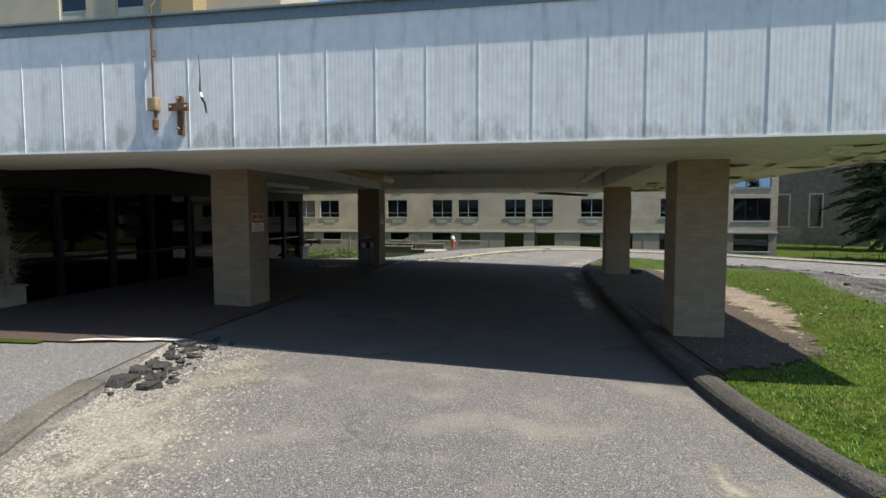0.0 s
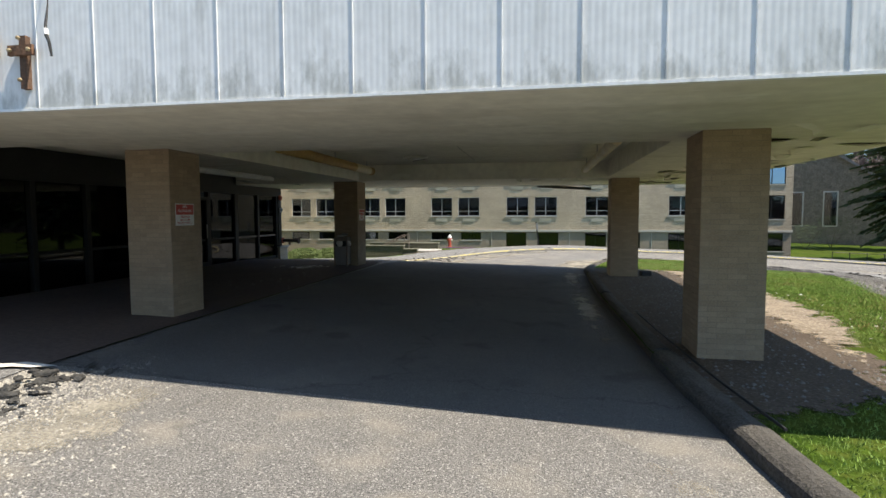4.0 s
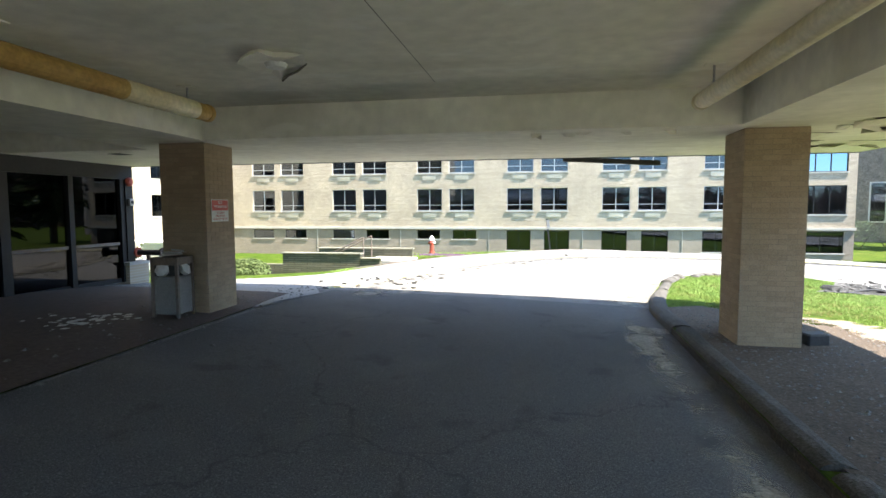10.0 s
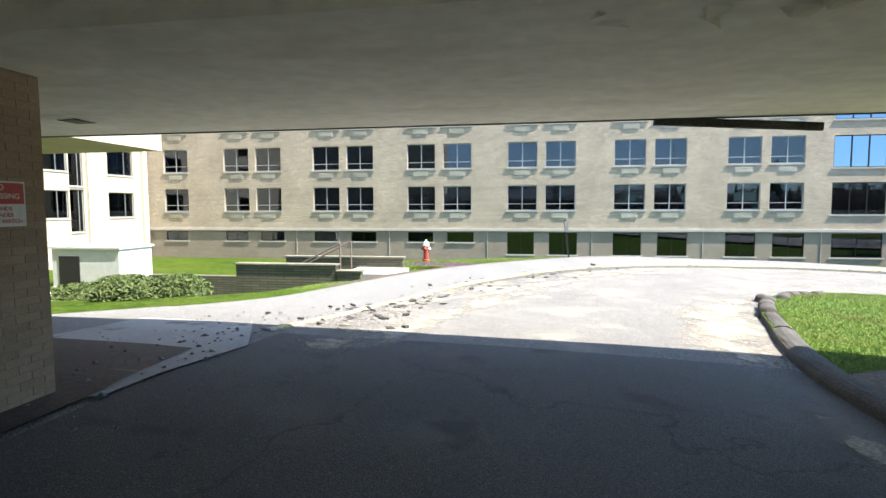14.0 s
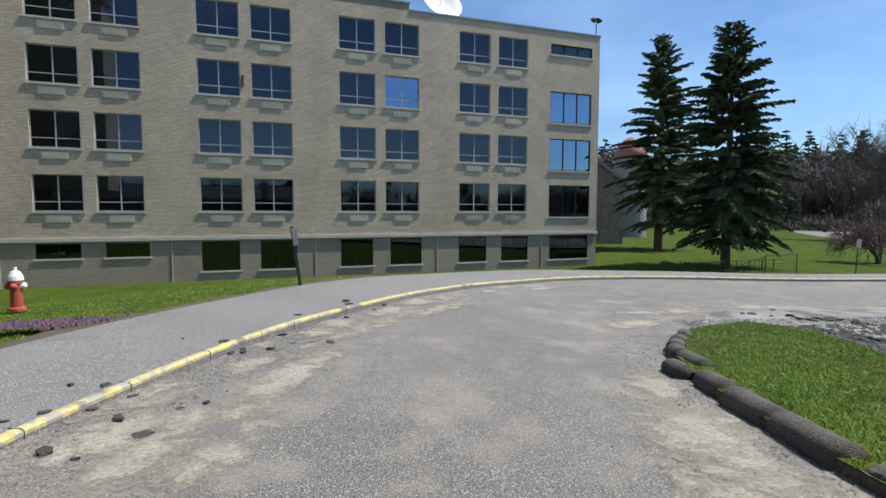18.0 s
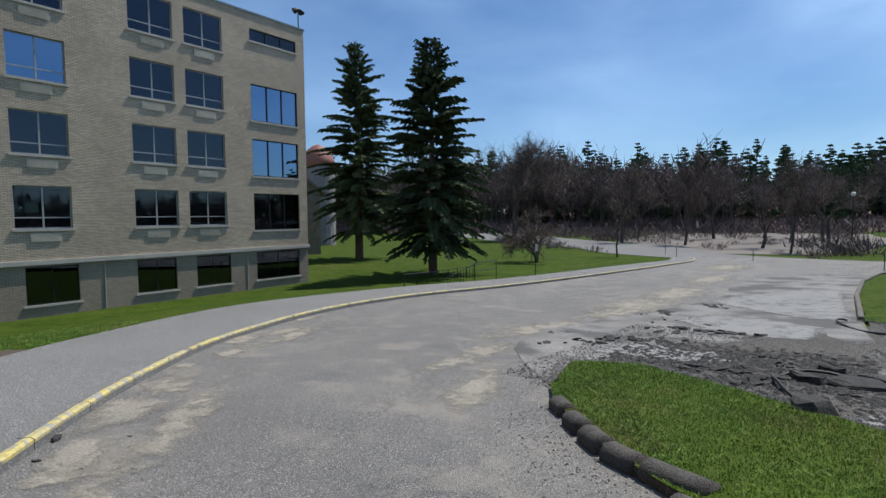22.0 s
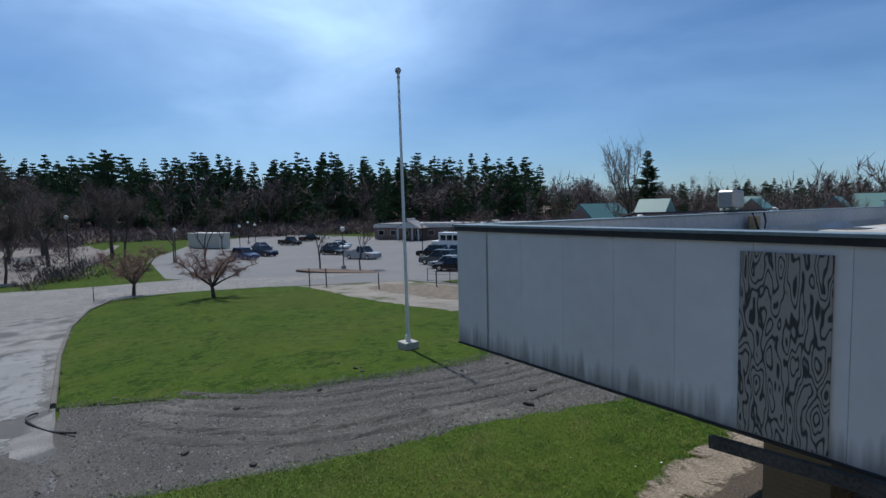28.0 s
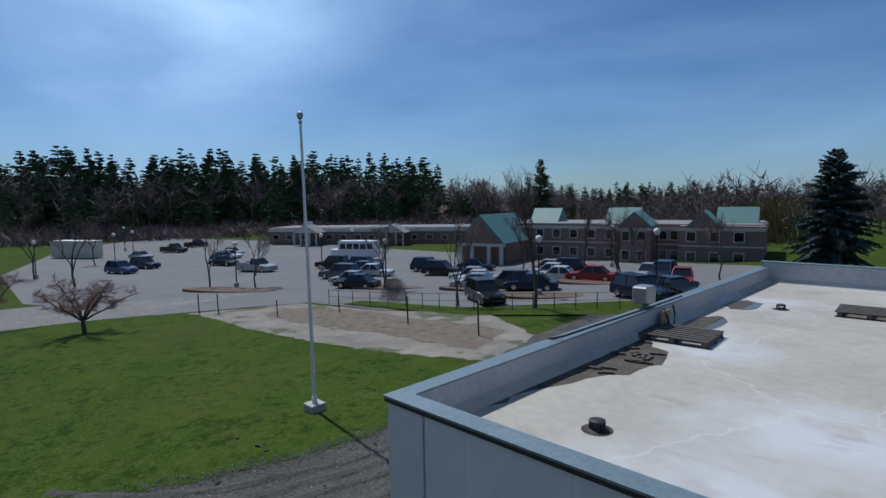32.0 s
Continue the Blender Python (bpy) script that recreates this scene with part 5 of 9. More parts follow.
def pierced(openings, x0, x1, z0, z1, depth):
    """A wall with openings right through it, in the xz plane, its face at y = 0."""
    s = Shape()
    zs = sorted({z0, z1, *(o[1] for o in openings), *(o[3] for o in openings)})
    for a, b in zip(zs, zs[1:]):
        cut = sorted((o[0], o[2]) for o in openings if o[1] < (a + b) / 2 < o[3])
        x = x0
        for c, d in cut:
            s.box(x, 0, a, c, depth, b)
            x = d
        s.box(x, 0, a, x1, depth, b)
    return s


upper = [o for o in openings if o[1] > 0]
part("wall", pierced(upper, FX0, FX1, 0.2, FTOP, 0.3), M["facade"], blk)
part("basement_wall", pierced(cellar, FX0, FX1, FBASE, 0.02, 0.27), M["base_wall"], blk).location.y = 0.03
part("trim_band", Shape().box(FX0, -0.07, 0.02, FX1 + 0.07, 0.3, 0.2), M["stone"], blk, "pale stone band over the basement")
part("room_backing", Shape().box(FX0 + 0.3, 1.4, FBASE, FX1 - 0.3, 1.5, FTOP - 0.4), M["room"], blk)
for k in range(5):
    part("floor_slab", Shape().box(FX0 + 0.3, 0.3, 0.1 + 2.9 * k, FX1 - 0.3, 1.4, 0.3 + 2.9 * k), M["room"], blk)
part("roof", Shape().box(FX0, 0.3, FTOP - 0.35, FX1 - 0.3, 16, FTOP - 0.1), M["stone"], blk)
part("side_wall", Shape().box(FX1 - 0.3, 0.3, FBASE, FX1, 16, FTOP), M["facade_side"], blk)
part("coping", Shape().box(8.5, -0.05, FTOP, FX1 + 0.05, 0.35, FTOP + 0.09), M["coping"], blk, "metal roof coping")
part("coping", Shape().box(FX1 - 0.35, 0.35, FTOP, FX1 + 0.05, 16, FTOP + 0.09), M["coping"], blk, "metal roof coping")
part("raised_parapet", Shape().box(FX0, 0.0, FTOP, 8.5, 0.35, FTOP + 0.4), M["base_wall"], blk)
part("coping", Shape().box(FX0, -0.05, FTOP + 0.4, 8.55, 0.4, FTOP + 0.48), M["coping"], blk, "metal roof coping")


def bars(rects, y0, y1):
    s = Shape()
    for x0, z0, x1, z1 in rects:
        s.box(x0, y0, z0, x1, y1, z1)
    return s


def rim(w, h, t):
    return [(0, 0, t, h), (w - t, 0, w, h), (t, 0, w - t, t), (t, h - t, w - t, h)]


def rim_ring(w, h, t, y0, y1):
    """A frame as one closed ring, mitred at its corners."""
    s = Shape()
    for y in (y0, y1):
        s.v += [(0, y, 0), (w, y, 0), (w, y, h), (0, y, h), (t, y, t), (w - t, y, t), (w - t, y, h - t), (t, y, h - t)]
    for k in range(4):
        n = (k + 1) % 4
        s.f += [(k, n, 4 + n, 4 + k), (8 + k, 12 + k, 12 + n, 8 + n), (k, 8 + k, 8 + n, n), (4 + k, 4 + n, 12 + n, 12 + k)]
    return s


W, H = 1.98, 1.7
pl_frame = rim_ring(W, H, 0.05, 0.10, 0.16).mesh("window", M["sash"])
pl_mull = Shape().box(W * 0.5 - 0.03, 0.10, 0.05, W * 0.5 + 0.03, 0.16, H - 0.05).mesh("mullion", M["sash"])
pl_rail = Shape().box(0.05, 0.10, 0.42, W * 0.5 - 0.03, 0.155, 0.465).mesh("rail", M["sash"])
pl_pane = Shape().box(0.05, 0.125, 0.05, W * 0.5 - 0.03, 0.133, H - 0.05).mesh("pane", M["glass"])
pl_sill = Shape().box(-0.08, -0.06, -0.09, W + 0.08, 0.12, 0.0).mesh("sill", M["stone"])
louvre = Shape()
louvre.box(0, -0.03, 0, 1.05, 0.0, 0.34)
for k in range(6):
    louvre.box(0.05, -0.042, 0.035 + 0.048 * k, 1.0, -0.03, 0.06 + 0.048 * k)
lou_me = louvre.mesh("vent_grille", M["vent"])
blind_me = Shape().box(0.06, 0.22, 0.46, W * 0.5 - 0.03, 0.225, H - 0.05).mesh("blind", M["blind"])
rng = random.Random(11)
for o in plain:
    w = part("window", pl_frame, None, blk, at=pose(o[0], 0, o[1]))
    part("pane", pl_pane, None, w)
    part("pane", pl_pane, None, w, at=pose(W * 0.5 - 0.02, 0, 0))
    part("sill", pl_sill, None, w)
    part("mullion", pl_mull, None, w)
    for off in (0.0, W * 0.5 - 0.02):
        part("rail", pl_rail, None, w, at=pose(off, 0, 0))
    for off in (0.0, W * 0.5 - 0.02):
        if rng.random() < 0.85:
            ob = part("blind", blind_me, None, w, "grey drawn blind", at=pose(off, 0, 0))
            ob.scale.z, ob.location.z = 0.75 + 0.25 * rng.random(), 0.0
            ob.location.z = (H - 0.05) * (1 - ob.scale.z)
    part("vent_grille", lou_me, None, blk, at=pose(o[0] + 0.45 + rng.uniform(-0.04, 0.04), 0, o[1] - 0.52))
for n, o in enumerate(triple):
    w, h = o[2] - o[0], o[3] - o[1]
    third = (w - 0.12) / 3
    f = part("window", rim_ring(w, h, 0.05, 0.06, 0.14), M["dark_frame"], blk, "dark-framed three-part window", at=pose(o[0], 0, o[1]))
    for k in (1, 2):
        part("mullion", Shape().box(0.03 + third * k, 0.06, 0.05, 0.09 + third * k, 0.14, h - 0.05), M["dark_frame"], f)
    for k in range(3):
        part("pane", Shape().box(0.06 + third * k, 0.1, 0.05, 0.06 + third * (k + 1), 0.11, h - 0.05), M["mirror_glass"] if n in (1, 2) else M["glass"], f)
    part("sill", Shape().box(-0.08, -0.06, -0.09, w + 0.08, 0.1, 0.0), M["stone"], f)
blue = part("pane", Shape().box(0.05, 0.118, 0.05, W - 0.05, 0.123, H - 0.05), M["mirror_glass"], blk, "blue mirror-coated pane", at=pose(4.565 + 2.52, 0, 3.14 + 5.8 - 1.7))
for o in cellar:
    w, h = o[2] - o[0], o[3] - o[1]
    f = part("window", rim_ring(w, h, 0.045, 0.06, 0.12), M["dark_frame"], blk, "dark-framed basement window", at=pose(o[0], 0.03, o[1]))
    part("mullion", Shape().box(w / 2 - 0.02, 0.06, 0.045, w / 2 + 0.02, 0.12, h - 0.045), M["dark_frame"], f)
    part("pane", Shape().box(0.04, 0.08, 0.04, w - 0.04, 0.09, h - 0.04), M["glass"], f)
    part("sill", Shape().box(-0.1, -0.05, -0.09, w + 0.1, 0.08, 0.0), M["stone"], f)
for k in range(6):
    part("downpipe_joint", Shape().box(3.2 - 6.965 * (k - 2), -0.006, FBASE, 3.23 - 6.965 * (k - 2), 0.03, 0.0), M["stone"], blk)

# satellite dish and floodlight on the block's roof
dish = thing("satellite_dish", "large white mesh satellite dish on the roof", "satellite dish", pose(11.0, FY + 2.2, FTOP - 0.1))
prof = [(0.05, 0.0), (0.5, 0.06), (0.95, 0.22), (1.3, 0.45), (1.32, 0.46), (1.28, 0.47), (0.9, 0.25), (0.05, 0.03)]
part("reflector", Shape().lathe(prof, 28), M["white"], dish, at=pose(0, -0.2, 1.35, 62, 0, 8), smooth=True)
part("mast", Shape().tube([(0, 0.1, 0), (0, 0.0, 1.4)], 0.07), M["steel"], dish)
part("feed_arm", Shape().tube([(0, -0.2, 1.35), (0.1, -0.9, 1.9)], 0.025), M["steel"], dish)
fl = thing("floodlight", "twin dark floodlight on a roof mast", "floodlight", pose(21.0, FY + 0.15, FTOP + 0.05))
part("mast", Shape().tube([(0, 0, 0), (0, 0, 1.0)], 0.03), M["black"], fl)
for sx in (-1, 1):
    part("lamp_head", Shape().lathe([(0.06, -0.14), (0.17, 0.0), (0.2, 0.12), (0.05, 0.16)], 12), M["black"], fl, at=pose(0.2 * sx, 0, 1.0, 25, 20 * sx, 0))
br = thing("wall_bracket", "rusty iron bracket bolted to the brick wall", "bracket", pose(-0.3, FY - 0.02, 8.0))
part("plate", Shape().box(-0.06, -0.03, -0.3, 0.06, 0.0, 0.3), M["rust"], br)
part("arm", Shape().tube([(0, -0.03, 0.1), (0.05, -0.5, 0.12)], 0.03), M["rust"], br)

# ---------------------------------------------------------------- cream wing and entrance block
wing = thing("cream_wing", "cream brick wing with tall windows beside the hospital block", "building")
wops = []
for r in range(5):
    for a in (-3.9, -9.6, -15.3):
        wops.append((a, 1.05 + 2.95 * r, a + 2.4, 2.8 + 2.95 * r))
    wops.append((-7.1, 1.05 - 0.9 + 2.95 * r, -6.0, 2.9 + 2.95 * r))
wface = part("wall", pierced(wops, -22.0, 0.0, -2.6, 17.0, 0.3), M["cream_brick"], wing, at=pose(-29.6, 52.5, 0, 0, 0, 90))
part("room_backing", Shape().box(-22, 1.2, -2.6, 0, 1.3, 17), M["room"], wing, at=pose(-29.6, 52.5, 0, 0, 0, 90))
part("end_wall", Shape().box(-42, 30.2, -2.6, -29.6, 30.5, 17), M["cream_brick"], wing)
part("roof", Shape().box(-42, 30.5, 16.7, -29.9, 60, 16.9), M["stone"], wing)
for o in wops:
    w, h = o[2] - o[0], o[3] - o[1]
    f = part("window", rim_ring(w, h, 0.05, 0.1, 0.16), M["alu"], wing, at=pose(-29.6, 52.5, 0, 0, 0, 90) @ pose(o[0], 0, o[1]))
    part("mullion", Shape().box(w * 0.68, 0.1, 0.05, w * 0.68 + 0.05, 0.16, h - 0.05), M["alu"], f)
    part("pane", Shape().box(0.05, 0.12, 0.05, w - 0.05, 0.13, h - 0.05), M["glass"], f)
    part("sill", Shape().box(-0.06, -0.05, -0.08, w + 0.06, 0.1, 0), M["stone"], f)
for a in (0.3, -4.8):
    part("pilaster", Shape().box(a - 1.0, -0.22, -2.6, a - 0.55, 0.0, 17.0), M["plaster"], wing, at=pose(-29.6, 52.5, 0, 0, 0, 90))

tower = thing("main_block", "tan multi-storey main block rising behind the canopy", "building")
tops = []
for r in range(5):
    for a in (-22.4, -19.3):
        tops.append((a, 4.6 + 3.1 * r, a + 1.5, 6.9 + 3.1 * r))
part("wall", pierced(tops, -34, -16.2, 0, 20, 0.4), M["cream_brick"], tower, at=pose(0, 24.5, 0))
part("room_backing", Shape().box(-33.5, 1.2, 0, -16.5, 1.3, 19.5), M["room"], tower, at=pose(0, 24.5, 0))
part("stair_block", Shape().box(-16.2, 23.6, 3.2, -14.6, 29, 19.0), M["tan_plaster"], tower)
part("stair_block", Shape().box(-14.6, 24.6, 3.2, -10.9, 29, 18.5), M["cream_brick"], tower)
part("side_wall", Shape().box(-16.6, 24.9, 0, -16.2, 29, 20), M["cream_brick"], tower)
part("roof", Shape().box(-34, 24.9, 19.6, -10.9, 29, 19.8), M["stone"], tower)
for o in tops:
    w, h = o[2] - o[0], o[3] - o[1]
    f = part("window", rim_ring(w, h, 0.06, 0.1, 0.18), M["alu"], tower, at=pose(o[0], 24.5, o[1]))
    part("rail", Shape().box(0.06, 0.1, h * 0.35, w - 0.06, 0.18, h * 0.35 + 0.06), M["alu"], f)
    part("pane", Shape().box(0.06, 0.13, h * 0.35, w - 0.06, 0.14, h - 0.06), M["glass"], f)
    part("infill_panel", Shape().box(0.06, 0.12, 0.06, w - 0.06, 0.15, h * 0.35), M["vent"], f, "grey infill panel")

# ---------------------------------------------------------------- glazed entrance front
SX = -8.85
sf = thing("storefront", "dark glazed entrance front under the canopy", "storefront", kind="structure")
MULL = [2.2, 4.0, 5.8, 7.6, 9.0, 10.4, 11.8, 13.1, 14.55, 16.05, 17.45, 18.9, 20.27, 21.6]
for i, y in enumerate(MULL):
    wdt = 0.09 if i in (9, 11) else 0.055
    part("mullion", Shape().box(SX - 0.09, y - wdt, 0.03, SX + 0.05, y + wdt, 2.45), M["dark_frame"], sf)
for i, (a, b) in enumerate(zip(MULL, MULL[1:])):
    pa = part("glass_bay", Shape().box(SX - 0.03, a + 0.09, 0.12, SX - 0.018, b - 0.09, 2.3), M["front_glass"], sf)
    part("bottom_rail", Shape().box(SX - 0.06, a + 0.09, 0.03, SX + 0.02, b - 0.09, 0.13), M["dark_frame"], pa)
    part("mid_rail", Shape().box(SX - 0.05, a + 0.09, 0.86, SX + 0.02, b - 0.09, 0.92), M["dark_frame" if i < 11 else "rail_paint"], pa)
for a, b in ((14.65, 15.93), (16.17, 17.38)):
    d = tagged(part("door", bars([(0, 0, 0.09, 2.1), (b - a - 0.09, 0, b - a, 2.1), (0.09, 0, b - a - 0.09, 0.2), (0.09, 2.0, b - a - 0.09, 2.1)], 0, 0.05), M["dark_frame"], sf, "dark-framed glass entrance door", at=pose(SX + 0.06, a, 0.05, 0, 0, 90)))
    part("handle", Shape().tube([(b - a - 0.16, -0.05, 0.9), (b - a - 0.16, -0.05, 1.3)], 0.015), M["steel"], d, "steel pull handle")
part("header", Shape().box(SX - 0.12, EY1, 2.3, SX + 0.08, 21.66, 2.6), M["dark_frame"], sf, "black header over the glazing")
part("header", Shape().box(SX - 0.12, EY0, 2.3, SX + 0.08, EY1, EZ), M["dark_frame"], sf, "tall black header over the entrance doors")
part("header", Shape().box(SX - 0.12, 2.2, 2.3, SX + 0.08, EY0, 2.6), M["dark_frame"], sf, "black header over the glazing")
part("corner_post", Shape().box(SX - 0.25, 21.66, 0.03, SX + 0.08, 21.88, 2.6), M["dark_frame"], sf)
lobby = thing("lobby", "dim empty lobby behind the entrance glass", "room", kind="structure")
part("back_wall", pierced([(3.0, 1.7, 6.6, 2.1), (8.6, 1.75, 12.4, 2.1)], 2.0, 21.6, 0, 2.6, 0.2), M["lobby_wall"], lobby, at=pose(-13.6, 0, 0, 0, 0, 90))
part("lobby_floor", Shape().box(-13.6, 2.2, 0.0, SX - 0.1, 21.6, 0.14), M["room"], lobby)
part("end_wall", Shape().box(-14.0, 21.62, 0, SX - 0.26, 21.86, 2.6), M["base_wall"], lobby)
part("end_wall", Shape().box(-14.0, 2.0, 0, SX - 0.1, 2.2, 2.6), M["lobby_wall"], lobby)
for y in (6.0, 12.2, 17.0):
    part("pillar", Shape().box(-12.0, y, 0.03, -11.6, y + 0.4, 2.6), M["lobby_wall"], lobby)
part("lobby_roof", Shape().box(-14.0, 2.2, 2.6, SX + 0.1, CY0 + 0.04, 2.8), M["soffit"], lobby)


# ---------------------------------------------------------------- under the canopy
def hung_tube(name, a, b, r, material, label, hangers):
    t = thing(name, label, "pipe", pose(*a))
    d = Vector(b) - Vector(a)
    s = Shape().tube([(0, 0, 0), tuple(d * 0.02), tuple(d * 0.5), tuple(d * 0.98), tuple(d)], [r * 0.94, r, r, r, r * 0.9], 18)
    part("jacket", s, material, t, smooth=False)
    for k in (0.0, 1.0):
        part("end_ring", Shape().tube([tuple(d * k + d.normalized() * -0.03), tuple(d * k + d.normalized() * 0.03)], r * 1.04, 18), material, t)
    top = BZ - a[2]
    for k in hangers:
        p = d * k
        hg = part("hanger_rod", Shape().tube([(p.x, p.y, r * 0.8), (p.x, p.y, top)], 0.012, 6), M["steel"], t)
        part("ceiling_plate", Shape().box(p.x - 0.09, p.y - 0.06, top - 0.015, p.x + 0.09, p.y + 0.06, top - 0.003), M["soffit"], hg)
    return t


hung_tube("hung_pipe", (2.02, 11.6, 2.77), (1.96, 17.25, 2.755), 0.088, M["pipe_paint"], "cream jacketed pipe hung under the raised bay", (0.06, 0.5, 0.93))
hung_tube("hung_pipe", (-3.68, 11.9, 2.82), (-3.68, 17.1, 2.8), 0.10, M["pipe_old"], "ochre stained pipe jacket hung under the raised bay", (0.1, 0.5, 0.93))
single("pipe_sleeve", Shape().tube([(-3.68, 15.75, 2.805), (-3.68, 16.85, 2.801)], 0.104, 18), M["pipe_paint"], "cream cloth sleeve round the end of the ochre pipe", "pipe")
tl = thing("tube_light", "dusty white tube light under the side soffit", "light", pose(-5.8, 11.7, 2.53))
part("tube", Shape().tube([(0, 0, 0), (0, 0.03, 0), (0, 3.9, 0), (0, 3.93, 0)], [0.05, 0.06, 0.06, 0.05], 14), M["white"], tl)
for k in (0.4, 2.0, 3.5):
    part("clip", Shape().box(-0.02, k, 0.05, 0.02, k + 0.04, 0.075), M["steel"], tl)

torn = thing("ceiling_fixture", "torn flap of plaster hanging round an old light fixture", "ceiling fixture", pose(-2.15, 15.9, BZ - 0.004))
ring = [(-0.30, -0.17), (-0.10, -0.36), (0.04, -0.41), (0.12, -0.30), (0.23, -0.26), (0.36, -0.17), (0.30, 0.0), (0.12, 0.21), (-0.05, 0.36), (-0.21, 0.55), (-0.26, 0.40), (-0.30, 0.25)]
n = len(ring)
flap = Shape().add([(x, y, -0.006 - 0.05 * (abs(math.sin(k * 1.9)) if k % 3 else 1.0)) for k, (x, y) in enumerate(ring)] + [(x * 0.9, y * 0.9, 0.0) for x, y in ring] + [(0, 0, -0.025)], [(k, (k + 1) % n, 2 * n) for k in range(n)] + [(k, n + k, n + (k + 1) % n, (k + 1) % n) for k in range(n)])
part("patch", flap, M["soffit"], torn, "sagging flap of cream plaster")
part("torn_edge", Shape().tube([(0.3, 0.0, -0.05), (0.12, 0.21, -0.055), (-0.05, 0.36, -0.05), (-0.21, 0.55, -0.055)], 0.012, 5), M["bare_patch"], torn, "dark torn edge")
part("fixture", Shape().lathe([(0.11, -0.03), (0.09, -0.07), (0.03, -0.08)], 16), M["white"], torn)

single("ceiling_joint", Shape().box(-0.859, BY0 + 0.1, BZ - 0.005, -0.853, BY1 - 0.9, BZ - 0.001), M["drop_plaster"], "thin dark joint across the raised ceiling bay", "joint", kind="structure")
for px, py in ((-6.9, 19.4), (-7.6, 17.6), (-5.9, 20.8), (-7.2, 14.2)):
    d = thing("recessed_light", "dark square recessed light opening in the soffit", "light", pose(px, py, CZ0), "recessed lights")
    part("trim", bars(rim(0.3, 0.3, 0.03), -0.012, 0.0), M["steel"], d, at=pose(-0.15, -0.15, 0.0, 90, 0, 0) @ pose(0, 0, 0, 180, 0, 0) @ pose(0, 0, -0.3))
    part("dark_well", Shape().box(-0.13, -0.13, -0.008, 0.13, 0.13, -0.003), M["black"], d)

# flaking paint on the soffit beside the right-hand columns
def flake(x, y, r, seed):
    rng = random.Random(seed)
    n = 6
    a0 = rng.uniform(0, 6.3)
    st = rng.uniform(1.5, 3.2)
    low = [(x + r * (0.7 + 0.5 * rng.random()) * math.cos(a0 + 6.283 * k / n) * st, y + r * (0.7 + 0.5 * rng.random()) * math.sin(a0 + 6.283 * k / n)) for k in range(n)]
    v = [(a, b, CZ0 - 0.004 - (rng.uniform(0.02, 0.07) if k in (0, 1) else 0.0)) for k, (a, b) in enumerate(low)]
    return v, [tuple(range(n))]


peel, gaps = Shape(), Shape()
for k in range(95):
    x, y = 3.55 + 2.1 * rng.random(), 8.0 + 13.2 * rng.random()
    v, f = flake(x, y, 0.05 + 0.10 * rng.random(), k)
    peel.add(v, f)
    if k % 2:
        v, f = flake(x + 0.05, y - 0.04, 0.05 + 0.07 * rng.random(), 300 + k)
        gaps.add([(a, b, CZ0 - 0.003) for a, b, c in v], f)
for k in range(9):
    v, f = flake(-4 + 8 * rng.random(), 18.3 + rng.uniform(-0.1, 0.1), 0.02 + 0.035 * rng.random(), 600 + k)
    peel.add(v, f)
single("peeling_paint", peel, M["soffit"], "curled flakes of cream paint hanging from the soffit", "paint flakes", kind="stuff")
single("bare_soffit_patches", gaps, M["bare_patch"], "dark bare patches where soffit paint has fallen", "bare patches", kind="stuff")

# trash receptacle with aggregate panels
tr = thing("trash_receptacle", "square litter bin with pebbled panels and papers on top", "litter bin", pose(-4.84, 17.9, 0.115, 0, 0, 4))
w, h = 0.18, 0.86
for sx in (-1, 1):
    for sy in (-1, 1):
        part("corner_post", Shape().box(sx * w - 0.02, sy * w - 0.02, 0, sx * w + 0.02, sy * w + 0.02, h), M["rail_paint"], tr)
for k in range(4):
    m = pose(0, 0, 0, 0, 0, 90 * k)
    part("panel", Shape().box(-w + 0.025, -w - 0.005, 0.06, w - 0.025, -w + 0.02, 0.59), M["pebble"], tr, "pebbled aggregate panel", at=m)
    op = part("flap_opening", Shape().box(-w + 0.025, -w + 0.012, 0.60, w - 0.025, -w + 0.03, 0.75), M["black"], tr, "dark opening stuffed with litter", at=m)
    part("litter", Shape().lathe([(0.02, -0.07), (0.09, -0.03), (0.10, 0.03), (0.03, 0.07)], 7), M["paper"], op, "crumpled pale litter", at=pose(0.03 * (k - 1), -w + 0.0, 0.68, 60, 10, 0))
    part("top_rail", Shape().box(-w - 0.02, -w - 0.015, 0.75, w + 0.02, -w + 0.03, h), M["rail_paint"], tr, at=m)
part("lid", Shape().box(-w + 0.02, -w + 0.02, h - 0.03, w - 0.02, w - 0.02, h - 0.005), M["black"], tr)
for k in range(4):
    part("paper", Shape().box(-0.13, -0.08, 0, 0.13, 0.08, 0.006), M["paper"], tr, "crumpled paper", at=pose(0.03 * k - 0.04, 0.02 * k, h + 0.012 + 0.022 * k, 8 * (k % 2), -6 + 5 * k, 40 * k))

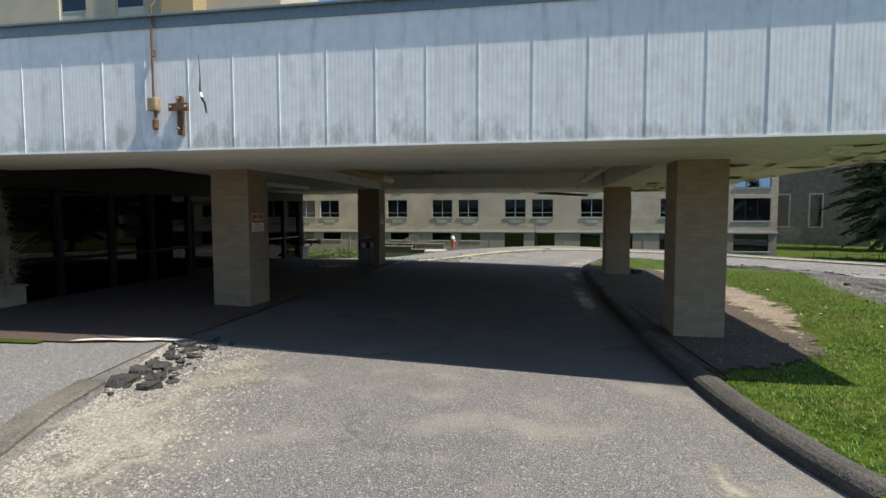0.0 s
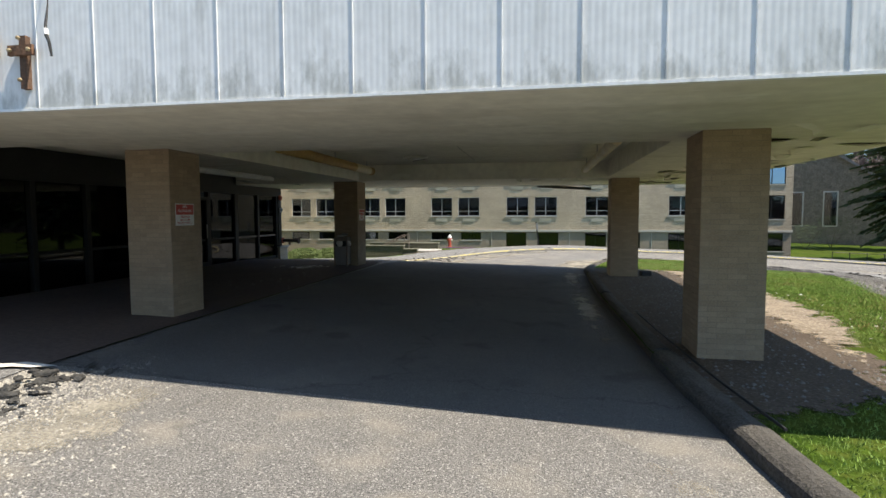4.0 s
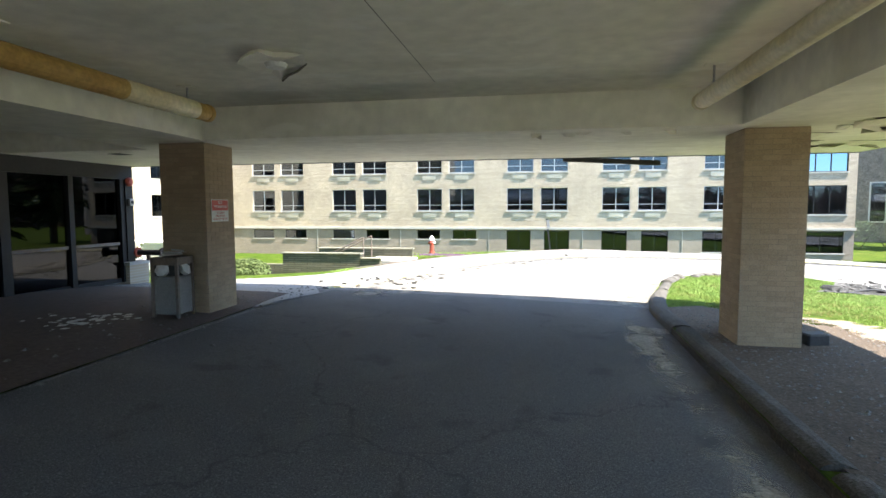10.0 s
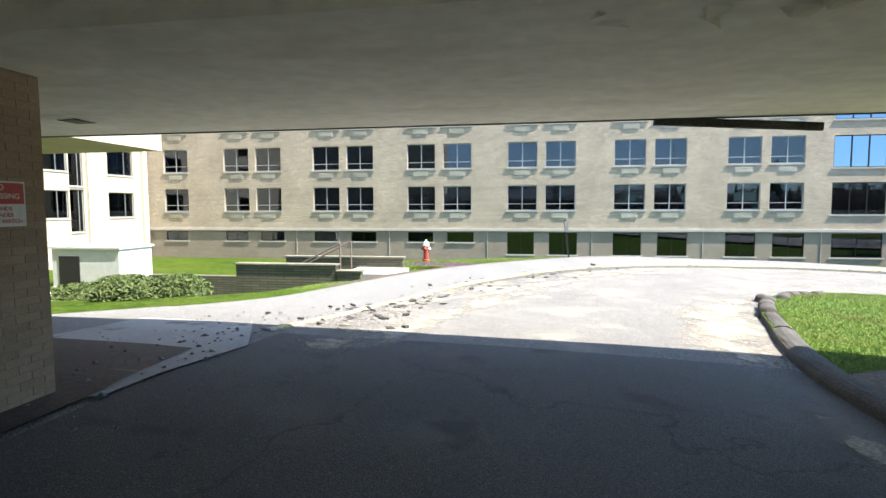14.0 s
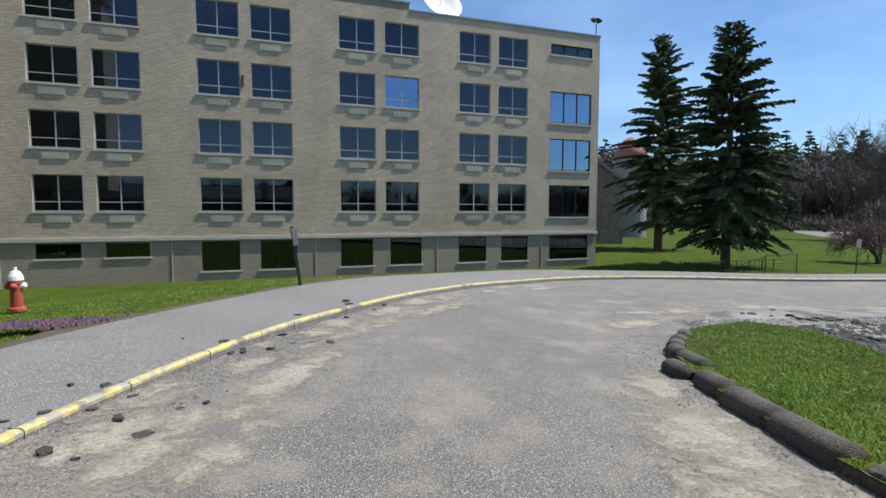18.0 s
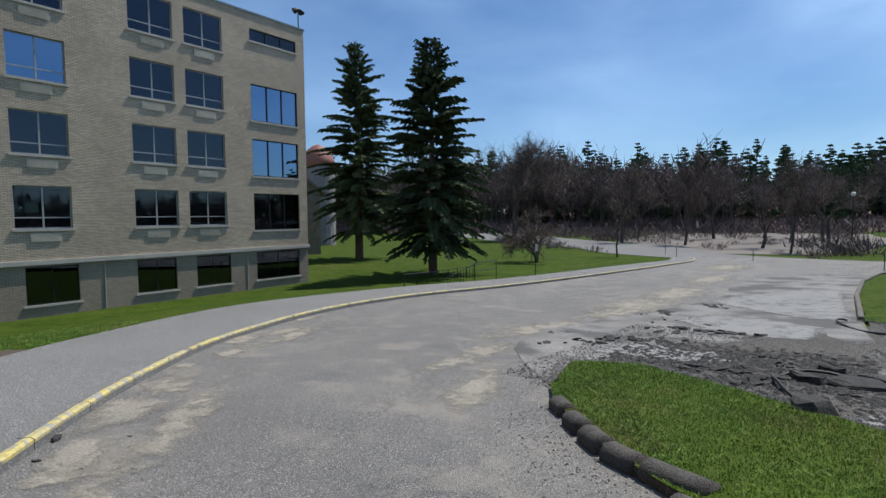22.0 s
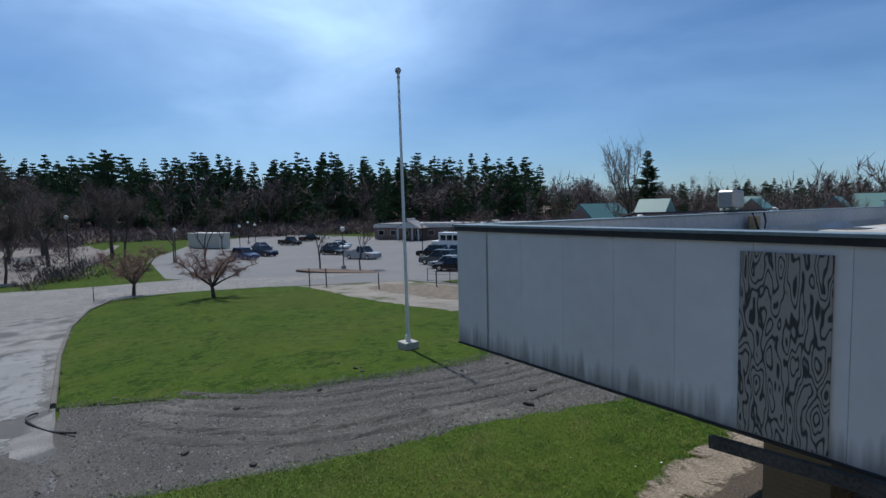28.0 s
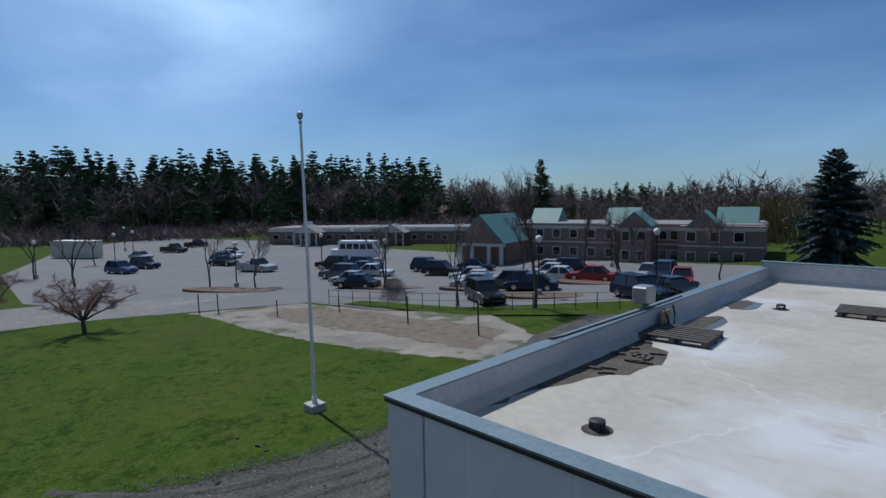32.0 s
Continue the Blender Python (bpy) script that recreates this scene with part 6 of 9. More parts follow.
# sprinkler connection on a brick plinth
pl = thing("brick_plinth", "low tan brick plinth at the end of the glazing", "plinth", pose(-10.3, 21.6, -0.1))
part("body", Shape().box(0, 0, 0, 1.6, 0.6, 0.5), M["facade_small"], pl)
part("cap", Shape().box(-0.04, -0.04, 0.5, 1.64, 0.64, 0.57), M["concrete"], pl, "concrete cap")
fc = thing("fire_pipe", "dark iron fire pipe with a red flange and valves", "pipe", pose(-10.0, 21.95, 0.66))
part("pipe", Shape().tube([(0, 0, 0), (1.9, 0, 0)], 0.065, 14), M["iron"], fc)
for xx, mm in ((0.0, "iron"), (0.55, "iron"), (0.62, "iron"), (1.15, "red"), (1.22, "red"), (1.85, "iron")):
    part("flange", Shape().tube([(xx, 0, 0), (xx + 0.045, 0, 0)], 0.115, 14), M[mm], fc, "red flange" if mm == "red" else "")
part("valve_body", Shape().tube([(0.35, 0, -0.02), (0.35, 0, 0.2)], [0.1, 0.05], 10), M["iron"], fc)
for xx in (0.25, 1.5):
    part("support", Shape().box(xx - 0.03, -0.03, -0.18, xx + 0.03, 0.03, -0.04), M["iron"], fc)
al = thing("fire_bell", "red fire bell above a grey call box on the corner post", "fire bell", pose(SX + 0.09, 21.75, 2.25, 0, 90, 0))
part("gong", Shape().lathe([(0.10, 0.0), (0.10, 0.03), (0.07, 0.07), (0.02, 0.08)], 16), M["red"], al)
part("back_box", Shape().box(-0.05, -0.05, -0.01, 0.05, 0.05, 0.02), M["red"], al)
cb = thing("call_box", "small grey call box on the corner post", "call box", pose(SX + 0.085, 21.7, 1.72))
part("case", Shape().box(0, 0, 0, 0.07, 0.13, 0.16, 0.01), M["steel"], cb)
part("lens", Shape().lathe([(0.04, 0.0), (0.03, 0.02)], 12), M["black"], cb, at=pose(0.07, 0.065, 0.08, 0, 90, 0))


# warning signs on the columns
def lettering(body, size, material, parent, at):
    cu = bpy.data.curves.new("lettering", "FONT")
    cu.body, cu.size, cu.align_x, cu.align_y, cu.extrude = body, size, "CENTER", "CENTER", 0.0008
    ob = new("lettering_source", cu)
    me = bpy.data.meshes.new_from_object(ob)
    bpy.data.objects.remove(ob)
    me.materials.append(material)
    return part("lettering", me, None, parent, at=at)


def warning_sign(m, label):
    g = thing("warning_sign", label, "sign", m, "column signs")
    wd, hh = 0.43, 0.33
    part("plate", Shape().box(-wd / 2, -hh / 2, 0, wd / 2, hh / 2, 0.004, 0.0), M["white"], g)
    part("red_field", Shape().box(-wd / 2 + 0.012, 0.0, 0.004, wd / 2 - 0.012, hh / 2 - 0.012, 0.006), M["sign_red"], g, "red upper field")
    lettering("NO", 0.062, M["white"], g, pose(0, 0.118, 0.0065))
    lettering("TRESPASSING", 0.056, M["white"], g, pose(0, 0.055, 0.0065))
    for k, line in enumerate(("GROUNDS", "ARE UNDER", "SECURITY WATCH")):
        lettering(line, 0.043, M["sign_red"], g, pose(0, -0.035 - 0.046 * k, 0.0065))


turn_x = Matrix(((0, 0, 1, 0), (1, 0, 0, 0), (0, 1, 0, 0), (0, 0, 0, 1)))
warning_sign(Matrix.Translation((-4.47 + 0.018, 10.30, 1.64)) @ turn_x, "red and white no trespassing sign on the near column")
warning_sign(Matrix.Translation((-4.47 + 0.018, 18.50, 1.62)) @ turn_x, "faded red and white no trespassing sign above the litter bin")

# things on the near fascia
cd = thing("conduit", "rusty conduit with a junction box on the fascia", "conduit", pose(-4.05, CY0 - 0.03, 0))
part("pipe", Shape().tube([(0, 0.2, CZN + 0.35), (0, -0.02, CZN + 0.1), (0, -0.02, 3.2)], 0.014, 8), M["rust"], cd)
part("junction_box", Shape().box(-0.06, -0.07, 3.08, 0.06, 0.03, 3.24, 0.01), M["rust_pale"], cd, "corroded junction box")
part("nipple", Shape().lathe([(0.02, 2.85), (0.035, 2.87), (0.035, 2.97), (0.015, 2.99), (0.015, 3.08)], 10), M["rust"], cd)
part("coupling", Shape().lathe([(0.022, 3.75), (0.022, 3.83)], 8), M["rust"], cd)
bk = thing("iron_bracket", "rusty cross-shaped iron bracket bolted to the fascia", "bracket", pose(-3.70, CY0 - 0.05, 3.05))
part("upright", Shape().box(-0.035, 0.0, -0.27, 0.035, 0.05, 0.20), M["rust"], bk)
part("cross_bar", Shape().box(-0.13, -0.03, 0.02, 0.13, 0.0, 0.11), M["rust"], bk)
for dx, dz in ((-0.1, 0.065), (0.1, 0.065), (0, 0.17), (0, -0.2)):
    part("bolt", Shape().lathe([(0.018, 0), (0.018, 0.02), (0.008, 0.025)], 6), M["rust_pale"], bk, at=pose(dx, -0.03, dz, 90, 0, 0))
cable = thing("loose_cable", "black cable end dangling out of the fascia", "cable", pose(-3.32, CY0 - 0.01, 3.2))
part("lead", Shape().tube([(-0.13, 0, 0.55), (-0.08, -0.05, 0.3), (-0.04, -0.12, 0.1), (0.0, -0.16, 0.0), (0.07, -0.2, -0.08), (0.09, -0.2, -0.2)], [0.003, 0.006, 0.012, 0.016, 0.014, 0.01], 8), M["black"], cable)
part("tape", Shape().tube([(-0.02, -0.14, 0.05), (0.01, -0.165, -0.01)], 0.019, 8), M["white"], cable, "white tape wrap")

# ---------------------------------------------------------------- roof things
def roof_vent(x, y):
    v = thing("roof_drain", "black slotted dome roof drain", "roof drain", pose(x, y, ROOF_Z), "roof drains")
    v.scale = (0.66, 0.66, 0.66)
    part("flange", Shape().lathe([(0.2, 0.0), (0.2, 0.012), (0.15, 0.03)], 20), M["black"], v)
    for k in range(14):
        a = 2 * math.pi * k / 14
        part("slat", Shape().box(0.115, -0.012, 0.02, 0.14, 0.012, 0.15), M["black"], v, at=pose(0, 0, 0, 0, 0, math.degrees(a)))
    part("dome", Shape().lathe([(0.145, 0.14), (0.14, 0.17), (0.09, 0.19), (0.01, 0.195)], 18), M["black"], v)
    part("stain_collar", Shape().lathe([(0.27, 0.001), (0.26, 0.006), (0.2, 0.007)], 20), M["dirt"], v, "rusty stained collar")


roof_vent(4.12, 20.25)
roof_vent(4.3, 11.6)


def pallet(x, y, turn, lift):
    p = thing("pallet", "dark weathered wooden pallet lying on the roof", "pallet", pose(x, y, ROOF_Z + lift, 0, 0, turn), "roof pallets")
    for k in range(7):
        part("slat", Shape().box(-0.6, -0.5 + 0.155 * k, 0.1, 0.6, -0.40 + 0.155 * k, 0.122), M["old_wood"], p)
    for k in (-0.55, 0, 0.5):
        part("runner", Shape().box(k - 0.03, -0.5, 0.02, k + 0.06, 0.53, 0.1), M["old_wood"], p)
    for k in range(3):
        part("base_slat", Shape().box(-0.6, -0.5 + 0.46 * k, 0.0, 0.6, -0.4 + 0.46 * k, 0.02), M["old_wood"], p)


pallet(4.98, 15.6, 4, 0.0)
pallet(2.7, 11.2, 3, 0.0)
pallet(1.4, 11.0, -5, 0.0)
for k in range(16):
    rng = random.Random(70 + k)
    single("roof_debris", Shape().box(-0.12, -0.03, 0, 0.12, 0.03, 0.03), M["old_wood"], "broken wood scrap lying on the roof", "debris", "roof debris", at=pose(5.1 + rng.uniform(-0.35, 0.35), 17.2 + rng.uniform(-1.1, 1.3), ROOF_Z + 0.005, 0, 0, rng.uniform(0, 180)))
sheet_ring = lambda x, y, rx, ry, n, seed: [(x + rx * (0.8 + 0.4 * random.Random(seed + k).random()) * math.cos(2 * math.pi * k / n), y + ry * (0.8 + 0.4 * random.Random(seed + 50 + k).random()) * math.sin(2 * math.pi * k / n)) for k in range(n)]
single("roof_puddle", Shape().prism(sheet_ring(5.1, 14.1, 0.36, 0.9, 16, 3), ROOF_Z + 0.002, ROOF_Z + 0.006), M["puddle"], "shallow brown puddle on the roof membrane", "puddle")
single("roof_puddle", Shape().prism(sheet_ring(5.05, 11.6, 0.36, 0.7, 16, 5), ROOF_Z + 0.002, ROOF_Z + 0.006), M["puddle"], "shallow brown puddle in the roof corner", "puddle")
single("roof_silt", Shape().prism(ragged([(5.56, 20.9), (5.4, 20.0), (5.2, 19.0), (4.75, 18.2), (4.55, 17.4), (4.8, 16.7), (5.3, 16.2), (5.58, 16.2)], 0.09, 4, 0.25), ROOF_Z + 0.0005, ROOF_Z + 0.0018), M["silt"], "black silt washed against the parapet", "silt")
ab = thing("antenna_box", "grey metal flood lamp housing on the parapet", "lamp", pose(5.75, 15.4, CZ1 + 0.02))
part("housing", Shape().box(-0.12, -0.2, 0.08, 0.2, 0.2, 0.42, 0.03), M["steel"], ab)
part("bracket", Shape().box(-0.05, -0.05, 0.0, 0.05, 0.05, 0.1), M["steel"], ab)
rc = thing("roof_conduit", "dark conduit running along the parapet with a hanging loop", "conduit", pose(0, 0, 0))
part("run", Shape().tube([(5.62, 18.6, CZ1 + 0.07), (5.62, 15.6, CZ1 + 0.05), (5.6, 14.0, CZ1 + 0.06)], 0.018, 6), M["black"], rc)
part("loop", Shape().tube([(5.48, 15.2, CZ1), (5.42, 15.2, 3.95), (5.40, 15.1, 3.7), (5.40, 14.9, 3.66), (5.42, 14.8, 3.9), (5.48, 14.75, CZ1)], 0.02, 6), M["black"], rc)
part("pipe_stub", Shape().tube([(5.9, 18.7, CZ1 - 0.02), (5.6, 18.6, CZ1 + 0.08)], 0.02, 6), M["black"], rc)
part("stain_board", Shape().box(5.47, 14.9, ROOF_Z, 5.5, 15.3, CZ1 - 0.06), M["rust_pale"], rc, "rust-stained board")


# ---------------------------------------------------------------- loose pieces on the ground
def chunk_shape(r, thick, seed):
    rng = random.Random(seed)
    n = rng.randint(5, 7)
    ring = [(r * rng.uniform(0.6, 1.1) * math.cos(2 * math.pi * k / n), r * rng.uniform(0.5, 1.0) * math.sin(2 * math.pi * k / n)) for k in range(n)]
    s = Shape().prism(ring, 0, thick, min(0.018, thick * 0.3))
    s.v = [(x + rng.uniform(-0.15, 0.15) * r, y + rng.uniform(-0.15, 0.15) * r, z * rng.uniform(0.7, 1.25)) for x, y, z in s.v]
    return s


chunk_me = [chunk_shape(0.16, 0.10, k).mesh("asphalt_chunk", M["slab"]) for k in range(4)] + [chunk_shape(0.2, 0.045, 10 + k).mesh("asphalt_slab", M["slab"]) for k in range(4)]


def chunk(x, y, k, size, turn, tilt=0.0, lift=0.0, label="dark broken lump of asphalt on the ground"):
    ob = part(chunk_me[k].name, chunk_me[k], None, at=pose(x, y, gz(x, y) + lift, tilt, tilt * 0.6, turn))
    u = 0.75 + 0.09 * ((k * 7 + int(turn)) % 8)
    ob.scale = (size * u, size / u, size * (1.2 - 0.35 * u))
    return tagged(ob, label, "asphalt", "broken asphalt")


def kerb_edge(u):
    i = int(u)
    a, b = KERB_L[i], KERB_L[i + 1]
    return a[0] + (b[0] - a[0]) * (u - i), a[1] + (b[1] - a[1]) * (u - i)


rng = random.Random(21)
for x, y, k, sz in ((-3.54, 5.78, 0, 1.05), (-3.17, 5.74, 1, 0.85), (-3.6, 6.12, 2, 0.85), (-3.42, 6.05, 5, 0.55), (-3.52, 6.36, 3, 0.75), (-3.68, 6.42, 1, 0.65), (-3.36, 6.32, 4, 0.6), (-3.61, 6.71, 2, 0.6), (-3.78, 6.85, 0, 0.6), (-3.1, 5.98, 6, 0.5),
                    (2.25, 4.0, 1, 0.58), (-3.45, 6.85, 6, 0.5), (-3.7, 7.1, 3, 0.5), (-3.55, 4.6, 3, 0.36), (2.65, 21.3, 2, 0.43), (2.5, 21.0, 0, 0.32)):
    chunk(x, y, k, sz, rng.uniform(0, 360), rng.uniform(-15, 15), 0.0, "dark broken lump of asphalt beside the drive")
for k in range(130):
    u = rng.random()
    chunk(-3.36 - 0.42 * u + rng.gauss(0, 0.17), 5.7 + 1.75 * u + rng.gauss(0, 0.17), rng.randint(0, 7), 0.1 + 0.32 * rng.random() ** 1.6, rng.uniform(0, 360), rng.uniform(-25, 25), rng.uniform(0, 0.04), "dark broken lump of asphalt beside the drive")
for k in range(46):
    u = 12 + 8 * rng.random()
    x, y = kerb_edge(u)
    dx = rng.gauss(0.15, 0.4)
    chunk(x + dx, y - dx * 0.4, rng.randint(0, 7), rng.uniform(0.12, 0.5), rng.uniform(0, 360), rng.uniform(-18, 18), kerb_rise(x, y) if dx < -0.12 else 0.0, "dark broken asphalt fragment along the kerb")
for k in range(70):
    x, y = kerb_edge(9 + 30 * rng.random() ** 1.2)
    dx = rng.gauss(0.2, 0.45)
    chunk(x + dx, y - dx * 0.4, rng.randint(0, 7), rng.uniform(0.12, 0.5), rng.uniform(0, 360), rng.uniform(-12, 12), kerb_rise(x, y) if dx < -0.12 else 0.0, "dark broken asphalt fragment along the kerb")
for k in range(330):
    a, b = rng.random(), rng.random()
    x, y = 8.6 + 3.2 * a + 1.0 * b, 26.6 + 3.9 * (1 - a * 0.75) * b
    if k > 250:
        x, y = 10.0 + 9 * a, 29.3 + 2.8 * b + 0.8 * math.sin(a * 9)
    chunk(x, y, rng.randint(2, 7), 0.14 + 0.42 * rng.random() ** 1.5, rng.uniform(0, 360), rng.uniform(-10, 10), 0.01, "dark broken slab of torn-up asphalt")
for x, y, k, sz, turn in ((8.03, 27.35, 0, 2.1, 20), (9.87, 27.43, 1, 1.5, 70), (9.95, 26.72, 6, 2.4, 100), (7.5, 26.25, 2, 1.1, 10), (10.95, 27.17, 3, 1.4, 40)):
    chunk(x, y, k, sz, turn, 0, 0.02, "large dark block of kerb lying in the torn-up corner")
for x0, y0, x1, y1, n in ((11.5, 31.6, 12.3, 30.6, 16), (10.9, 31.2, 11.4, 31.3, 5), (14.65, 30.7, 14.55, 29.6, 12), (14.6, 29.4, 14.65, 28.5, 12), (13.6, 30.6, 13.9, 30.2, 4), (9.3, 29.7, 10.4, 28.4, 26), (8.6, 28.4, 9.8, 27.9, 18), (17.5, 31.4, 18.6, 31.6, 10), (20.5, 30.2, 21.8, 31.0, 10)):
    for k in range(n):
        u = rng.random()
        chunk(x0 + (x1 - x0) * u + rng.gauss(0, 0.12), y0 + (y1 - y0) * u + rng.gauss(0, 0.12), rng.randint(4, 7), rng.uniform(0.25, 0.75), rng.uniform(0, 360), rng.uniform(-22, 22), 0.03, "dark broken slab of torn-up asphalt")
for k in range(22):
    chunk(9.0 + 8 * rng.random(), 12.5 + 12 * rng.random(), rng.randint(0, 3), rng.uniform(0.3, 0.7), rng.uniform(0, 360), 0, 0.02, "loose stone on the gravel track")


def scatter(name, count, place, size, material, label, category, flat=0.6, seed=1, dz=0.0):
    """Grit and stones too many to count, as one mesh of little irregular lumps."""
    rng = random.Random(seed)
    s = Shape()
    for _ in range(count):
        p = place(rng)
        if p is None:
            continue
        x, y = p
        r = size * (0.4 + rng.random() ** 2 * 1.6)
        a = rng.uniform(0, 6.28)
        z = gz(x, y) + dz
        v = [(x + r * rng.uniform(0.7, 1.2) * math.cos(a + t), y + r * rng.uniform(0.7, 1.2) * math.sin(a + t), z - 0.002) for t in (0, 1.57, 3.14, 4.71)]
        v.append((x + r * 0.3 * rng.uniform(-1, 1), y + r * 0.3 * rng.uniform(-1, 1), z + r * flat))
        s.add(v, [(0, 1, 4), (1, 2, 4), (2, 3, 4), (3, 0, 4)])
    return single(name, s, material, label, category, kind="stuff")


def inside(ring, x, y):
    hit = False
    for (x0, y0), (x1, y1) in zip(ring, ring[1:] + ring[:1]):
        if (y0 > y) != (y1 > y) and x < (x1 - x0) * (y - y0) / (y1 - y0) + x0:
            hit = not hit
    return hit


TRACK = [(19.0, 26.3), (11.8, 26.1), (10.2, 23.0), (8.8, 19.2), (7.9, 16.0), (7.5, 12), (14.0, 12), (13.4, 16), (14.8, 20.6), (17.0, 23.3)]
scatter("track_gravel", 16000, lambda r: (lambda x, y: (x, y) if inside(TRACK, x, y) else None)(r.uniform(7.4, 19), r.uniform(12, 26.4)), 0.03, M["track_stone"], "loose grey gravel strewn over the track", "gravel", seed=4, dz=0.02)
scatter("pale_stones", 3500, lambda r: (lambda x, y: (x, y) if inside(TRACK, x, y) else None)(r.uniform(7.4, 19), r.uniform(12, 26.4)), 0.024, M["stone_bits"], "pale stones strewn over the gravel track", "gravel", seed=44, dz=0.025)
scatter("slab_crumbs", 2600, lambda r: (r.uniform(7.8, 12.5) + 0.3 * r.gauss(0, 1), r.uniform(26.5, 30.6)), 0.045, M["slab"], "flat dark crumbs of broken asphalt", "rubble", flat=0.3, seed=45, dz=0.03)


def along(line, seed_u, spread, r):
    """A place beside an open line of corners, within a spread to both sides."""
    k = seed_u * (len(line) - 1)
    i = min(int(k), len(line) - 2)
    (ax, ay), (bx, by) = line[i], line[i + 1]
    d, ln = r.gauss(0, spread), math.hypot(bx - ax, by - ay)
    return ax + (bx - ax) * (k - i) - (by - ay) / ln * d, ay + (by - ay) * (k - i) + (bx - ax) / ln * d


EDGE_A = [(11.4, 26.1), (10.7, 24.6), (10.1, 23.0), (9.5, 21.6), (8.8, 19.2), (7.9, 16.0), (7.5, 12.5)]
EDGE_F = [(19.6, 26.5), (16.9, 23.2), (14.6, 20.4), (13.7, 18.3), (13.4, 16.0), (14.0, 13.0), (14.3, 10.5)]
for line, seed in ((EDGE_A, 51), (EDGE_F, 52)):
    scatter("edge_clods", 2600, lambda r: along(line, r.random(), 0.22, r), 0.022, M["dark_bits"], "dark clods and stones where the lawn meets the gravel track", "clods", seed=seed, dz=0.05)
scatter("tip_clods", 2200, lambda r: along(TIP, r.random(), 0.16, r), 0.02, M["dark_bits"], "dark crumbs along the torn edge of the lawn", "clods", seed=53, dz=0.07)
scatter("kerb_grit", 7000, lambda r: (lambda p, d: (p[0] + d, p[1] - 0.5 * d))(kerb_edge(10 + r.random() ** 1.3 * 34), abs(r.gauss(0.0, 0.55)) - 0.25), 0.009, M["stone_bits"], "fine grit gathered along the kerb", "grit", seed=5, dz=0.004)
scatter("drive_grit", 19000, lambda r: (lambda y: (-2.4 - 0.36 * (y - 2.4) + abs(r.gauss(0, 0.62)), y))(2.0 + 5.4 * r.random() ** 1.1), 0.011, M["cream_grit"], "pale grit strewn at the edge of the drive", "grit", seed=6, dz=0.004)
scatter("bed_gravel", 2200, lambda r: (r.uniform(2.5, 4.6), r.uniform(8.1, 21.3)), 0.016, M["dark_bits"], "small stones over the dirt bed", "gravel", seed=7, dz=0.132)
scatter("torn_gravel", 9000, lambda r: (r.uniform(7.6, 15), r.uniform(26.3, 31.5)), 0.022, M["dark_bits"], "dark crumbled asphalt in the torn-up corner", "rubble", seed=8, dz=0.012)
scatter("kerb_crumbs", 5000, lambda r: (lambda p, d: (p[0] + d, p[1] - 0.5 * d))(kerb_edge(9 + r.random() ** 1.3 * 24), r.gauss(0.12, 0.32)), 0.012, M["dark_bits"], "dark asphalt crumbs strewn along the kerb", "crumbs", seed=25, dz=0.006)
scatter("lawn_kerb_crumbs", 2500, lambda r: (lambda p, q, u, d: (p[0] + (q[0] - p[0]) * u - d, p[1] + (q[1] - p[1]) * u + 0.3 * d))(*(lambda i: (KERB_R[i], KERB_R[i + 1]))(r.randint(60, len(KERB_R) - 2)), r.random(), abs(r.gauss(0.1, 0.5))), 0.010, M["dark_bits"], "crumbs and dry litter beside the kerb lengths", "crumbs", seed=26, dz=0.004)
scatter("drive_dust", 700, lambda r: (r.uniform(1.0, 2.0) if r.random() < 0.6 else r.gauss(-4.3, 0.35), r.uniform(8.5, 21)), 0.010, M["dark_bits"], "grit and crumbs at the edges of the sheltered drive", "grit", seed=27, dz=0.006)
scatter("walk_crumbs", 380, lambda r: (r.gauss(-4.6, 0.7), r.uniform(13, 23.5)), 0.022, M["dark_bits"], "dark crumbs of asphalt on the walk edge", "crumbs", seed=9, dz=0.03)
scatter("plaster_flakes", 60, lambda r: (r.gauss(-5.8, 0.35), r.gauss(17.4, 0.25)), 0.045, M["paper"], "pale plaster flakes fallen on the entrance walk", "flakes", flat=0.12, seed=10, dz=0.032)
scatter("ground_flowers", 700, lambda r: (r.gauss(-3.6, 0.55), r.gauss(32.9, 0.18)), 0.036, M["petal"], "low purple flowering ground cover by the sidewalk", "flowers", flat=0.9, seed=14, dz=0.07)
scatter("road_stones", 6000, lambda r: (lambda p: p if 21 < p[1] < 36 else None)((lambda a, b: (a, b))(r.uniform(-3.5, 9), r.uniform(20, 36))), 0.006, M["stone_bits"], "small loose stones strewn over the drive", "stones", seed=15, dz=0.003)
scatter("pile_crumbs", 5000, lambda r: (r.gauss(-3.45, 0.28), r.gauss(6.4, 0.7)), 0.013, M["dark_bits"], "dark crumbs of asphalt round the broken kerb end", "crumbs", seed=16, dz=0.003)
scatter("lawn_litter", 45, lambda r: (r.gauss(5.6, 0.5), r.uniform(9.0, 19)), 0.02, M["paper"], "pale bits of plaster and paper on the lawn edge", "litter", flat=0.2, seed=12, dz=0.12)


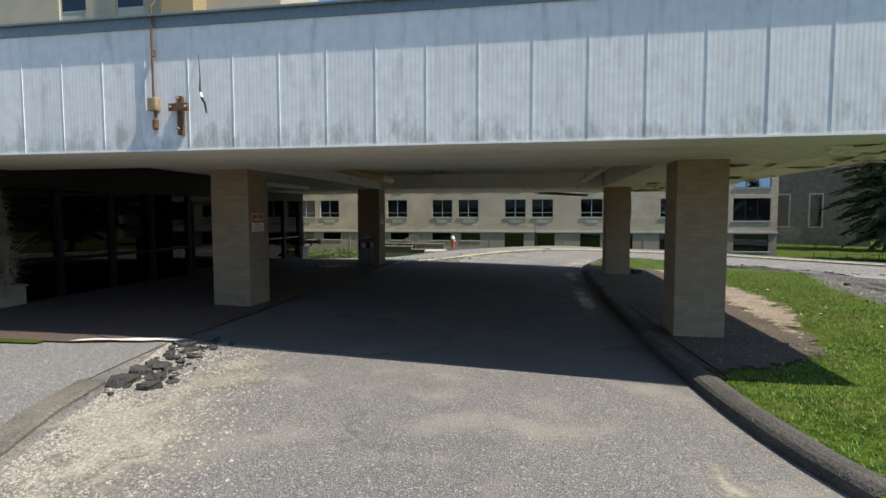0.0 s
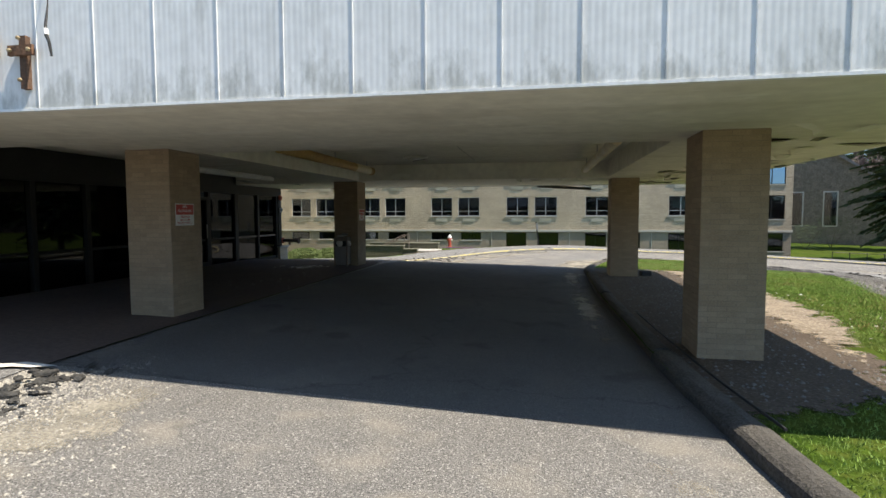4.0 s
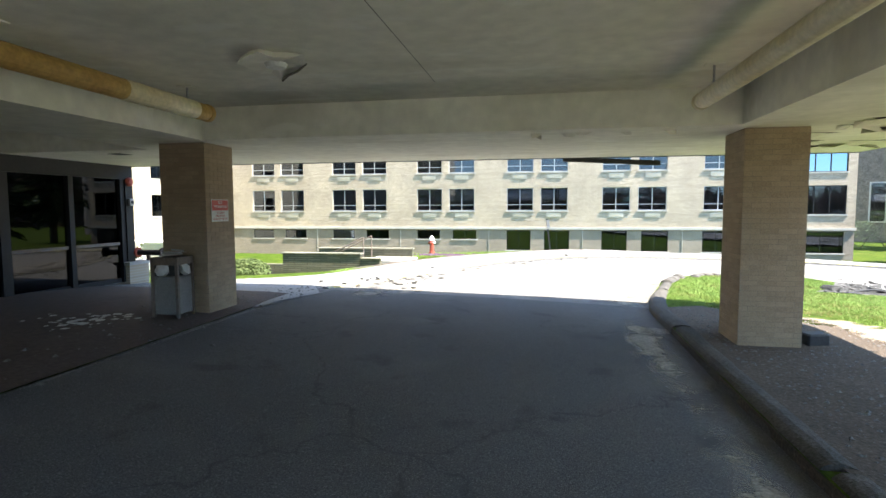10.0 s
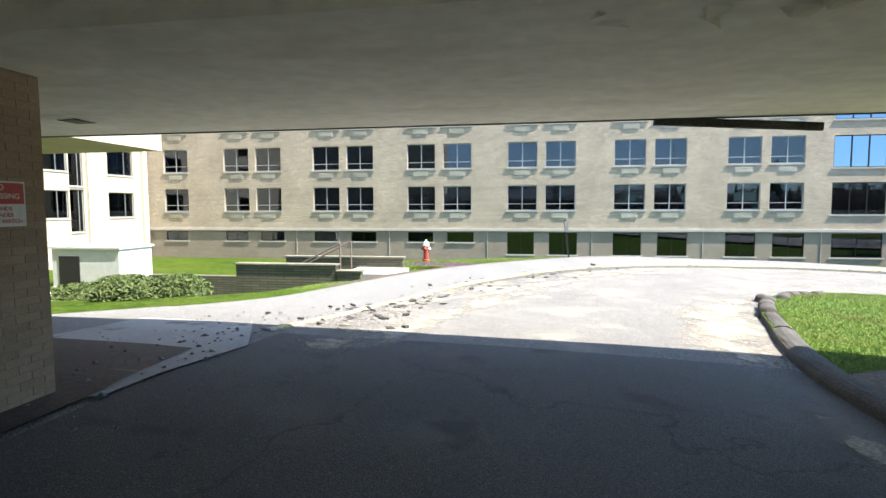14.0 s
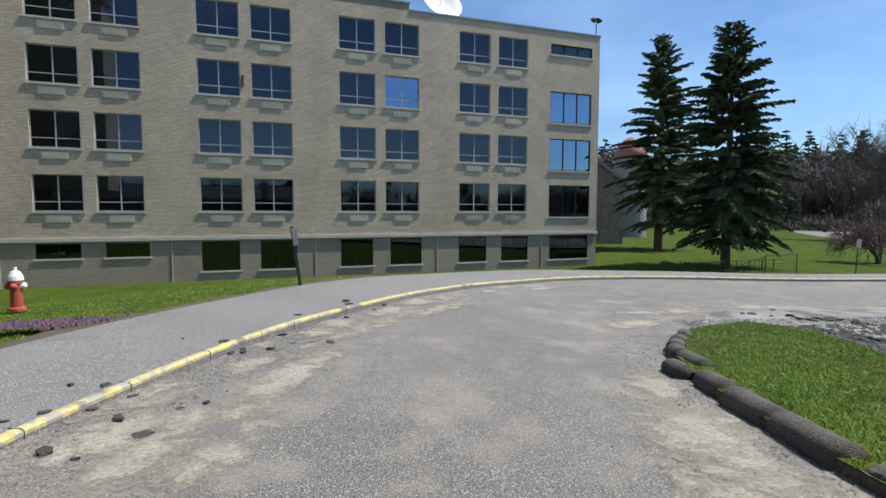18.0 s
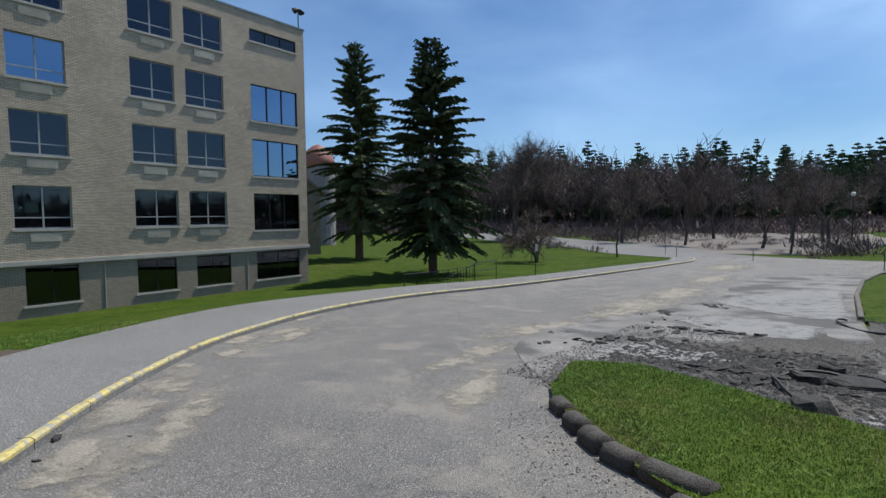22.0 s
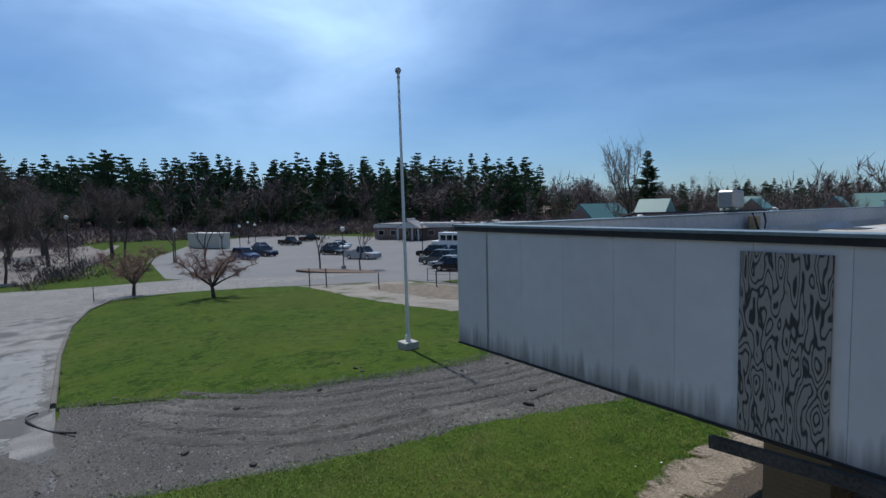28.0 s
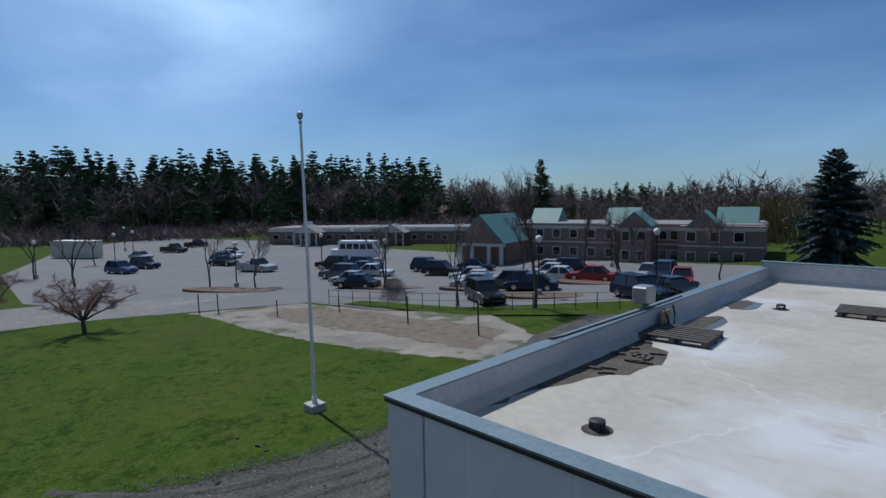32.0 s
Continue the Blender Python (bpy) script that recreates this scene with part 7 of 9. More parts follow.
def blades(name, count, place, height, material, label, seed, dz):
    rng = random.Random(seed)
    s = Shape()
    for _ in range(count):
        p = place(rng)
        if p is None:
            continue
        x, y = p
        z = gz(x, y) + dz
        h = height * rng.uniform(0.5, 1.3)
        a = rng.uniform(0, 6.28)
        w = 0.0025 + 0.004 * rng.random()
        k = rng.gauss(0, 1.1) * h
        s.v += [(x - w * math.cos(a), y - w * math.sin(a), z), (x + w * math.cos(a), y + w * math.sin(a), z), (x + k * math.sin(a), y + k * math.cos(a), z + h)]
        n = len(s.v)
        s.f.append((n - 3, n - 2, n - 1))
    return single(name, s, material, label, "grass", kind="stuff")


def lawn_place(x0, x1, y0, y1, ring, avoid=None):
    def pick(r):
        x, y = r.uniform(x0, x1), r.uniform(y0, y1)
        if not inside(ring, x, y) or (avoid and avoid(x, y)):
            return None
        return x, y
    return pick


DIRT = [(2.2, 8.0), (2.2, 21.0), (3.2, 21.4), (4.3, 20.4), (4.7, 18), (4.9, 14.5), (4.75, 11), (4.4, 9.2), (3.3, 8.1)]
def walk_edge(u):
    i = int(u)
    a, b = WALK_L[i], WALK_L[i + 1]
    return a[0] + (b[0] - a[0]) * (u - i), a[1] + (b[1] - a[1]) * (u - i)


M["straw"] = mat("dry straw blades", (0.30, 0.26, 0.12), 0.9, spec=0.05, two=(0.22, 0.18, 0.08), scale=2.0, fine=14, fine_amt=0.3)
for line, seed in ((EDGE_A, 61), (EDGE_F, 62)):
    blades("edge_blades", 9000, lambda r: along(line, r.random(), 0.2, r), 0.05, M["blade"], "uneven grass blades at the edge of the gravel track", seed, 0.04)
STRAW = [(r0.uniform(3.2, 11), r0.uniform(21.5, 30), r0.uniform(0.15, 0.6)) for r0 in [random.Random(8)] for _ in range(60)] + [(r0.uniform(5.2, 9), r0.uniform(9, 21.5), r0.uniform(0.2, 0.7)) for r0 in [random.Random(9)] for _ in range(40)]
blades("straw_blades", 30000, lambda r: (lambda c: (lambda x, y: (x, y) if inside(LAWN_A, x, y) else None)(r.gauss(c[0], c[2]), r.gauss(c[1], c[2])))(r.choice(STRAW)), 0.038, M["straw"], "dry straw-coloured blades in thin patches of the lawn", 63, 0.10)
blades("lawn_blades", 190000, lawn_place(2.6, 11.7, 21.4, 30.8, LAWN_A), 0.032, M["blade"], "short green grass blades of the lawn tip", 31, 0.10)
blades("lawn_blades", 50000, lawn_place(2.6, 8.0, 2.0, 9.5, LAWN_A, lambda x, y: inside(DIRT, x, y)), 0.032, M["blade"], "short green grass blades beside the drive", 32, 0.10)
blades("lawn_blades", 110000, lawn_place(5, 11.5, 9, 26.2, LAWN_A, lambda x, y: inside(DIRT, x, y) or y > 21.4), 0.032, M["blade"], "short green grass blades by the gravel track", 33, 0.10)
blades("verge_blades", 26000, lambda r: (lambda p, d: (p[0] - 0.62 * d, p[1] + 0.78 * d))(walk_edge(r.uniform(14, 48)), abs(r.gauss(0, 2.0)) + 0.05), 0.035, M["blade"], "green grass blades along the sidewalk", 34, -0.05)

# cable along the kerb and hose in the torn-up corner
single("black_cable", Shape().tube([(2.8, 7.4, -0.046), (2.68, 8.6, -0.041), (2.63, 9.4, -0.041), (2.55, 11.0, -0.036), (2.5, 12.4, -0.036)], 0.014, 6), M["black"], "thin black cable lying behind the kerb", "cable")
for loop, r in (([(10.6, 26.8), (9.66, 26.28), (8.92, 26.07), (8.05, 26.12), (7.51, 26.47), (7.44, 26.72)], 0.027), ([(10.35, 26.96), (10.32, 27.55), (10.02, 27.88), (9.42, 27.83), (8.7, 27.55), (8.34, 27.12)], 0.025), ([(19.2, 26.9), (18.6, 27.12), (17.18, 26.6), (16.08, 26.03)], 0.03)):
    single("black_hose", Shape().tube([(x, y, gz(x, y) + 0.06 + 0.05 * math.sin(k * 0.5)) for k, (x, y) in enumerate(curve(loop, 5))], r, 8), M["black"], "black hose lying in the torn-up corner", "hose")
single("bait_box", Shape().box(-0.14, -0.1, 0, 0.14, 0.1, 0.16, 0.02), M["black"], "small black box beside the brick column", "box", at=pose(3.7, 18.5, gz(3.7, 18.5) + 0.11, 0, 0, 12))

# brick planter with a dry bush
bp = thing("brick_planter", "low tan brick planter before the entrance", "planter", pose(-9.0, 8.5, 0.0))
part("body", Shape().box(0, 0, 0, 0.3, 1.0, 0.47), M["facade_small"], bp)
part("cap", Shape().box(-0.03, -0.03, 0.47, 0.33, 1.03, 0.5), M["concrete"], bp)


# ---------------------------------------------------------------- plants
def conifer(h, spread, seed, bare=0.13, gap=0.25):
    """A trunk, and drooping boughs set with many small needle sprays, ragged at the outline."""
    rng = random.Random(seed)
    trunk, crown = Shape(), Shape()
    trunk.tube([(0, 0, -0.3), (0.02 * h * 0.1, 0, h * 0.4), (0, 0, h * 0.97)], [h * 0.020, h * 0.014, h * 0.002], 9)
    z = h * bare
    while z < h * 0.99:
        u = (z - h * bare) / (h * (1 - bare))
        reach = spread * rng.uniform(0.85, 1.08) * (1 - u) ** 0.66 * (0.55 + 0.45 * min(1, u / 0.12)) + 0.12
        for b in range(rng.randint(5, 7)):
            if rng.random() < gap * (1 - u):
                continue
            a = rng.uniform(0, 6.283)
            ln = reach * rng.uniform(0.55, 1.12)
            lift = (0.10 + 0.5 * u) * ln
            droop = (0.42 - 0.3 * u) * ln
            ca, sa = math.cos(a), math.sin(a)
            pts = []
            for k in range(6):
                t = k / 5
                pts.append((ca * ln * t, sa * ln * t, z + lift * t - droop * t * t))
            trunk.tube(pts[:5], [0.012 * ln + 0.012, 0.011 * ln, 0.009 * ln, 0.007 * ln, 0.004], 3, False)
            n = max(5, int(ln * 9.5))
            for k in range(n):
                t = 0.18 + 0.82 * (k + rng.random()) / n
                i = min(4, int(t * 5))
                p = Vector(pts[i]).lerp(Vector(pts[i + 1]), t * 5 - i)
                for side in (-1, 1):
                    q = a + side * rng.uniform(0.4, 1.25)
                    r = (0.20 + 0.30 * (1 - t) + 0.10 * rng.random()) * (0.5 + 0.5 * min(1.0, ln / 2.0)) * 1.2
                    tip = p + Vector((math.cos(q) * r, math.sin(q) * r, -r * rng.uniform(0.1, 0.65)))
                    w = Vector((-math.sin(q), math.cos(q), 0)) * r * 0.26
                    mid = p.lerp(tip, 0.5) + Vector((0, 0, 0.05 * r))
                    up = Vector((0, 0, r * 0.22))
                    crown.add([p, mid + w, tip, mid - w], [(0, 1, 2), (0, 2, 3)])
                    crown.add([p, mid + up, tip, mid - up], [(0, 1, 2), (0, 2, 3)])
        z += h * 0.0165 * rng.uniform(0.7, 1.3)
    return trunk, crown


def put_conifer(x, y, h, spread, seed, material, label, **more):
    trunk, crown = conifer(h, spread, seed, **more)
    t = thing("spruce_tree", label, "tree", pose(x, y, gz(x, y)))
    part("trunk", trunk.mesh("trunk", M["bark"]), None, t)
    part("crown", crown.mesh("crown", material), None, t)


put_conifer(35.5, 62.6, 19.6, 5.4, 5, M["needle"], "tall dark green spruce on the lawn beyond the block", gap=0.04)
put_conifer(27.7, 48.2, 15.0, 4.7, 9, M["needle"], "tall dark spruce with a broken top on the lawn", gap=0.08, bare=0.11)


def grow(s, p, d, length, r, depth, rng, spread=0.55, split=3, up=0.15, thin=3):
    """Limbs that fork and thin out to twigs."""
    mid = p + d * length * 0.5 + Vector((rng.gauss(0, 0.05), rng.gauss(0, 0.05), rng.gauss(0, 0.03))) * length
    end = p + d * length + Vector((rng.gauss(0, 0.07), rng.gauss(0, 0.07), 0)) * length
    s.tube([p, mid, end], [r, r * 0.82, r * 0.62], 6 if depth > 2 else thin, False)
    if depth == 0:
        return
    for k in range(split + (rng.random() < 0.4)):
        a = rng.uniform(0, 6.283)
        tilt = spread * rng.uniform(0.5, 1.3)
        side = d.orthogonal().normalized()
        side.rotate(Matrix.Rotation(a, 3, d))
        nd = (d * math.cos(tilt) + side * math.sin(tilt) + Vector((0, 0, up))).normalized()
        start = p.lerp(end, rng.uniform(0.45, 1.0)) if k else end
        grow(s, start, nd, length * rng.uniform(0.6, 0.82), r * 0.58, depth - 1, rng, spread, split, up, thin)


def bare_tree(x, y, h, seed, label, depth=5, spread=0.55, trunk=0.28, r=0.018, split=2, up=0.12, twigs=None, stems=1, lean=0.0, haze=3600):
    rng = random.Random(seed)
    t = thing("bare_tree", label, "tree", pose(x, y, gz(x, y)))
    wood = Shape()
    for k in range(stems):
        a = 6.283 * k / stems + rng.random()
        d = Vector((math.cos(a) * 0.45 * (stems > 1) + lean, math.sin(a) * 0.45 * (stems > 1), 1)).normalized()
        grow(wood, Vector((0, 0, -0.2)), d, h * trunk, h * r, depth, rng, spread, split, up)
    hi = max(v[2] for v in wood.v)
    k = h / hi
    wood.v = [(a * k, b * k, c * k) for a, b, c in wood.v]
    part("trunk", wood.mesh("trunk", M["bark"]), None, t)
    fine = Shape()
    ends = [v for v in wood.v if v[2] > h * 0.22][::4]
    rng.shuffle(ends)
    for v in ends[:haze]:
        p = Vector(v)
        for _ in range(3):
            q = p + Vector((rng.gauss(0, 0.055), rng.gauss(0, 0.055), rng.gauss(0.02, 0.05))) * h
            w = Vector((rng.gauss(0, 1), rng.gauss(0, 1), 0)).normalized() * (0.006 + h * 0.0007)
            fine.add([p - w, p + w, q], [(0, 1, 2)])
    part("bare_crown", fine.mesh("bare_crown", twigs or M["twig"]), None, t)
    return t


bare_tree(42.2, 48.1, 4.9, 3, "small spreading bare tree on the lawn", 5, 0.75, 0.22, 0.022, 3, 0.02, stems=2)


def crab_apple(x, y, h, wide, seed, label):
    """A low tree with a short trunk, limbs that spread into an umbrella, and a haze of budding twigs."""
    rng = random.Random(seed)
    t = thing("crab_apple_tree", label, "tree", pose(x, y, gz(x, y)))
    wood, fine = Shape(), Shape()
    fork = Vector((rng.uniform(-0.1, 0.1), rng.uniform(-0.1, 0.1), h * 0.2))
    wood.tube([(0, 0, -0.2), tuple(fork * 0.5 + Vector((0.04, 0, 0))), tuple(fork)], [0.17, 0.13, 0.12], 8)
    for b in range(8):
        a = 6.283 * b / 8 + rng.uniform(-0.3, 0.3)
        r = wide * rng.uniform(0.45, 1.0)
        top = h * (0.98 - 0.38 * (r / wide) ** 2) * rng.uniform(0.85, 1.0)
        mid = fork + Vector((math.cos(a) * r * 0.5, math.sin(a) * r * 0.5, (top - fork.z) * 0.5))
        end = Vector((math.cos(a + 0.2) * r, math.sin(a + 0.2) * r, top))
        limb = [fork, fork.lerp(mid, 0.5) + Vector((0, 0, 0.05)), mid, mid.lerp(end, 0.5) + Vector((0, 0, 0.14)), end]
        wood.tube(limb, [0.075, 0.06, 0.045, 0.03, 0.012], 6, False)
        for k in range(13):
            u = rng.uniform(0.9, 4.0)
            p = Vector(limb[int(u)]).lerp(Vector(limb[min(4, int(u) + 1)]), u - int(u))
            q = p + Vector((rng.gauss(0, 0.5), rng.gauss(0, 0.5), rng.uniform(-0.15, 0.6)))
            wood.tube([p, p.lerp(q, 0.5) + Vector((0, 0, 0.06)), q], [0.022, 0.015, 0.007], 4, False)
            for n in range(85):
                c = p.lerp(q, rng.uniform(0.15, 1.05)) + Vector((rng.gauss(0, 0.08), rng.gauss(0, 0.08), rng.gauss(0, 0.08)))
                e = c + Vector((rng.gauss(0, 0.2), rng.gauss(0, 0.2), rng.gauss(0.05, 0.16)))
                w = Vector((rng.gauss(0, 1), rng.gauss(0, 1), rng.gauss(0, 1))).normalized() * 0.009
                fine.add([c - w, c + w, e], [(0, 1, 2)])
    part("trunk", wood.mesh("trunk", M["bark"]), None, t)
    part("budding_crown", fine.mesh("budding_crown", M["blossom"]), None, t)


crab_apple(49.6, 21.9, 4.3, 3.3, 4, "low spreading crab apple with reddish buds")
crab_apple(41.3, 17.6, 4.1, 3.3, 6, "low spreading crab apple with reddish buds")
bare_tree(55.9, 45.7, 6.2, 7, "slim young bare tree by the cross road", 5, 0.5, 0.3, 0.013, 2, 0.25)
bare_tree(100, 82, 22, 8, "broad old bare tree beyond the cross road", 6, 0.72, 0.24, 0.018, 3, 0.03, M["far_twig"])
bare_tree(75, 31.8, 9, 12, "bare tree on the verge beyond the cross road", 5, 0.5, 0.3, 0.015, 3, 0.2)
bare_tree(92, 47, 12, 13, "bare tree beyond the old lot", 5, 0.55, 0.28, 0.015, 3, 0.15)
bare_tree(118, 62, 16, 14, "bare tree beyond the old lot", 5, 0.55, 0.28, 0.015, 3, 0.12, M["far_twig"])
bare_tree(128, 30, 17, 15, "broad bare tree beyond the old lot", 5, 0.6, 0.28, 0.016, 3, 0.1, M["far_twig"])
bare_tree(82, 20, 10, 16, "bare tree beside the parking lot", 5, 0.45, 0.3, 0.014, 3, 0.25)
for k, (x, y, h, wide) in enumerate(((57.3, 3.2, 6.6, 0.6), (53.2, 0.3, 6.8, 0.55), (27.3, -2.2, 6.6, 0.3), (21.8, -3.7, 9.3, 0.3), (19.9, -11.8, 7.0, 0.35), (40, -5.8, 6.4, 0.45), (34, -19, 7, 0.4), (86, 13.6, 8.5, 0.55), (99, 4, 8, 0.5), (30, -24, 8, 0.4), (72, 12, 8, 0.55), (24, -24, 6.5, 0.5), (15.5, -20, 5.5, 0.5))):
    bare_tree(x, y, h, 40 + k, "slim bare street tree in the parking lot", 5, wide, 0.26, 0.011, 2, 0.22, haze=1100)
for k, (x, y, h) in enumerate(((106, 20, 14), (97, 28.5, 11), (110, 34, 13), (95, 58, 14), (122, 48, 15), (88, 36, 9))):
    bare_tree(x, y, h, 140 + k, "broad bare tree in the brush beyond the cross road", 5, 0.6, 0.25, 0.017, 3, 0.1, M["far_twig"])
put_conifer(9.8, -29.3, 10.2, 3.9, 17, M["blue_needle"], "broad blue-green spruce behind the canopy", bare=0.03, gap=0.05)
put_conifer(60, -60, 16, 3.6, 18, M["needle"], "dark spruce among the far buildings", gap=0.2)


def bush(name, x, y, r, h, count, material, label, category, seed, leafy=True, z=None):
    rng = random.Random(seed)
    s = Shape()
    for _ in range(count):
        a, u = rng.uniform(0, 6.283), rng.random() ** 0.45
        zz = rng.random()
        rr = r * u * math.sqrt(max(0.05, 1 - (zz * 0.92) ** 2)) * rng.uniform(0.85, 1.12)
        p = Vector((rr * math.cos(a), rr * math.sin(a), h * zz))
        if leafy:
            d = Vector((rng.gauss(0, 1), rng.gauss(0, 1), rng.gauss(0.3, 0.7))).normalized() * rng.uniform(0.03, 0.07)
            w = d.orthogonal().normalized() * d.length * 0.28
            s.add([p - d, p + w, p + d, p - w], [(0, 1, 2, 3)])
        else:
            d = Vector((rng.gauss(0, 0.8), rng.gauss(0, 0.8), rng.gauss(0.4, 0.8))) * 0.16
            w = d.orthogonal().normalized() * 0.006
            s.add([p - d, p + w, p + d * 1.2 + Vector((0, 0, 0.03)), p - w], [(0, 1, 2, 3)])
    t = thing(name, label, category, pose(x, y, gz(x, y) if z is None else z))
    part("foliage" if leafy else "twig_tangle", s.mesh("foliage", material), None, t)
    st = Shape()
    for k in range(7):
        a = rng.uniform(0, 6.28)
        st.tube([(0.05 * math.cos(a), 0.05 * math.sin(a), -0.05), (r * 0.35 * math.cos(a), r * 0.35 * math.sin(a), h * 0.4), (r * 0.6 * math.cos(a), r * 0.6 * math.sin(a), h * 0.75)], [0.018, 0.012, 0.006], 5)
    part("stem_cluster", st, M["bark"], t)


bush("dry_bush", -8.85, 8.95, 0.38, 1.75, 1800, M["bush_dry"], "tangled dry bare bush in the brick planter", "bush", 51, False, 0.45)
for k, (x, y, r, h) in enumerate(((-8.7, 26.4, 0.7, 0.45), (-9.9, 26.2, 0.9, 0.5), (-11.4, 26.6, 1.0, 0.55), (-10.4, 27.6, 0.9, 0.5), (-12.8, 27.4, 1.1, 0.6), (-9.3, 25.3, 0.6, 0.4))):
    bush("juniper", x, y, r, h, 5000, M["leaf"], "low spreading green juniper beside the sidewalk", "bush", 60 + k)
bush("flowering_bush", -12.6, 25.2, 1.2, 1.9, 3000, M["paper"], "pale flowering bush past the end of the glazing", "bush", 66)
bush("hedge", 30.5, 66, 2.6, 3.2, 3000, M["needle"], "dark clipped evergreen by the stone hall", "bush", 71)
bush("hedge", 26.6, 62.5, 1.8, 2.4, 2200, M["needle"], "dark clipped evergreen by the block's corner", "bush", 73)
bush("round_shrub", 34.2, -2.0, 1.2, 1.6, 1800, M["twig"], "round brown leafless shrub on the grass strip", "bush", 72, False)


# far woods: pines and bare crowns in depth, beyond the lots and lawns
def quads_mesh(name, quads, material):
    """One mesh of loose four-cornered faces, from an array of corners."""
    n = len(quads)
    me = bpy.data.meshes.new(name)
    me.vertices.add(n * 4)
    me.vertices.foreach_set("co", np.ascontiguousarray(quads, dtype=np.float32).ravel())
    me.loops.add(n * 4)
    me.loops.foreach_set("vertex_index", np.arange(n * 4, dtype=np.int32))
    me.polygons.add(n)
    me.polygons.foreach_set("loop_start", np.arange(0, n * 4, 4, dtype=np.int32))
    me.materials.append(material)
    me.update(calc_edges=True)
    return me


def stalk(a, b, w0, w1):
    """A flat tapering length of wood between two points, crossed by a second one."""
    a, b = np.array(a), np.array(b)
    out = []
    for side in (np.array((1.0, 0, 0)), np.array((0, 1.0, 0))):
        out.append([a - side * w0, a + side * w0, b + side * w1, b - side * w1])
    return out


def pine_kind(seed):
    """A white pine of unit height: bare lower trunk, uneven level tiers of feathery tufts."""
    r = np.random.RandomState(seed)
    q, wood = [], stalk((0, 0, 0), (0, 0, 0.97), 0.011, 0.002)
    start, wide = r.uniform(0.10, 0.30), r.uniform(0.17, 0.23)
    z = start
    while z < 0.985:
        u = (z - start) / (1 - start)
        reach = wide * (1 - u) ** 0.9 * min(1.0, 0.5 + u * 2.5) * r.uniform(0.6, 1.25) + 0.006
        for b in range(r.randint(3, 6)):
            a = r.uniform(0, 6.283)
            ln = reach * r.uniform(0.45, 1.15)
            tip = np.array((math.cos(a) * ln, math.sin(a) * ln, z + ln * r.uniform(-0.1, 0.4)))
            root = np.array((0, 0, z))
            for k in range(5):
                p = root + (tip - root) * (0.3 + 0.7 * (k + r.uniform(0.2, 1)) / 4)
                d = np.array((math.cos(a) + r.normal(0, 0.7), math.sin(a) + r.normal(0, 0.7), r.normal(0.1, 0.3)))
                d *= r.uniform(0.03, 0.058) * (1.1 - 0.65 * u) / np.linalg.norm(d)
                e = np.array((r.normal(0, 0.4), r.normal(0, 0.4), 1.0)) * r.uniform(0.011, 0.025) * (1.1 - 0.5 * u)
                q.append([p - d, p - e * 0.8, p + d, p + e])
        z += r.uniform(0.028, 0.055)
    return np.array(q), np.array(wood)


def leafless_kind(seed):
    """A leafless forest tree of unit height: limbs that rise and fan out, set with fine twigs."""
    r = np.random.RandomState(seed)
    wood, twigs = stalk((0, 0, 0), (0.01, 0, 0.55), 0.008, 0.004), []
    for b in range(11):
        a, z = r.uniform(0, 6.283), r.uniform(0.2, 0.55)
        ln, rise = r.uniform(0.12, 0.27), r.uniform(0.16, 0.44)
        e = np.array((math.cos(a) * ln, math.sin(a) * ln, min(0.98, z + rise)))
        wood += stalk((0, 0, z), e, 0.003, 0.001)
        for k in range(18):
            p = np.array((0, 0, z)) + (e - np.array((0, 0, z))) * r.uniform(0.3, 1.0)
            t = p + np.array((r.normal(0, 0.06), r.normal(0, 0.06), abs(r.normal(0.05, 0.05))))
            w = np.array((r.normal(0, 1), r.normal(0, 1), 0)) * 0.0033
            twigs.append([p - w, p + w, t + w * 0.3, t - w * 0.3])
    return np.array(twigs), np.array(wood)


def shrub_kind(seed):
    """A low thicket of rising twigs of unit height."""
    r = np.random.RandomState(seed)
    q = []
    for k in range(110):
        p = np.array((r.normal(0, 0.45), r.normal(0, 0.45), r.uniform(-0.1, 0.45)))
        t = p + np.array((r.normal(0, 0.2), r.normal(0, 0.2), r.uniform(0.15, 0.55)))
        w = np.array((r.normal(0, 1), r.normal(0, 1), 0)) * 0.018
        q.append([p - w, p + w, t + w * 0.2, t - w * 0.2])
    return np.array(q), None


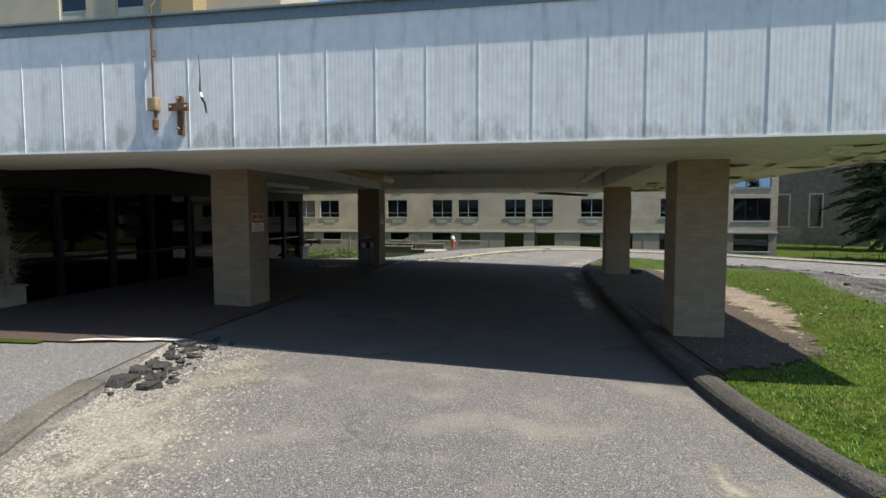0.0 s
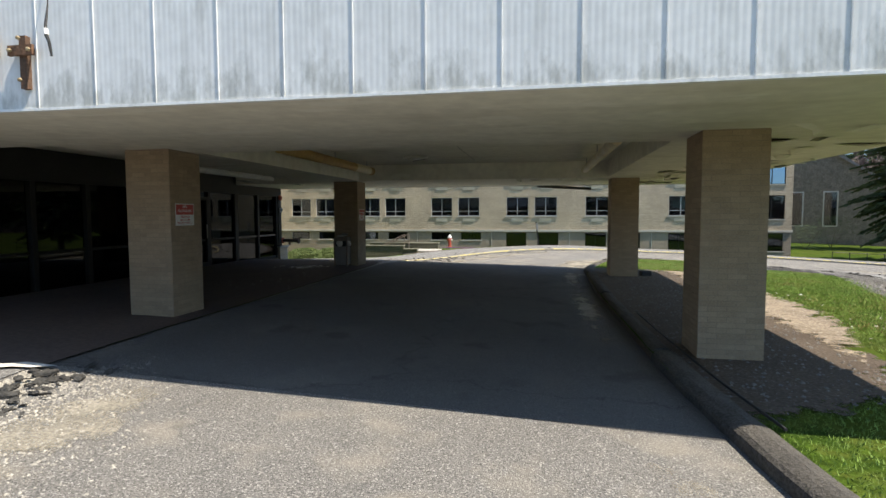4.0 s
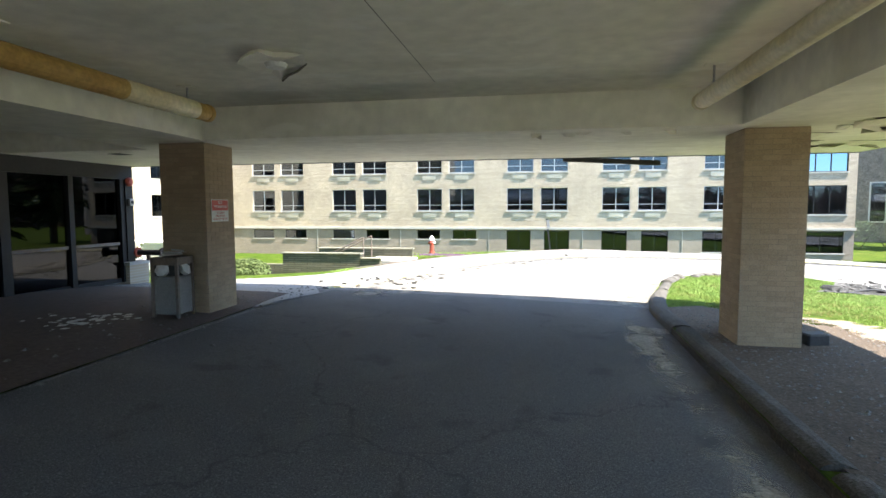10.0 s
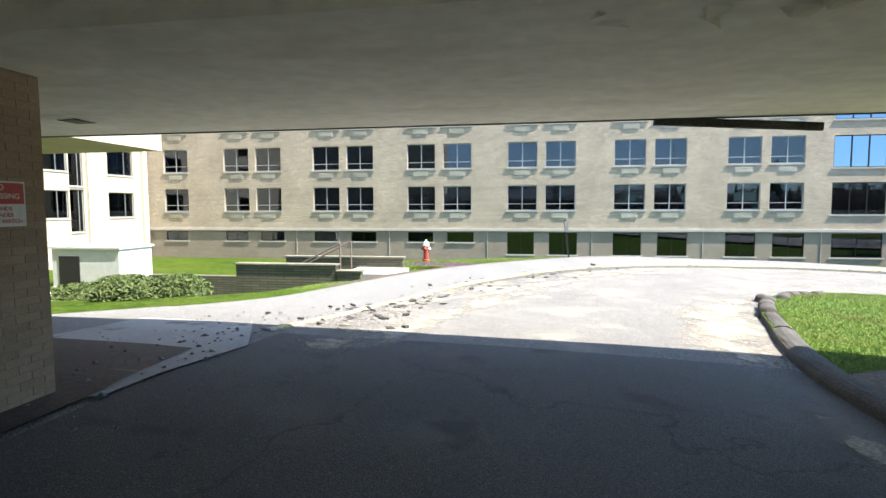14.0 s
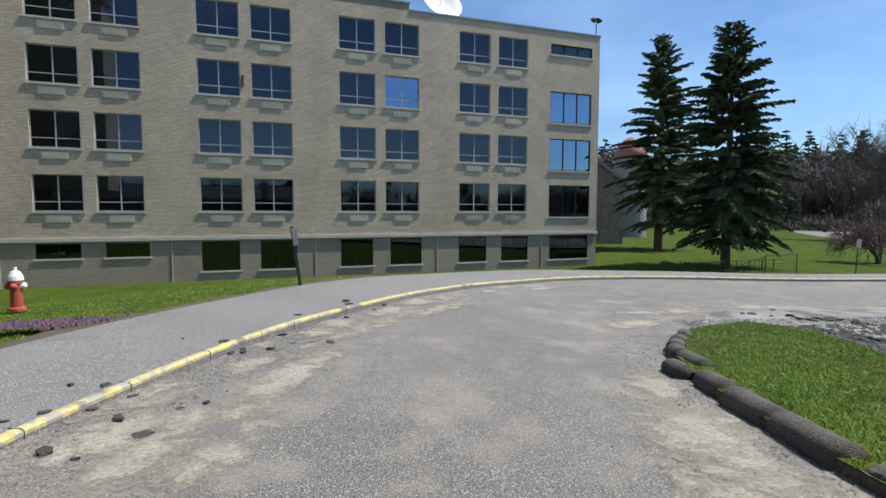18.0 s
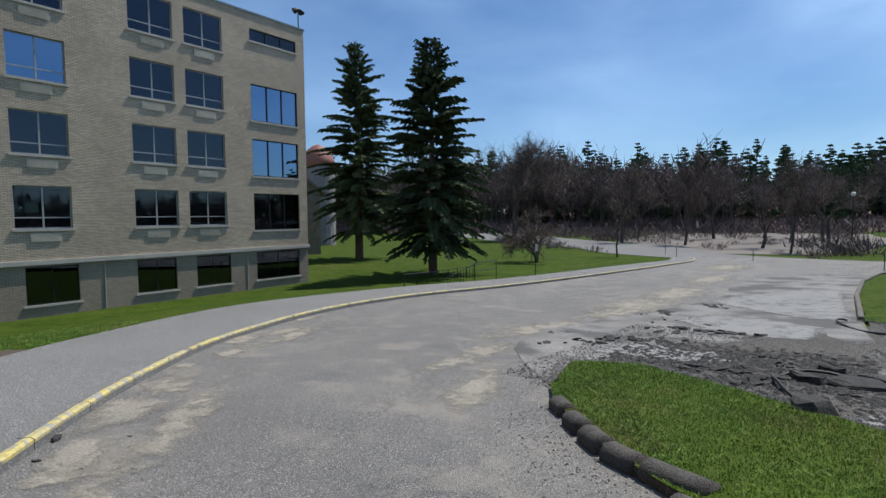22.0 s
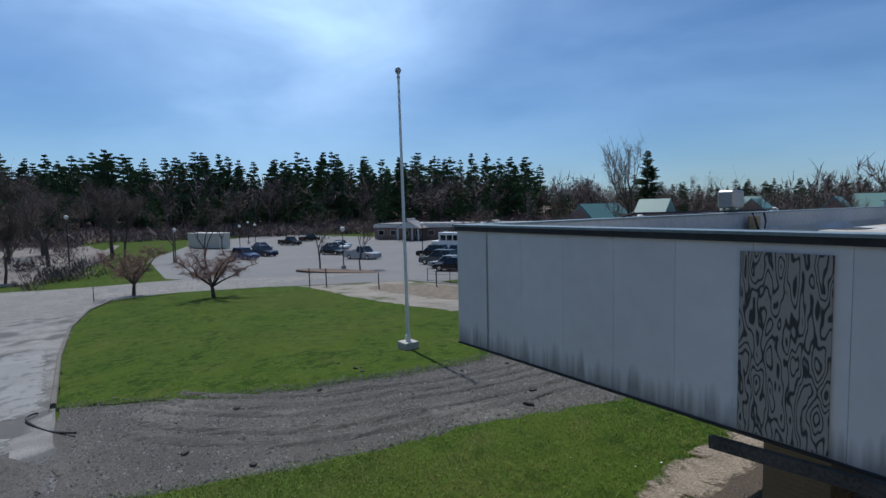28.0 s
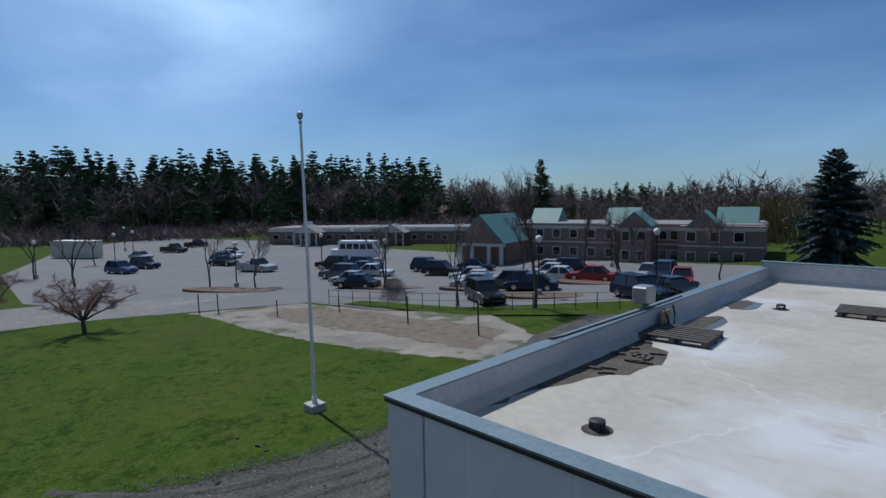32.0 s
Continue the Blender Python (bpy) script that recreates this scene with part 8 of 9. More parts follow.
def woods():
    rng = random.Random(77)
    pines = [pine_kind(k) for k in range(9)]
    bares = [leafless_kind(20 + k) for k in range(8)]
    shrubs = [shrub_kind(40 + k) for k in range(5)]
    needles, trunks, twigs, brush = [], [], [], []

    def plant(kinds, x, y, z, h, w, crowns, stems):
        crown, wood = rng.choice(kinds)
        a = rng.uniform(0, 6.283)
        m = np.array(((math.cos(a) * w, math.sin(a) * w, 0), (-math.sin(a) * w, math.cos(a) * w, 0), (0, 0, h)))
        crowns.append(crown @ m + (x, y, z))
        if wood is not None:
            stems.append(wood @ m + (x, y, z))

    def tall(a):
        d = math.degrees(a)
        return 1.0 if d > -40 else max(0.5, 1.0 + (d + 40) / 45)

    def spot(r0, r1):
        a = radians(rng.uniform(-125, 75) if rng.random() < 0.9 else rng.uniform(-172, -125))
        r = r0 + (r1 - r0) * rng.random()
        return a, 5 + r * math.cos(a), 20 + r * math.sin(a), -3.5 + 0.03 * max(0, r - 165)

    for k in range(900):
        a, x, y, z = spot(200, 262)
        d = math.degrees(a)
        dense = noise.noise(Vector((a * 5, 0.3, 0))) + (0.35 if -45 < d < 35 else -0.15)
        if dense < rng.uniform(-0.45, 0.25):
            continue
        h = tall(a) * rng.uniform(20, 29) * (1.1 if d > 8 else 1.0)
        plant(pines, x, y, z, h, h * rng.uniform(1.0, 1.45), needles, trunks)
    for k in range(560):
        a, x, y, z = spot(182, 232)
        h = tall(a) * rng.uniform(8, 15)
        if -60 < math.degrees(a) < 60:
            plant(pines, x, y, z, h, h * rng.uniform(1.2, 1.7), needles, trunks)
    for k in range(2300):
        a, x, y, z = spot(168, 285)
        if -48 < math.degrees(a) < 10 and math.hypot(x - 5, y - 20) < 225 and rng.random() < 0.78:
            continue
        h = tall(a) * rng.uniform(14, 23) * (1.2 if math.degrees(a) > 8 else 1.0)
        plant(bares, x, y, z, h, h * rng.uniform(0.9, 1.35), twigs, trunks)
    for k in range(210):
        x, y = rng.uniform(-45, 46), rng.uniform(-125, -62)
        h = rng.uniform(7, 13)
        plant(bares, x, y, gz(x, y) - 0.3, h, h * rng.uniform(1.0, 1.5), twigs, trunks)
    for k in range(2600):
        a, x, y, z = spot(160, 250)
        h = rng.uniform(1.5, 5.0)
        plant(shrubs, x, y, z, h, h * rng.uniform(1.0, 1.8), brush, trunks)
    for name, parts, material, label, category in (("pine_woods", needles, "pine", "far belt of dark green white pines behind the lots", "woods"), ("woodland_trunks", trunks, "far_twig", "trunks and limbs of the far woods", "trunks"), ("bare_woods", twigs, "far_twig", "far belt of brown leafless woods", "woods"), ("undergrowth", brush, "far_twig", "brown undergrowth at the foot of the far woods", "undergrowth")):
        single(name, quads_mesh(name, np.concatenate(parts), M[material]), None, label, category, kind="stuff")
    a = [radians(-175 + 2 * k) for k in range(126)]
    rise = Shape()
    for r, z in ((150, -5), (190, -2.0), (265, 0.5), (300, 4.0), (420, 5.0), (520, -5)):
        rise.v += [(5 + r * math.cos(t), 20 + r * math.sin(t), z + (noise.noise(Vector((t * 9, r, 0))) * 1.5 if z > 0 else 0)) for t in a]
    n = len(a)
    rise.f = [(j * n + i, j * n + i + 1, (j + 1) * n + i + 1, (j + 1) * n + i) for j in range(5) for i in range(n - 1)]
    single("forest_floor", rise, M["mulch"], "rising brown forest floor under the far woods", "ground", kind="structure", smooth=True)


woods()
rng = random.Random(78)
thickets = [shrub_kind(60 + k)[0] for k in range(5)]
clumps = []
OLD_LOT = [(70, 40), (82, 46), (104, 62), (150, 66), (175, 40), (150, 16), (100, 22), (72, 30)]
for k in range(700):
    x, y = rng.uniform(64, 160), rng.uniform(24, 96)
    if inside(CROSS_NEAR + CROSS_FAR, x, y) or y > 0.9 * x or (inside(OLD_LOT, x, y) and rng.random() < 0.85):
        continue
    h = rng.uniform(0.5, 1.5) + (1.2 if noise.noise(Vector((x * 0.06, y * 0.06, 4))) > 0.15 else 0)
    a = rng.uniform(0, 6.28)
    w = h * rng.uniform(0.9, 1.5)
    clumps.append(rng.choice(thickets) @ np.array(((math.cos(a) * w, math.sin(a) * w, 0), (-math.sin(a) * w, math.cos(a) * w, 0), (0, 0, h))) + (x, y, gz(x, y)))
single("roadside_brush", quads_mesh("roadside_brush", np.concatenate(clumps), M["far_twig"]), None, "brown leafless brush beyond the cross road", "brush", kind="stuff")
sheet("old_lot", OLD_LOT, -0.03, M["old_lot"], "abandoned lot of cracked pale asphalt with weeds", "lot", 8)
wl_ = Shape()
for k in range(900):
    a = rng.uniform(0, 6.28)
    p = Vector((23.6 + rng.gauss(0, 2.8), -72 + rng.gauss(0, 2.8), rng.uniform(2, 8.5)))
    wl_.add([p, p + Vector((0.15, 0.15, 0)), p + Vector((rng.gauss(0, 0.4), rng.gauss(0, 0.4), -2.2))], [(0, 1, 2)])
wt = thing("willow_tree", "yellow weeping willow behind the brick building", "tree", pose(0, 0, -2.5))
part("drooping_crown", wl_.mesh("drooping_crown", M["willow"]), None, wt)
part("trunk", Shape().tube([(23.6, -72, 0), (23.6, -72, 8)], [0.4, 0.15], 8), M["bark"], wt)

# ---------------------------------------------------------------- lawn and road furniture
fp = thing("flagpole", "tall white metal flagpole on a square concrete block", "flagpole", pose(16.61, 16.24, gz(16.61, 16.24) + 0.05))
part("pole", Shape().tube([(0, 0, 0.2), (0.14, -0.05, 3.5), (0.40, -0.12, 9.55)], [0.065, 0.058, 0.04], 12), M["white"], fp)
part("collar", Shape().tube([(0, 0, 0.24), (0.01, 0, 0.45)], 0.09, 12), M["white"], fp)
part("base", Shape().box(-0.28, -0.28, -0.15, 0.28, 0.28, 0.24, 0.02), M["concrete"], fp, "square concrete base block")
part("ball", Shape().lathe([(0.02, 9.55), (0.08, 9.6), (0.11, 9.69), (0.08, 9.78), (0.01, 9.81)], 12, 0.41, -0.12), M["steel"], fp, "metal ball finial")
part("truck", Shape().lathe([(0.06, 9.42), (0.06, 9.5)], 10, 0.40, -0.12), M["steel"], fp)
part("halyard", Shape().tube([(0.07, 0, 0.9), (0.25, -0.05, 5), (0.45, -0.12, 9.4)], 0.008, 4), M["white"], fp)

hy = thing("fire_hydrant", "faded red fire hydrant with a white bonnet", "hydrant", pose(-4.66, 35.3, gz(-4.66, 35.3) - 0.03))
part("barrel", Shape().lathe([(0.15, 0.0), (0.15, 0.05), (0.105, 0.07), (0.1, 0.5), (0.13, 0.52), (0.13, 0.58)], 16), M["red"], hy)
part("bonnet", Shape().lathe([(0.13, 0.58), (0.12, 0.66), (0.08, 0.74), (0.03, 0.77), (0.03, 0.82)], 16), M["white"], hy, "white bonnet")
for a in (0, 180, 270):
    part("nozzle", Shape().lathe([(0.065, 0.0), (0.065, 0.14), (0.05, 0.16), (0.02, 0.18)], 12), M["white" if a == 0 else "red"], hy, at=pose(0, 0, 0.47, 0, 90, 0) if a == 0 else pose(0, 0, 0.47, 0, 90, a))

sp = thing("sign_post", "leaning dark sign post with the grey back of a sign", "sign", pose(0.67, 36.0, gz(0.67, 36.0) + 0.02, 2, -7, 0))
part("post", Shape().box(-0.035, -0.02, -0.1, 0.035, 0.03, 1.5), M["black"], sp)
part("plate", Shape().box(-0.02, -0.035, 1.05, 0.10, -0.02, 1.46), M["steel"], sp, "grey sign plate")
for x, y, h in ((31.0, 42.6, 1.9), (64, 43, 1.4), (60.5, 41, 1.5), (56.5, 33.5, 1.2), (48.5, 24.6, 1.2)):
    g = thing("sign_post", "small sign on a thin metal post by the road", "sign", pose(x, y, gz(x, y), 0, 4, 0))
    part("post", Shape().tube([(0, 0, -0.1), (0, 0, h)], 0.03, 6), M["black"], g)
    part("plate", Shape().box(-0.2, -0.03, h - 0.45, 0.2, -0.01, h), M["steel"], g)

# pipe rail at the top of the sunken lawn
pr = thing("pipe_railing", "thin dark pipe railing on the lawn", "railing", pose(25.3, 43.2, gz(25.3, 43.2)))
part("top_rail", Shape().tube([(-0.4, 0, 1.0), (1.9, 0, 1.0)], 0.025, 6), M["black"], pr)
for k in (-0.4, 1.9):
    part("post", Shape().tube([(k, 0, -0.1), (k, 0, 1.0)], 0.025, 6), M["black"], pr)
part("mid_rail", Shape().tube([(-0.4, 0, 0.55), (1.9, 0, 0.55)], 0.018, 6), M["black"], pr)
part("slope_rail", Shape().tube([(-0.4, 0, 0.95), (-2.4, 0.5, 0.3)], 0.02, 6), M["black"], pr)
for k in range(9):
    part("baluster", Shape().tube([(-0.5 - 0.22 * k, 0.05 + 0.055 * k, -0.1), (-0.5 - 0.22 * k, 0.05 + 0.055 * k, 0.92 - 0.07 * k)], 0.012, 5), M["black"], pr)
lf = thing("low_fence", "low dark rail fence across the lawn by the block", "fence", pose(0, 0, 0))
for k in range(8):
    x, y = 20.6 + 1.15 * k, 44.6 + 0.15 * k
    part("post", Shape().tube([(x, y, gz(x, y) - 0.1), (x, y, gz(x, y) + 0.6)], 0.025, 6), M["black"], lf)
    part("rail", Shape().tube([(x, y, gz(x, y) + 0.55), (x + 1.15, y + 0.15, gz(x + 1.15, y + 0.15) + 0.55)], 0.018, 5), M["black"], lf)

# steps down to the basement, with retaining walls and rails
st = thing("area_steps", "concrete steps between dark mossy block walls", "steps", pose(0, 0, 0))
part("front_wall", Shape().box(-8.95, 29.3, -2.4, -6.0, 29.55, 0.02), M["mossy"], st)
part("front_cap", Shape().box(-9.0, 29.26, 0.02, -5.98, 29.6, 0.065), M["old_cap"], st)
part("low_wall_end", Shape().box(-5.98, 29.3, -0.9, -5.3, 29.55, -0.14), M["mossy"], st)
part("low_cap", Shape().box(-5.98, 29.26, -0.14, -5.26, 29.6, -0.1), M["old_cap"], st)
part("back_wall", Shape().box(-8.4, 31.3, -2.4, -4.6, 31.55, 0.06), M["mossy"], st)
part("back_cap", Shape().box(-8.45, 31.27, 0.06, -4.56, 31.58, 0.105), M["old_cap"], st)
for k in range(9):
    part("tread", Shape().box(-6.0 - 0.32 * (k + 1), 29.55, -2.4, -6.0 - 0.32 * k, 31.3, -0.38 - 0.175 * k), M["concrete"], st)
part("landing", Shape().box(-6.0, 29.55, -1.0, -4.4, 31.3, -0.22), M["concrete"], st)
part("lower_wall", Shape().box(-13.5, 31.6, -2.6, -8.4, 31.9, -0.62), M["mossy"], st)
part("lower_floor", Shape().box(-14.5, 29.9, -2.6, -8.9, 31.3, -1.95), M["concrete"], st)
for y in (29.95, 30.9):
    rl = part("hand_rail", Shape().tube([(-6.1, y, 0.60), (-8.8, y, -0.75)], 0.024, 8), M["rail_paint"], st)
    for x, z0, z1 in ((-6.1, -0.4, 0.60), (-8.8, -1.9, -0.75)):
        part("post", Shape().tube([(x, y, z0), (x, y, z1)], 0.024, 8), M["rail_paint"], rl)
ub = thing("utility_box", "white metal utility enclosure with a dark door", "utility box", pose(-23.2, 37.5, -2.2))
part("case", Shape().box(0, 0, 0, 3.6, 2.2, 1.95, 0.02), M["white"], ub)
part("roof", Shape().box(-0.08, -0.08, 1.95, 3.68, 2.28, 2.05), M["white"], ub)
part("door", Shape().box(0.4, -0.03, 0.2, 1.5, -0.002, 1.6), M["black"], ub, "dark door opening")


# lamps of the parking lot
def lot_lamp(x, y, h):
    g = thing("street_lamp", "dark lamp post with a white globe on a concrete foot", "street lamp", pose(x, y, gz(x, y)), "parking lot lamps")
    part("foot", Shape().lathe([(0.25, -0.1), (0.25, 0.45), (0.2, 0.5)], 12), M["concrete"], g)
    part("post", Shape().lathe([(0.07, 0.45), (0.05, h - 0.3)], 8), M["black"], g)
    part("globe", Shape().lathe([(0.08, h - 0.3), (0.24, h - 0.12), (0.27, h), (0.2, h + 0.17), (0.03, h + 0.24)], 14), M["white"], g, "white globe", smooth=True)


for x, y, h in ((54.8, 1.5, 4.4), (40, -6.0, 4.4), (86, 13.4, 4.6), (99, 1.2, 4.6), (108, -4, 4.6), (24.8, -8.5, 4.4), (19, -16, 4.4), (128, -8, 4.8), (70, -24, 4.5), (60, -12, 4.5), (30, -30, 4.4), (118, 34, 7), (84, 26, 7)):
    lot_lamp(x, y, h)


def island(x, y, rx, ry, turn):
    ring = [(x + rx * math.cos(a) * math.cos(turn) - ry * math.sin(a) * math.sin(turn), y + rx * math.cos(a) * math.sin(turn) + ry * math.sin(a) * math.cos(turn)) for a in (2 * math.pi * k / 28 for k in range(28))]
    single("lot_island", Shape().prism(ring, gz(x, y) - 0.2, gz(x, y) + 0.12, 0.05), M["mulch"], "kerbed parking lot island covered in brown mulch", "island", "lot islands")


for p in ((53.0, 3.1, 5.2, 1.3, 0.55), (40.2, -6.2, 3.6, 1.0, 0.55), (31.0, -9.3, 4.2, 0.9, 0.35), (25.5, -16.6, 3.2, 1.0, 0.3), (24.5, -8.5, 3.2, 1.2, 0.6), (19.5, -15, 2.6, 1.2, 0.6)):
    island(*p)
fn = thing("chain_link_fence", "low chain-link fence along the grass strip", "fence", pose(0, 0, 0))
line = curve([(37.0, 2.2), (30, 0.4), (24, -2.0), (18, -5.0), (13, -8.5)], 5)
for i, (x, y) in enumerate(line):
    part("post", Shape().tube([(x, y, gz(x, y)), (x, y, gz(x, y) + 1.15)], 0.03, 5), M["black"], fn)
    if i:
        a, b = line[i - 1], (x, y)
        for z in (0.1, 0.62, 1.1):
            part("wire", Shape().tube([(a[0], a[1], gz(*a) + z), (b[0], b[1], gz(*b) + z)], 0.012, 4), M["black"], fn)
for x, y, h in ((25.5, 4.2, 1.7), (19.5, 4.6, 1.9), (35.5, 7.4, 1.2), (42, 10.2, 1.5), (40.5, 9.4, 1.5), (33.0, 4.0, 1.1)):
    single("stake", Shape().tube([(0, 0, -0.1), (0.03, 0.02, h)], 0.045, 6), M["black"], "dark upright stake in the sandy verge", "stake", "verge stakes", at=pose(x, y, gz(x, y)))


# ---------------------------------------------------------------- cars
def make_car(kind, paint):
    """A parked car along x, its base at the origin."""
    L, Wd, Hh = {"sedan": (4.6, 1.78, 1.45), "suv": (4.7, 1.85, 1.75), "pickup": (5.5, 1.95, 1.85)}[kind]
    c = thing("car", "", "car")
    hw = Wd / 2
    belt = Hh * 0.56
    low = [(-L / 2, 0.32), (-L / 2 + 0.06, 0.22), (L / 2 - 0.1, 0.22), (L / 2, 0.34), (L / 2 - 0.03, belt * 0.78), (L / 2 - 0.25, belt * 0.9), (L * 0.22, belt), (-L / 2 + 0.12, belt), (-L / 2, belt * 0.82)]
    s = Shape()
    n = len(low)
    for y, k in ((-hw, 0.97), (-hw + 0.08, 1.0), (hw - 0.08, 1.0), (hw, 0.97)):
        s.v += [(x * k, y, 0.2 + (z - 0.2) * (k if y in (-hw, hw) else 1)) for x, z in low]
    for r in range(3):
        s.f += [(r * n + i, r * n + (i + 1) % n, (r + 1) * n + (i + 1) % n, (r + 1) * n + i) for i in range(n)]
    s.f += [tuple(range(n - 1, -1, -1)), tuple(range(3 * n, 4 * n))]
    part("body", s, paint, c)
    top = {"sedan": (-1.65, -0.95, 0.35, 1.05), "suv": (-2.2, -1.85, 0.25, 0.95), "pickup": (-0.5, -0.3, 0.75, 1.35)}[kind]
    a, b, e, f = top
    gw, rw = hw - 0.06, hw - 0.26
    gl = Shape().add([(a, -gw, belt - 0.01), (f, -gw, belt - 0.01), (f, gw, belt - 0.01), (a, gw, belt - 0.01), (b, -rw, Hh - 0.06), (e, -rw, Hh - 0.06), (e, rw, Hh - 0.06), (b, rw, Hh - 0.06)], [(0, 1, 5, 4), (1, 2, 6, 5), (2, 3, 7, 6), (3, 0, 4, 7), (4, 5, 6, 7)])
    part("window_band", gl, M["car_glass"], c, "dark car windows")
    part("roof", Shape().box(b - 0.08, -rw - 0.03, Hh - 0.07, e + 0.08, rw + 0.03, Hh, 0.04), paint, c)
    for x0, x1, x2 in ((a, b, 0.09), (f, e, -0.09), ((a + f) / 2 - 0.05, (b + e) / 2 - 0.05, 0.09)):
        for sy in (-1, 1):
            part("pillar", Shape().tube([(x0 + x2 / 2, sy * (gw + 0.005), belt - 0.02), (x1 + x2 / 2, sy * (rw + 0.01), Hh - 0.05)], 0.045, 5), paint, c)
    for sx in (-1, 1):
        for sy in (-1, 1):
            wh = part("wheel", Shape().tube([(0, -0.1, 0), (0, -0.09, 0), (0, 0.09, 0), (0, 0.1, 0)], [0.29, 0.33, 0.33, 0.29], 16), M["rubber"], c, at=pose(sx * L * 0.305, sy * (hw - 0.09), 0.33))
            part("rim", Shape().tube([(0, sy * 0.095, 0), (0, sy * 0.112, 0)], 0.2, 12), M["chrome"], wh)
    for sy in (-1, 1):
        part("headlight", Shape().box(L / 2 - 0.16, sy * (hw - 0.3) - 0.14, belt * 0.66, L / 2 - 0.0, sy * (hw - 0.3) + 0.14, belt * 0.8), M["chrome"], c)
        part("tail_light", Shape().box(-L / 2 - 0.01, sy * (hw - 0.22) - 0.12, belt * 0.66, -L / 2 + 0.1, sy * (hw - 0.22) + 0.12, belt * 0.9), M["lamp_red"], c)
    if kind == "pickup":
        part("bed_side", Shape().box(-L / 2 + 0.05, -hw + 0.02, belt, -0.6, -hw + 0.1, belt + 0.18).box(-L / 2 + 0.05, hw - 0.1, belt, -0.6, hw - 0.02, belt + 0.18), paint, c)
    return c


PAINT = {k: mat("car paint " + k, v, 0.25, metal=0.3, scale=2, fine_amt=0.03, spec=0.6) for k, v in {"blue": (0.05, 0.1, 0.22), "black": (0.012, 0.013, 0.015), "silver": (0.45, 0.46, 0.47), "white": (0.72, 0.72, 0.71), "red": (0.33, 0.03, 0.025), "grey": (0.13, 0.135, 0.14), "navy": (0.02, 0.03, 0.07)}.items()}
SPOTS = [("suv", "blue", 82.5, 4.7, 200), ("suv", "navy", 86.5, 0.6, 200), ("sedan", "silver", 104, -4.0, 200), ("pickup", "black", 113, -12.5, 205), ("sedan", "black", 79.5, -7.9, 200), ("pickup", "silver", 67.5, -7.0, 202), ("sedan", "white", 91, -13.9, 200), ("sedan", "silver", 97, -17, 200), ("pickup", "black", 124, -21, 290), ("sedan", "grey", 88, -11.5, 200),
         ("suv", "black", 61.5, -14.6, 25), ("suv", "grey", 51.2, -8.6, 25), ("sedan", "silver", 46.0, -6.3, 25), ("sedan", "black", 43.0, -4.9, 25), ("suv", "navy", 56.5, -16.2, 205), ("sedan", "white", 49.6, -12.2, 205), ("sedan", "grey", 53.5, -13.9, 205),
         ("suv", "black", 27.0, -4.7, 150), ("suv", "black", 42.8, -16.2, 200), ("suv", "navy", 47.0, -18.3, 200), ("sedan", "silver", 32.6, -10.0, 30), ("suv", "grey", 30.0, -11.2, 30), ("sedan", "navy", 27.5, -11.3, 30), ("sedan", "silver", 36.8, -14.2, 30), ("sedan", "white", 34.4, -12.2, 30), ("sedan", "navy", 42.5, -21.5, 200),
         ("sedan", "silver", 33.3, -23.4, 200), ("suv", "black", 29.9, -22.4, 200), ("sedan", "red", 26.0, -18.4, 20), ("sedan", "white", 28.9, -17.4, 20), ("suv", "navy", 17.7, -10.5, 160), ("sedan", "black", 16.1, -12.3, 150), ("sedan", "silver", 22.0, -21.6, 100), ("suv", "navy", 20.4, -20.6, 100), ("sedan", "red", 18.0, -18.6, 110), ("sedan", "white", 31.4, -20.0, 20), ("sedan", "silver", 74, -29, 200)]
made = {}
for kind, col, x, y, turn in SPOTS:
    m = pose(x, y, gz(x, y) - 0.03, 0, 0, turn) @ Matrix.Scale(0.97, 4)
    if (kind, col) in made:
        ob = copy_thing(made[kind, col], m)
    else:
        ob = made[kind, col] = make_car(kind, PAINT[col])
        ob.matrix_basis = m
    word = {"sedan": "sedan", "suv": "sport utility car", "pickup": "pickup truck"}[kind]
    tagged(ob, f"{col} {word} parked in the asphalt lot", "car", "parked cars")
bs = thing("shuttle_bus", "white shuttle bus parked by the low building", "bus", pose(68.5, -23.4, gz(68.5, -23.4), 0, 0, 28))
part("body", Shape().box(-3.6, -1.1, 0.45, 2.4, 1.1, 2.9, 0.1), M["white"], bs)
part("cab", Shape().box(2.4, -1.0, 0.45, 3.7, 1.0, 1.6, 0.1), M["white"], bs)
for k in range(5):
    for sy in (-1, 1):
        part("window", Shape().box(-3.3 + 1.1 * k, sy * 1.105 - 0.01, 1.7, -2.4 + 1.1 * k, sy * 1.105 + 0.01, 2.5), M["car_glass"], bs)
part("windscreen", Shape().box(2.41, -0.9, 1.65, 2.45, 0.9, 2.6), M["car_glass"], bs)
for x in (-2.2, 2.5):
    for sy in (-1, 1):
        part("wheel", Shape().tube([(0, -0.12, 0), (0, 0.12, 0)], 0.42, 14), M["rubber"], bs, at=pose(x, sy * 1.0, 0.42))
ct = thing("storage_container", "beige storage container beside the lot", "container", pose(118, 2.5, gz(118, 2.5), 0, 0, 28))
part("box", Shape().box(-4.5, -1.4, 0.1, 4.5, 1.4, 3.0), M["plaster"], ct)
part("roof", Shape().box(-4.6, -1.5, 3.0, 4.6, 1.5, 3.12), M["far_white"], ct)
for k in range(16):
    part("rib", Shape().box(-4.4 + 0.58 * k, -1.44, 0.2, -4.32 + 0.58 * k, -1.4, 2.95), M["plaster"], ct)


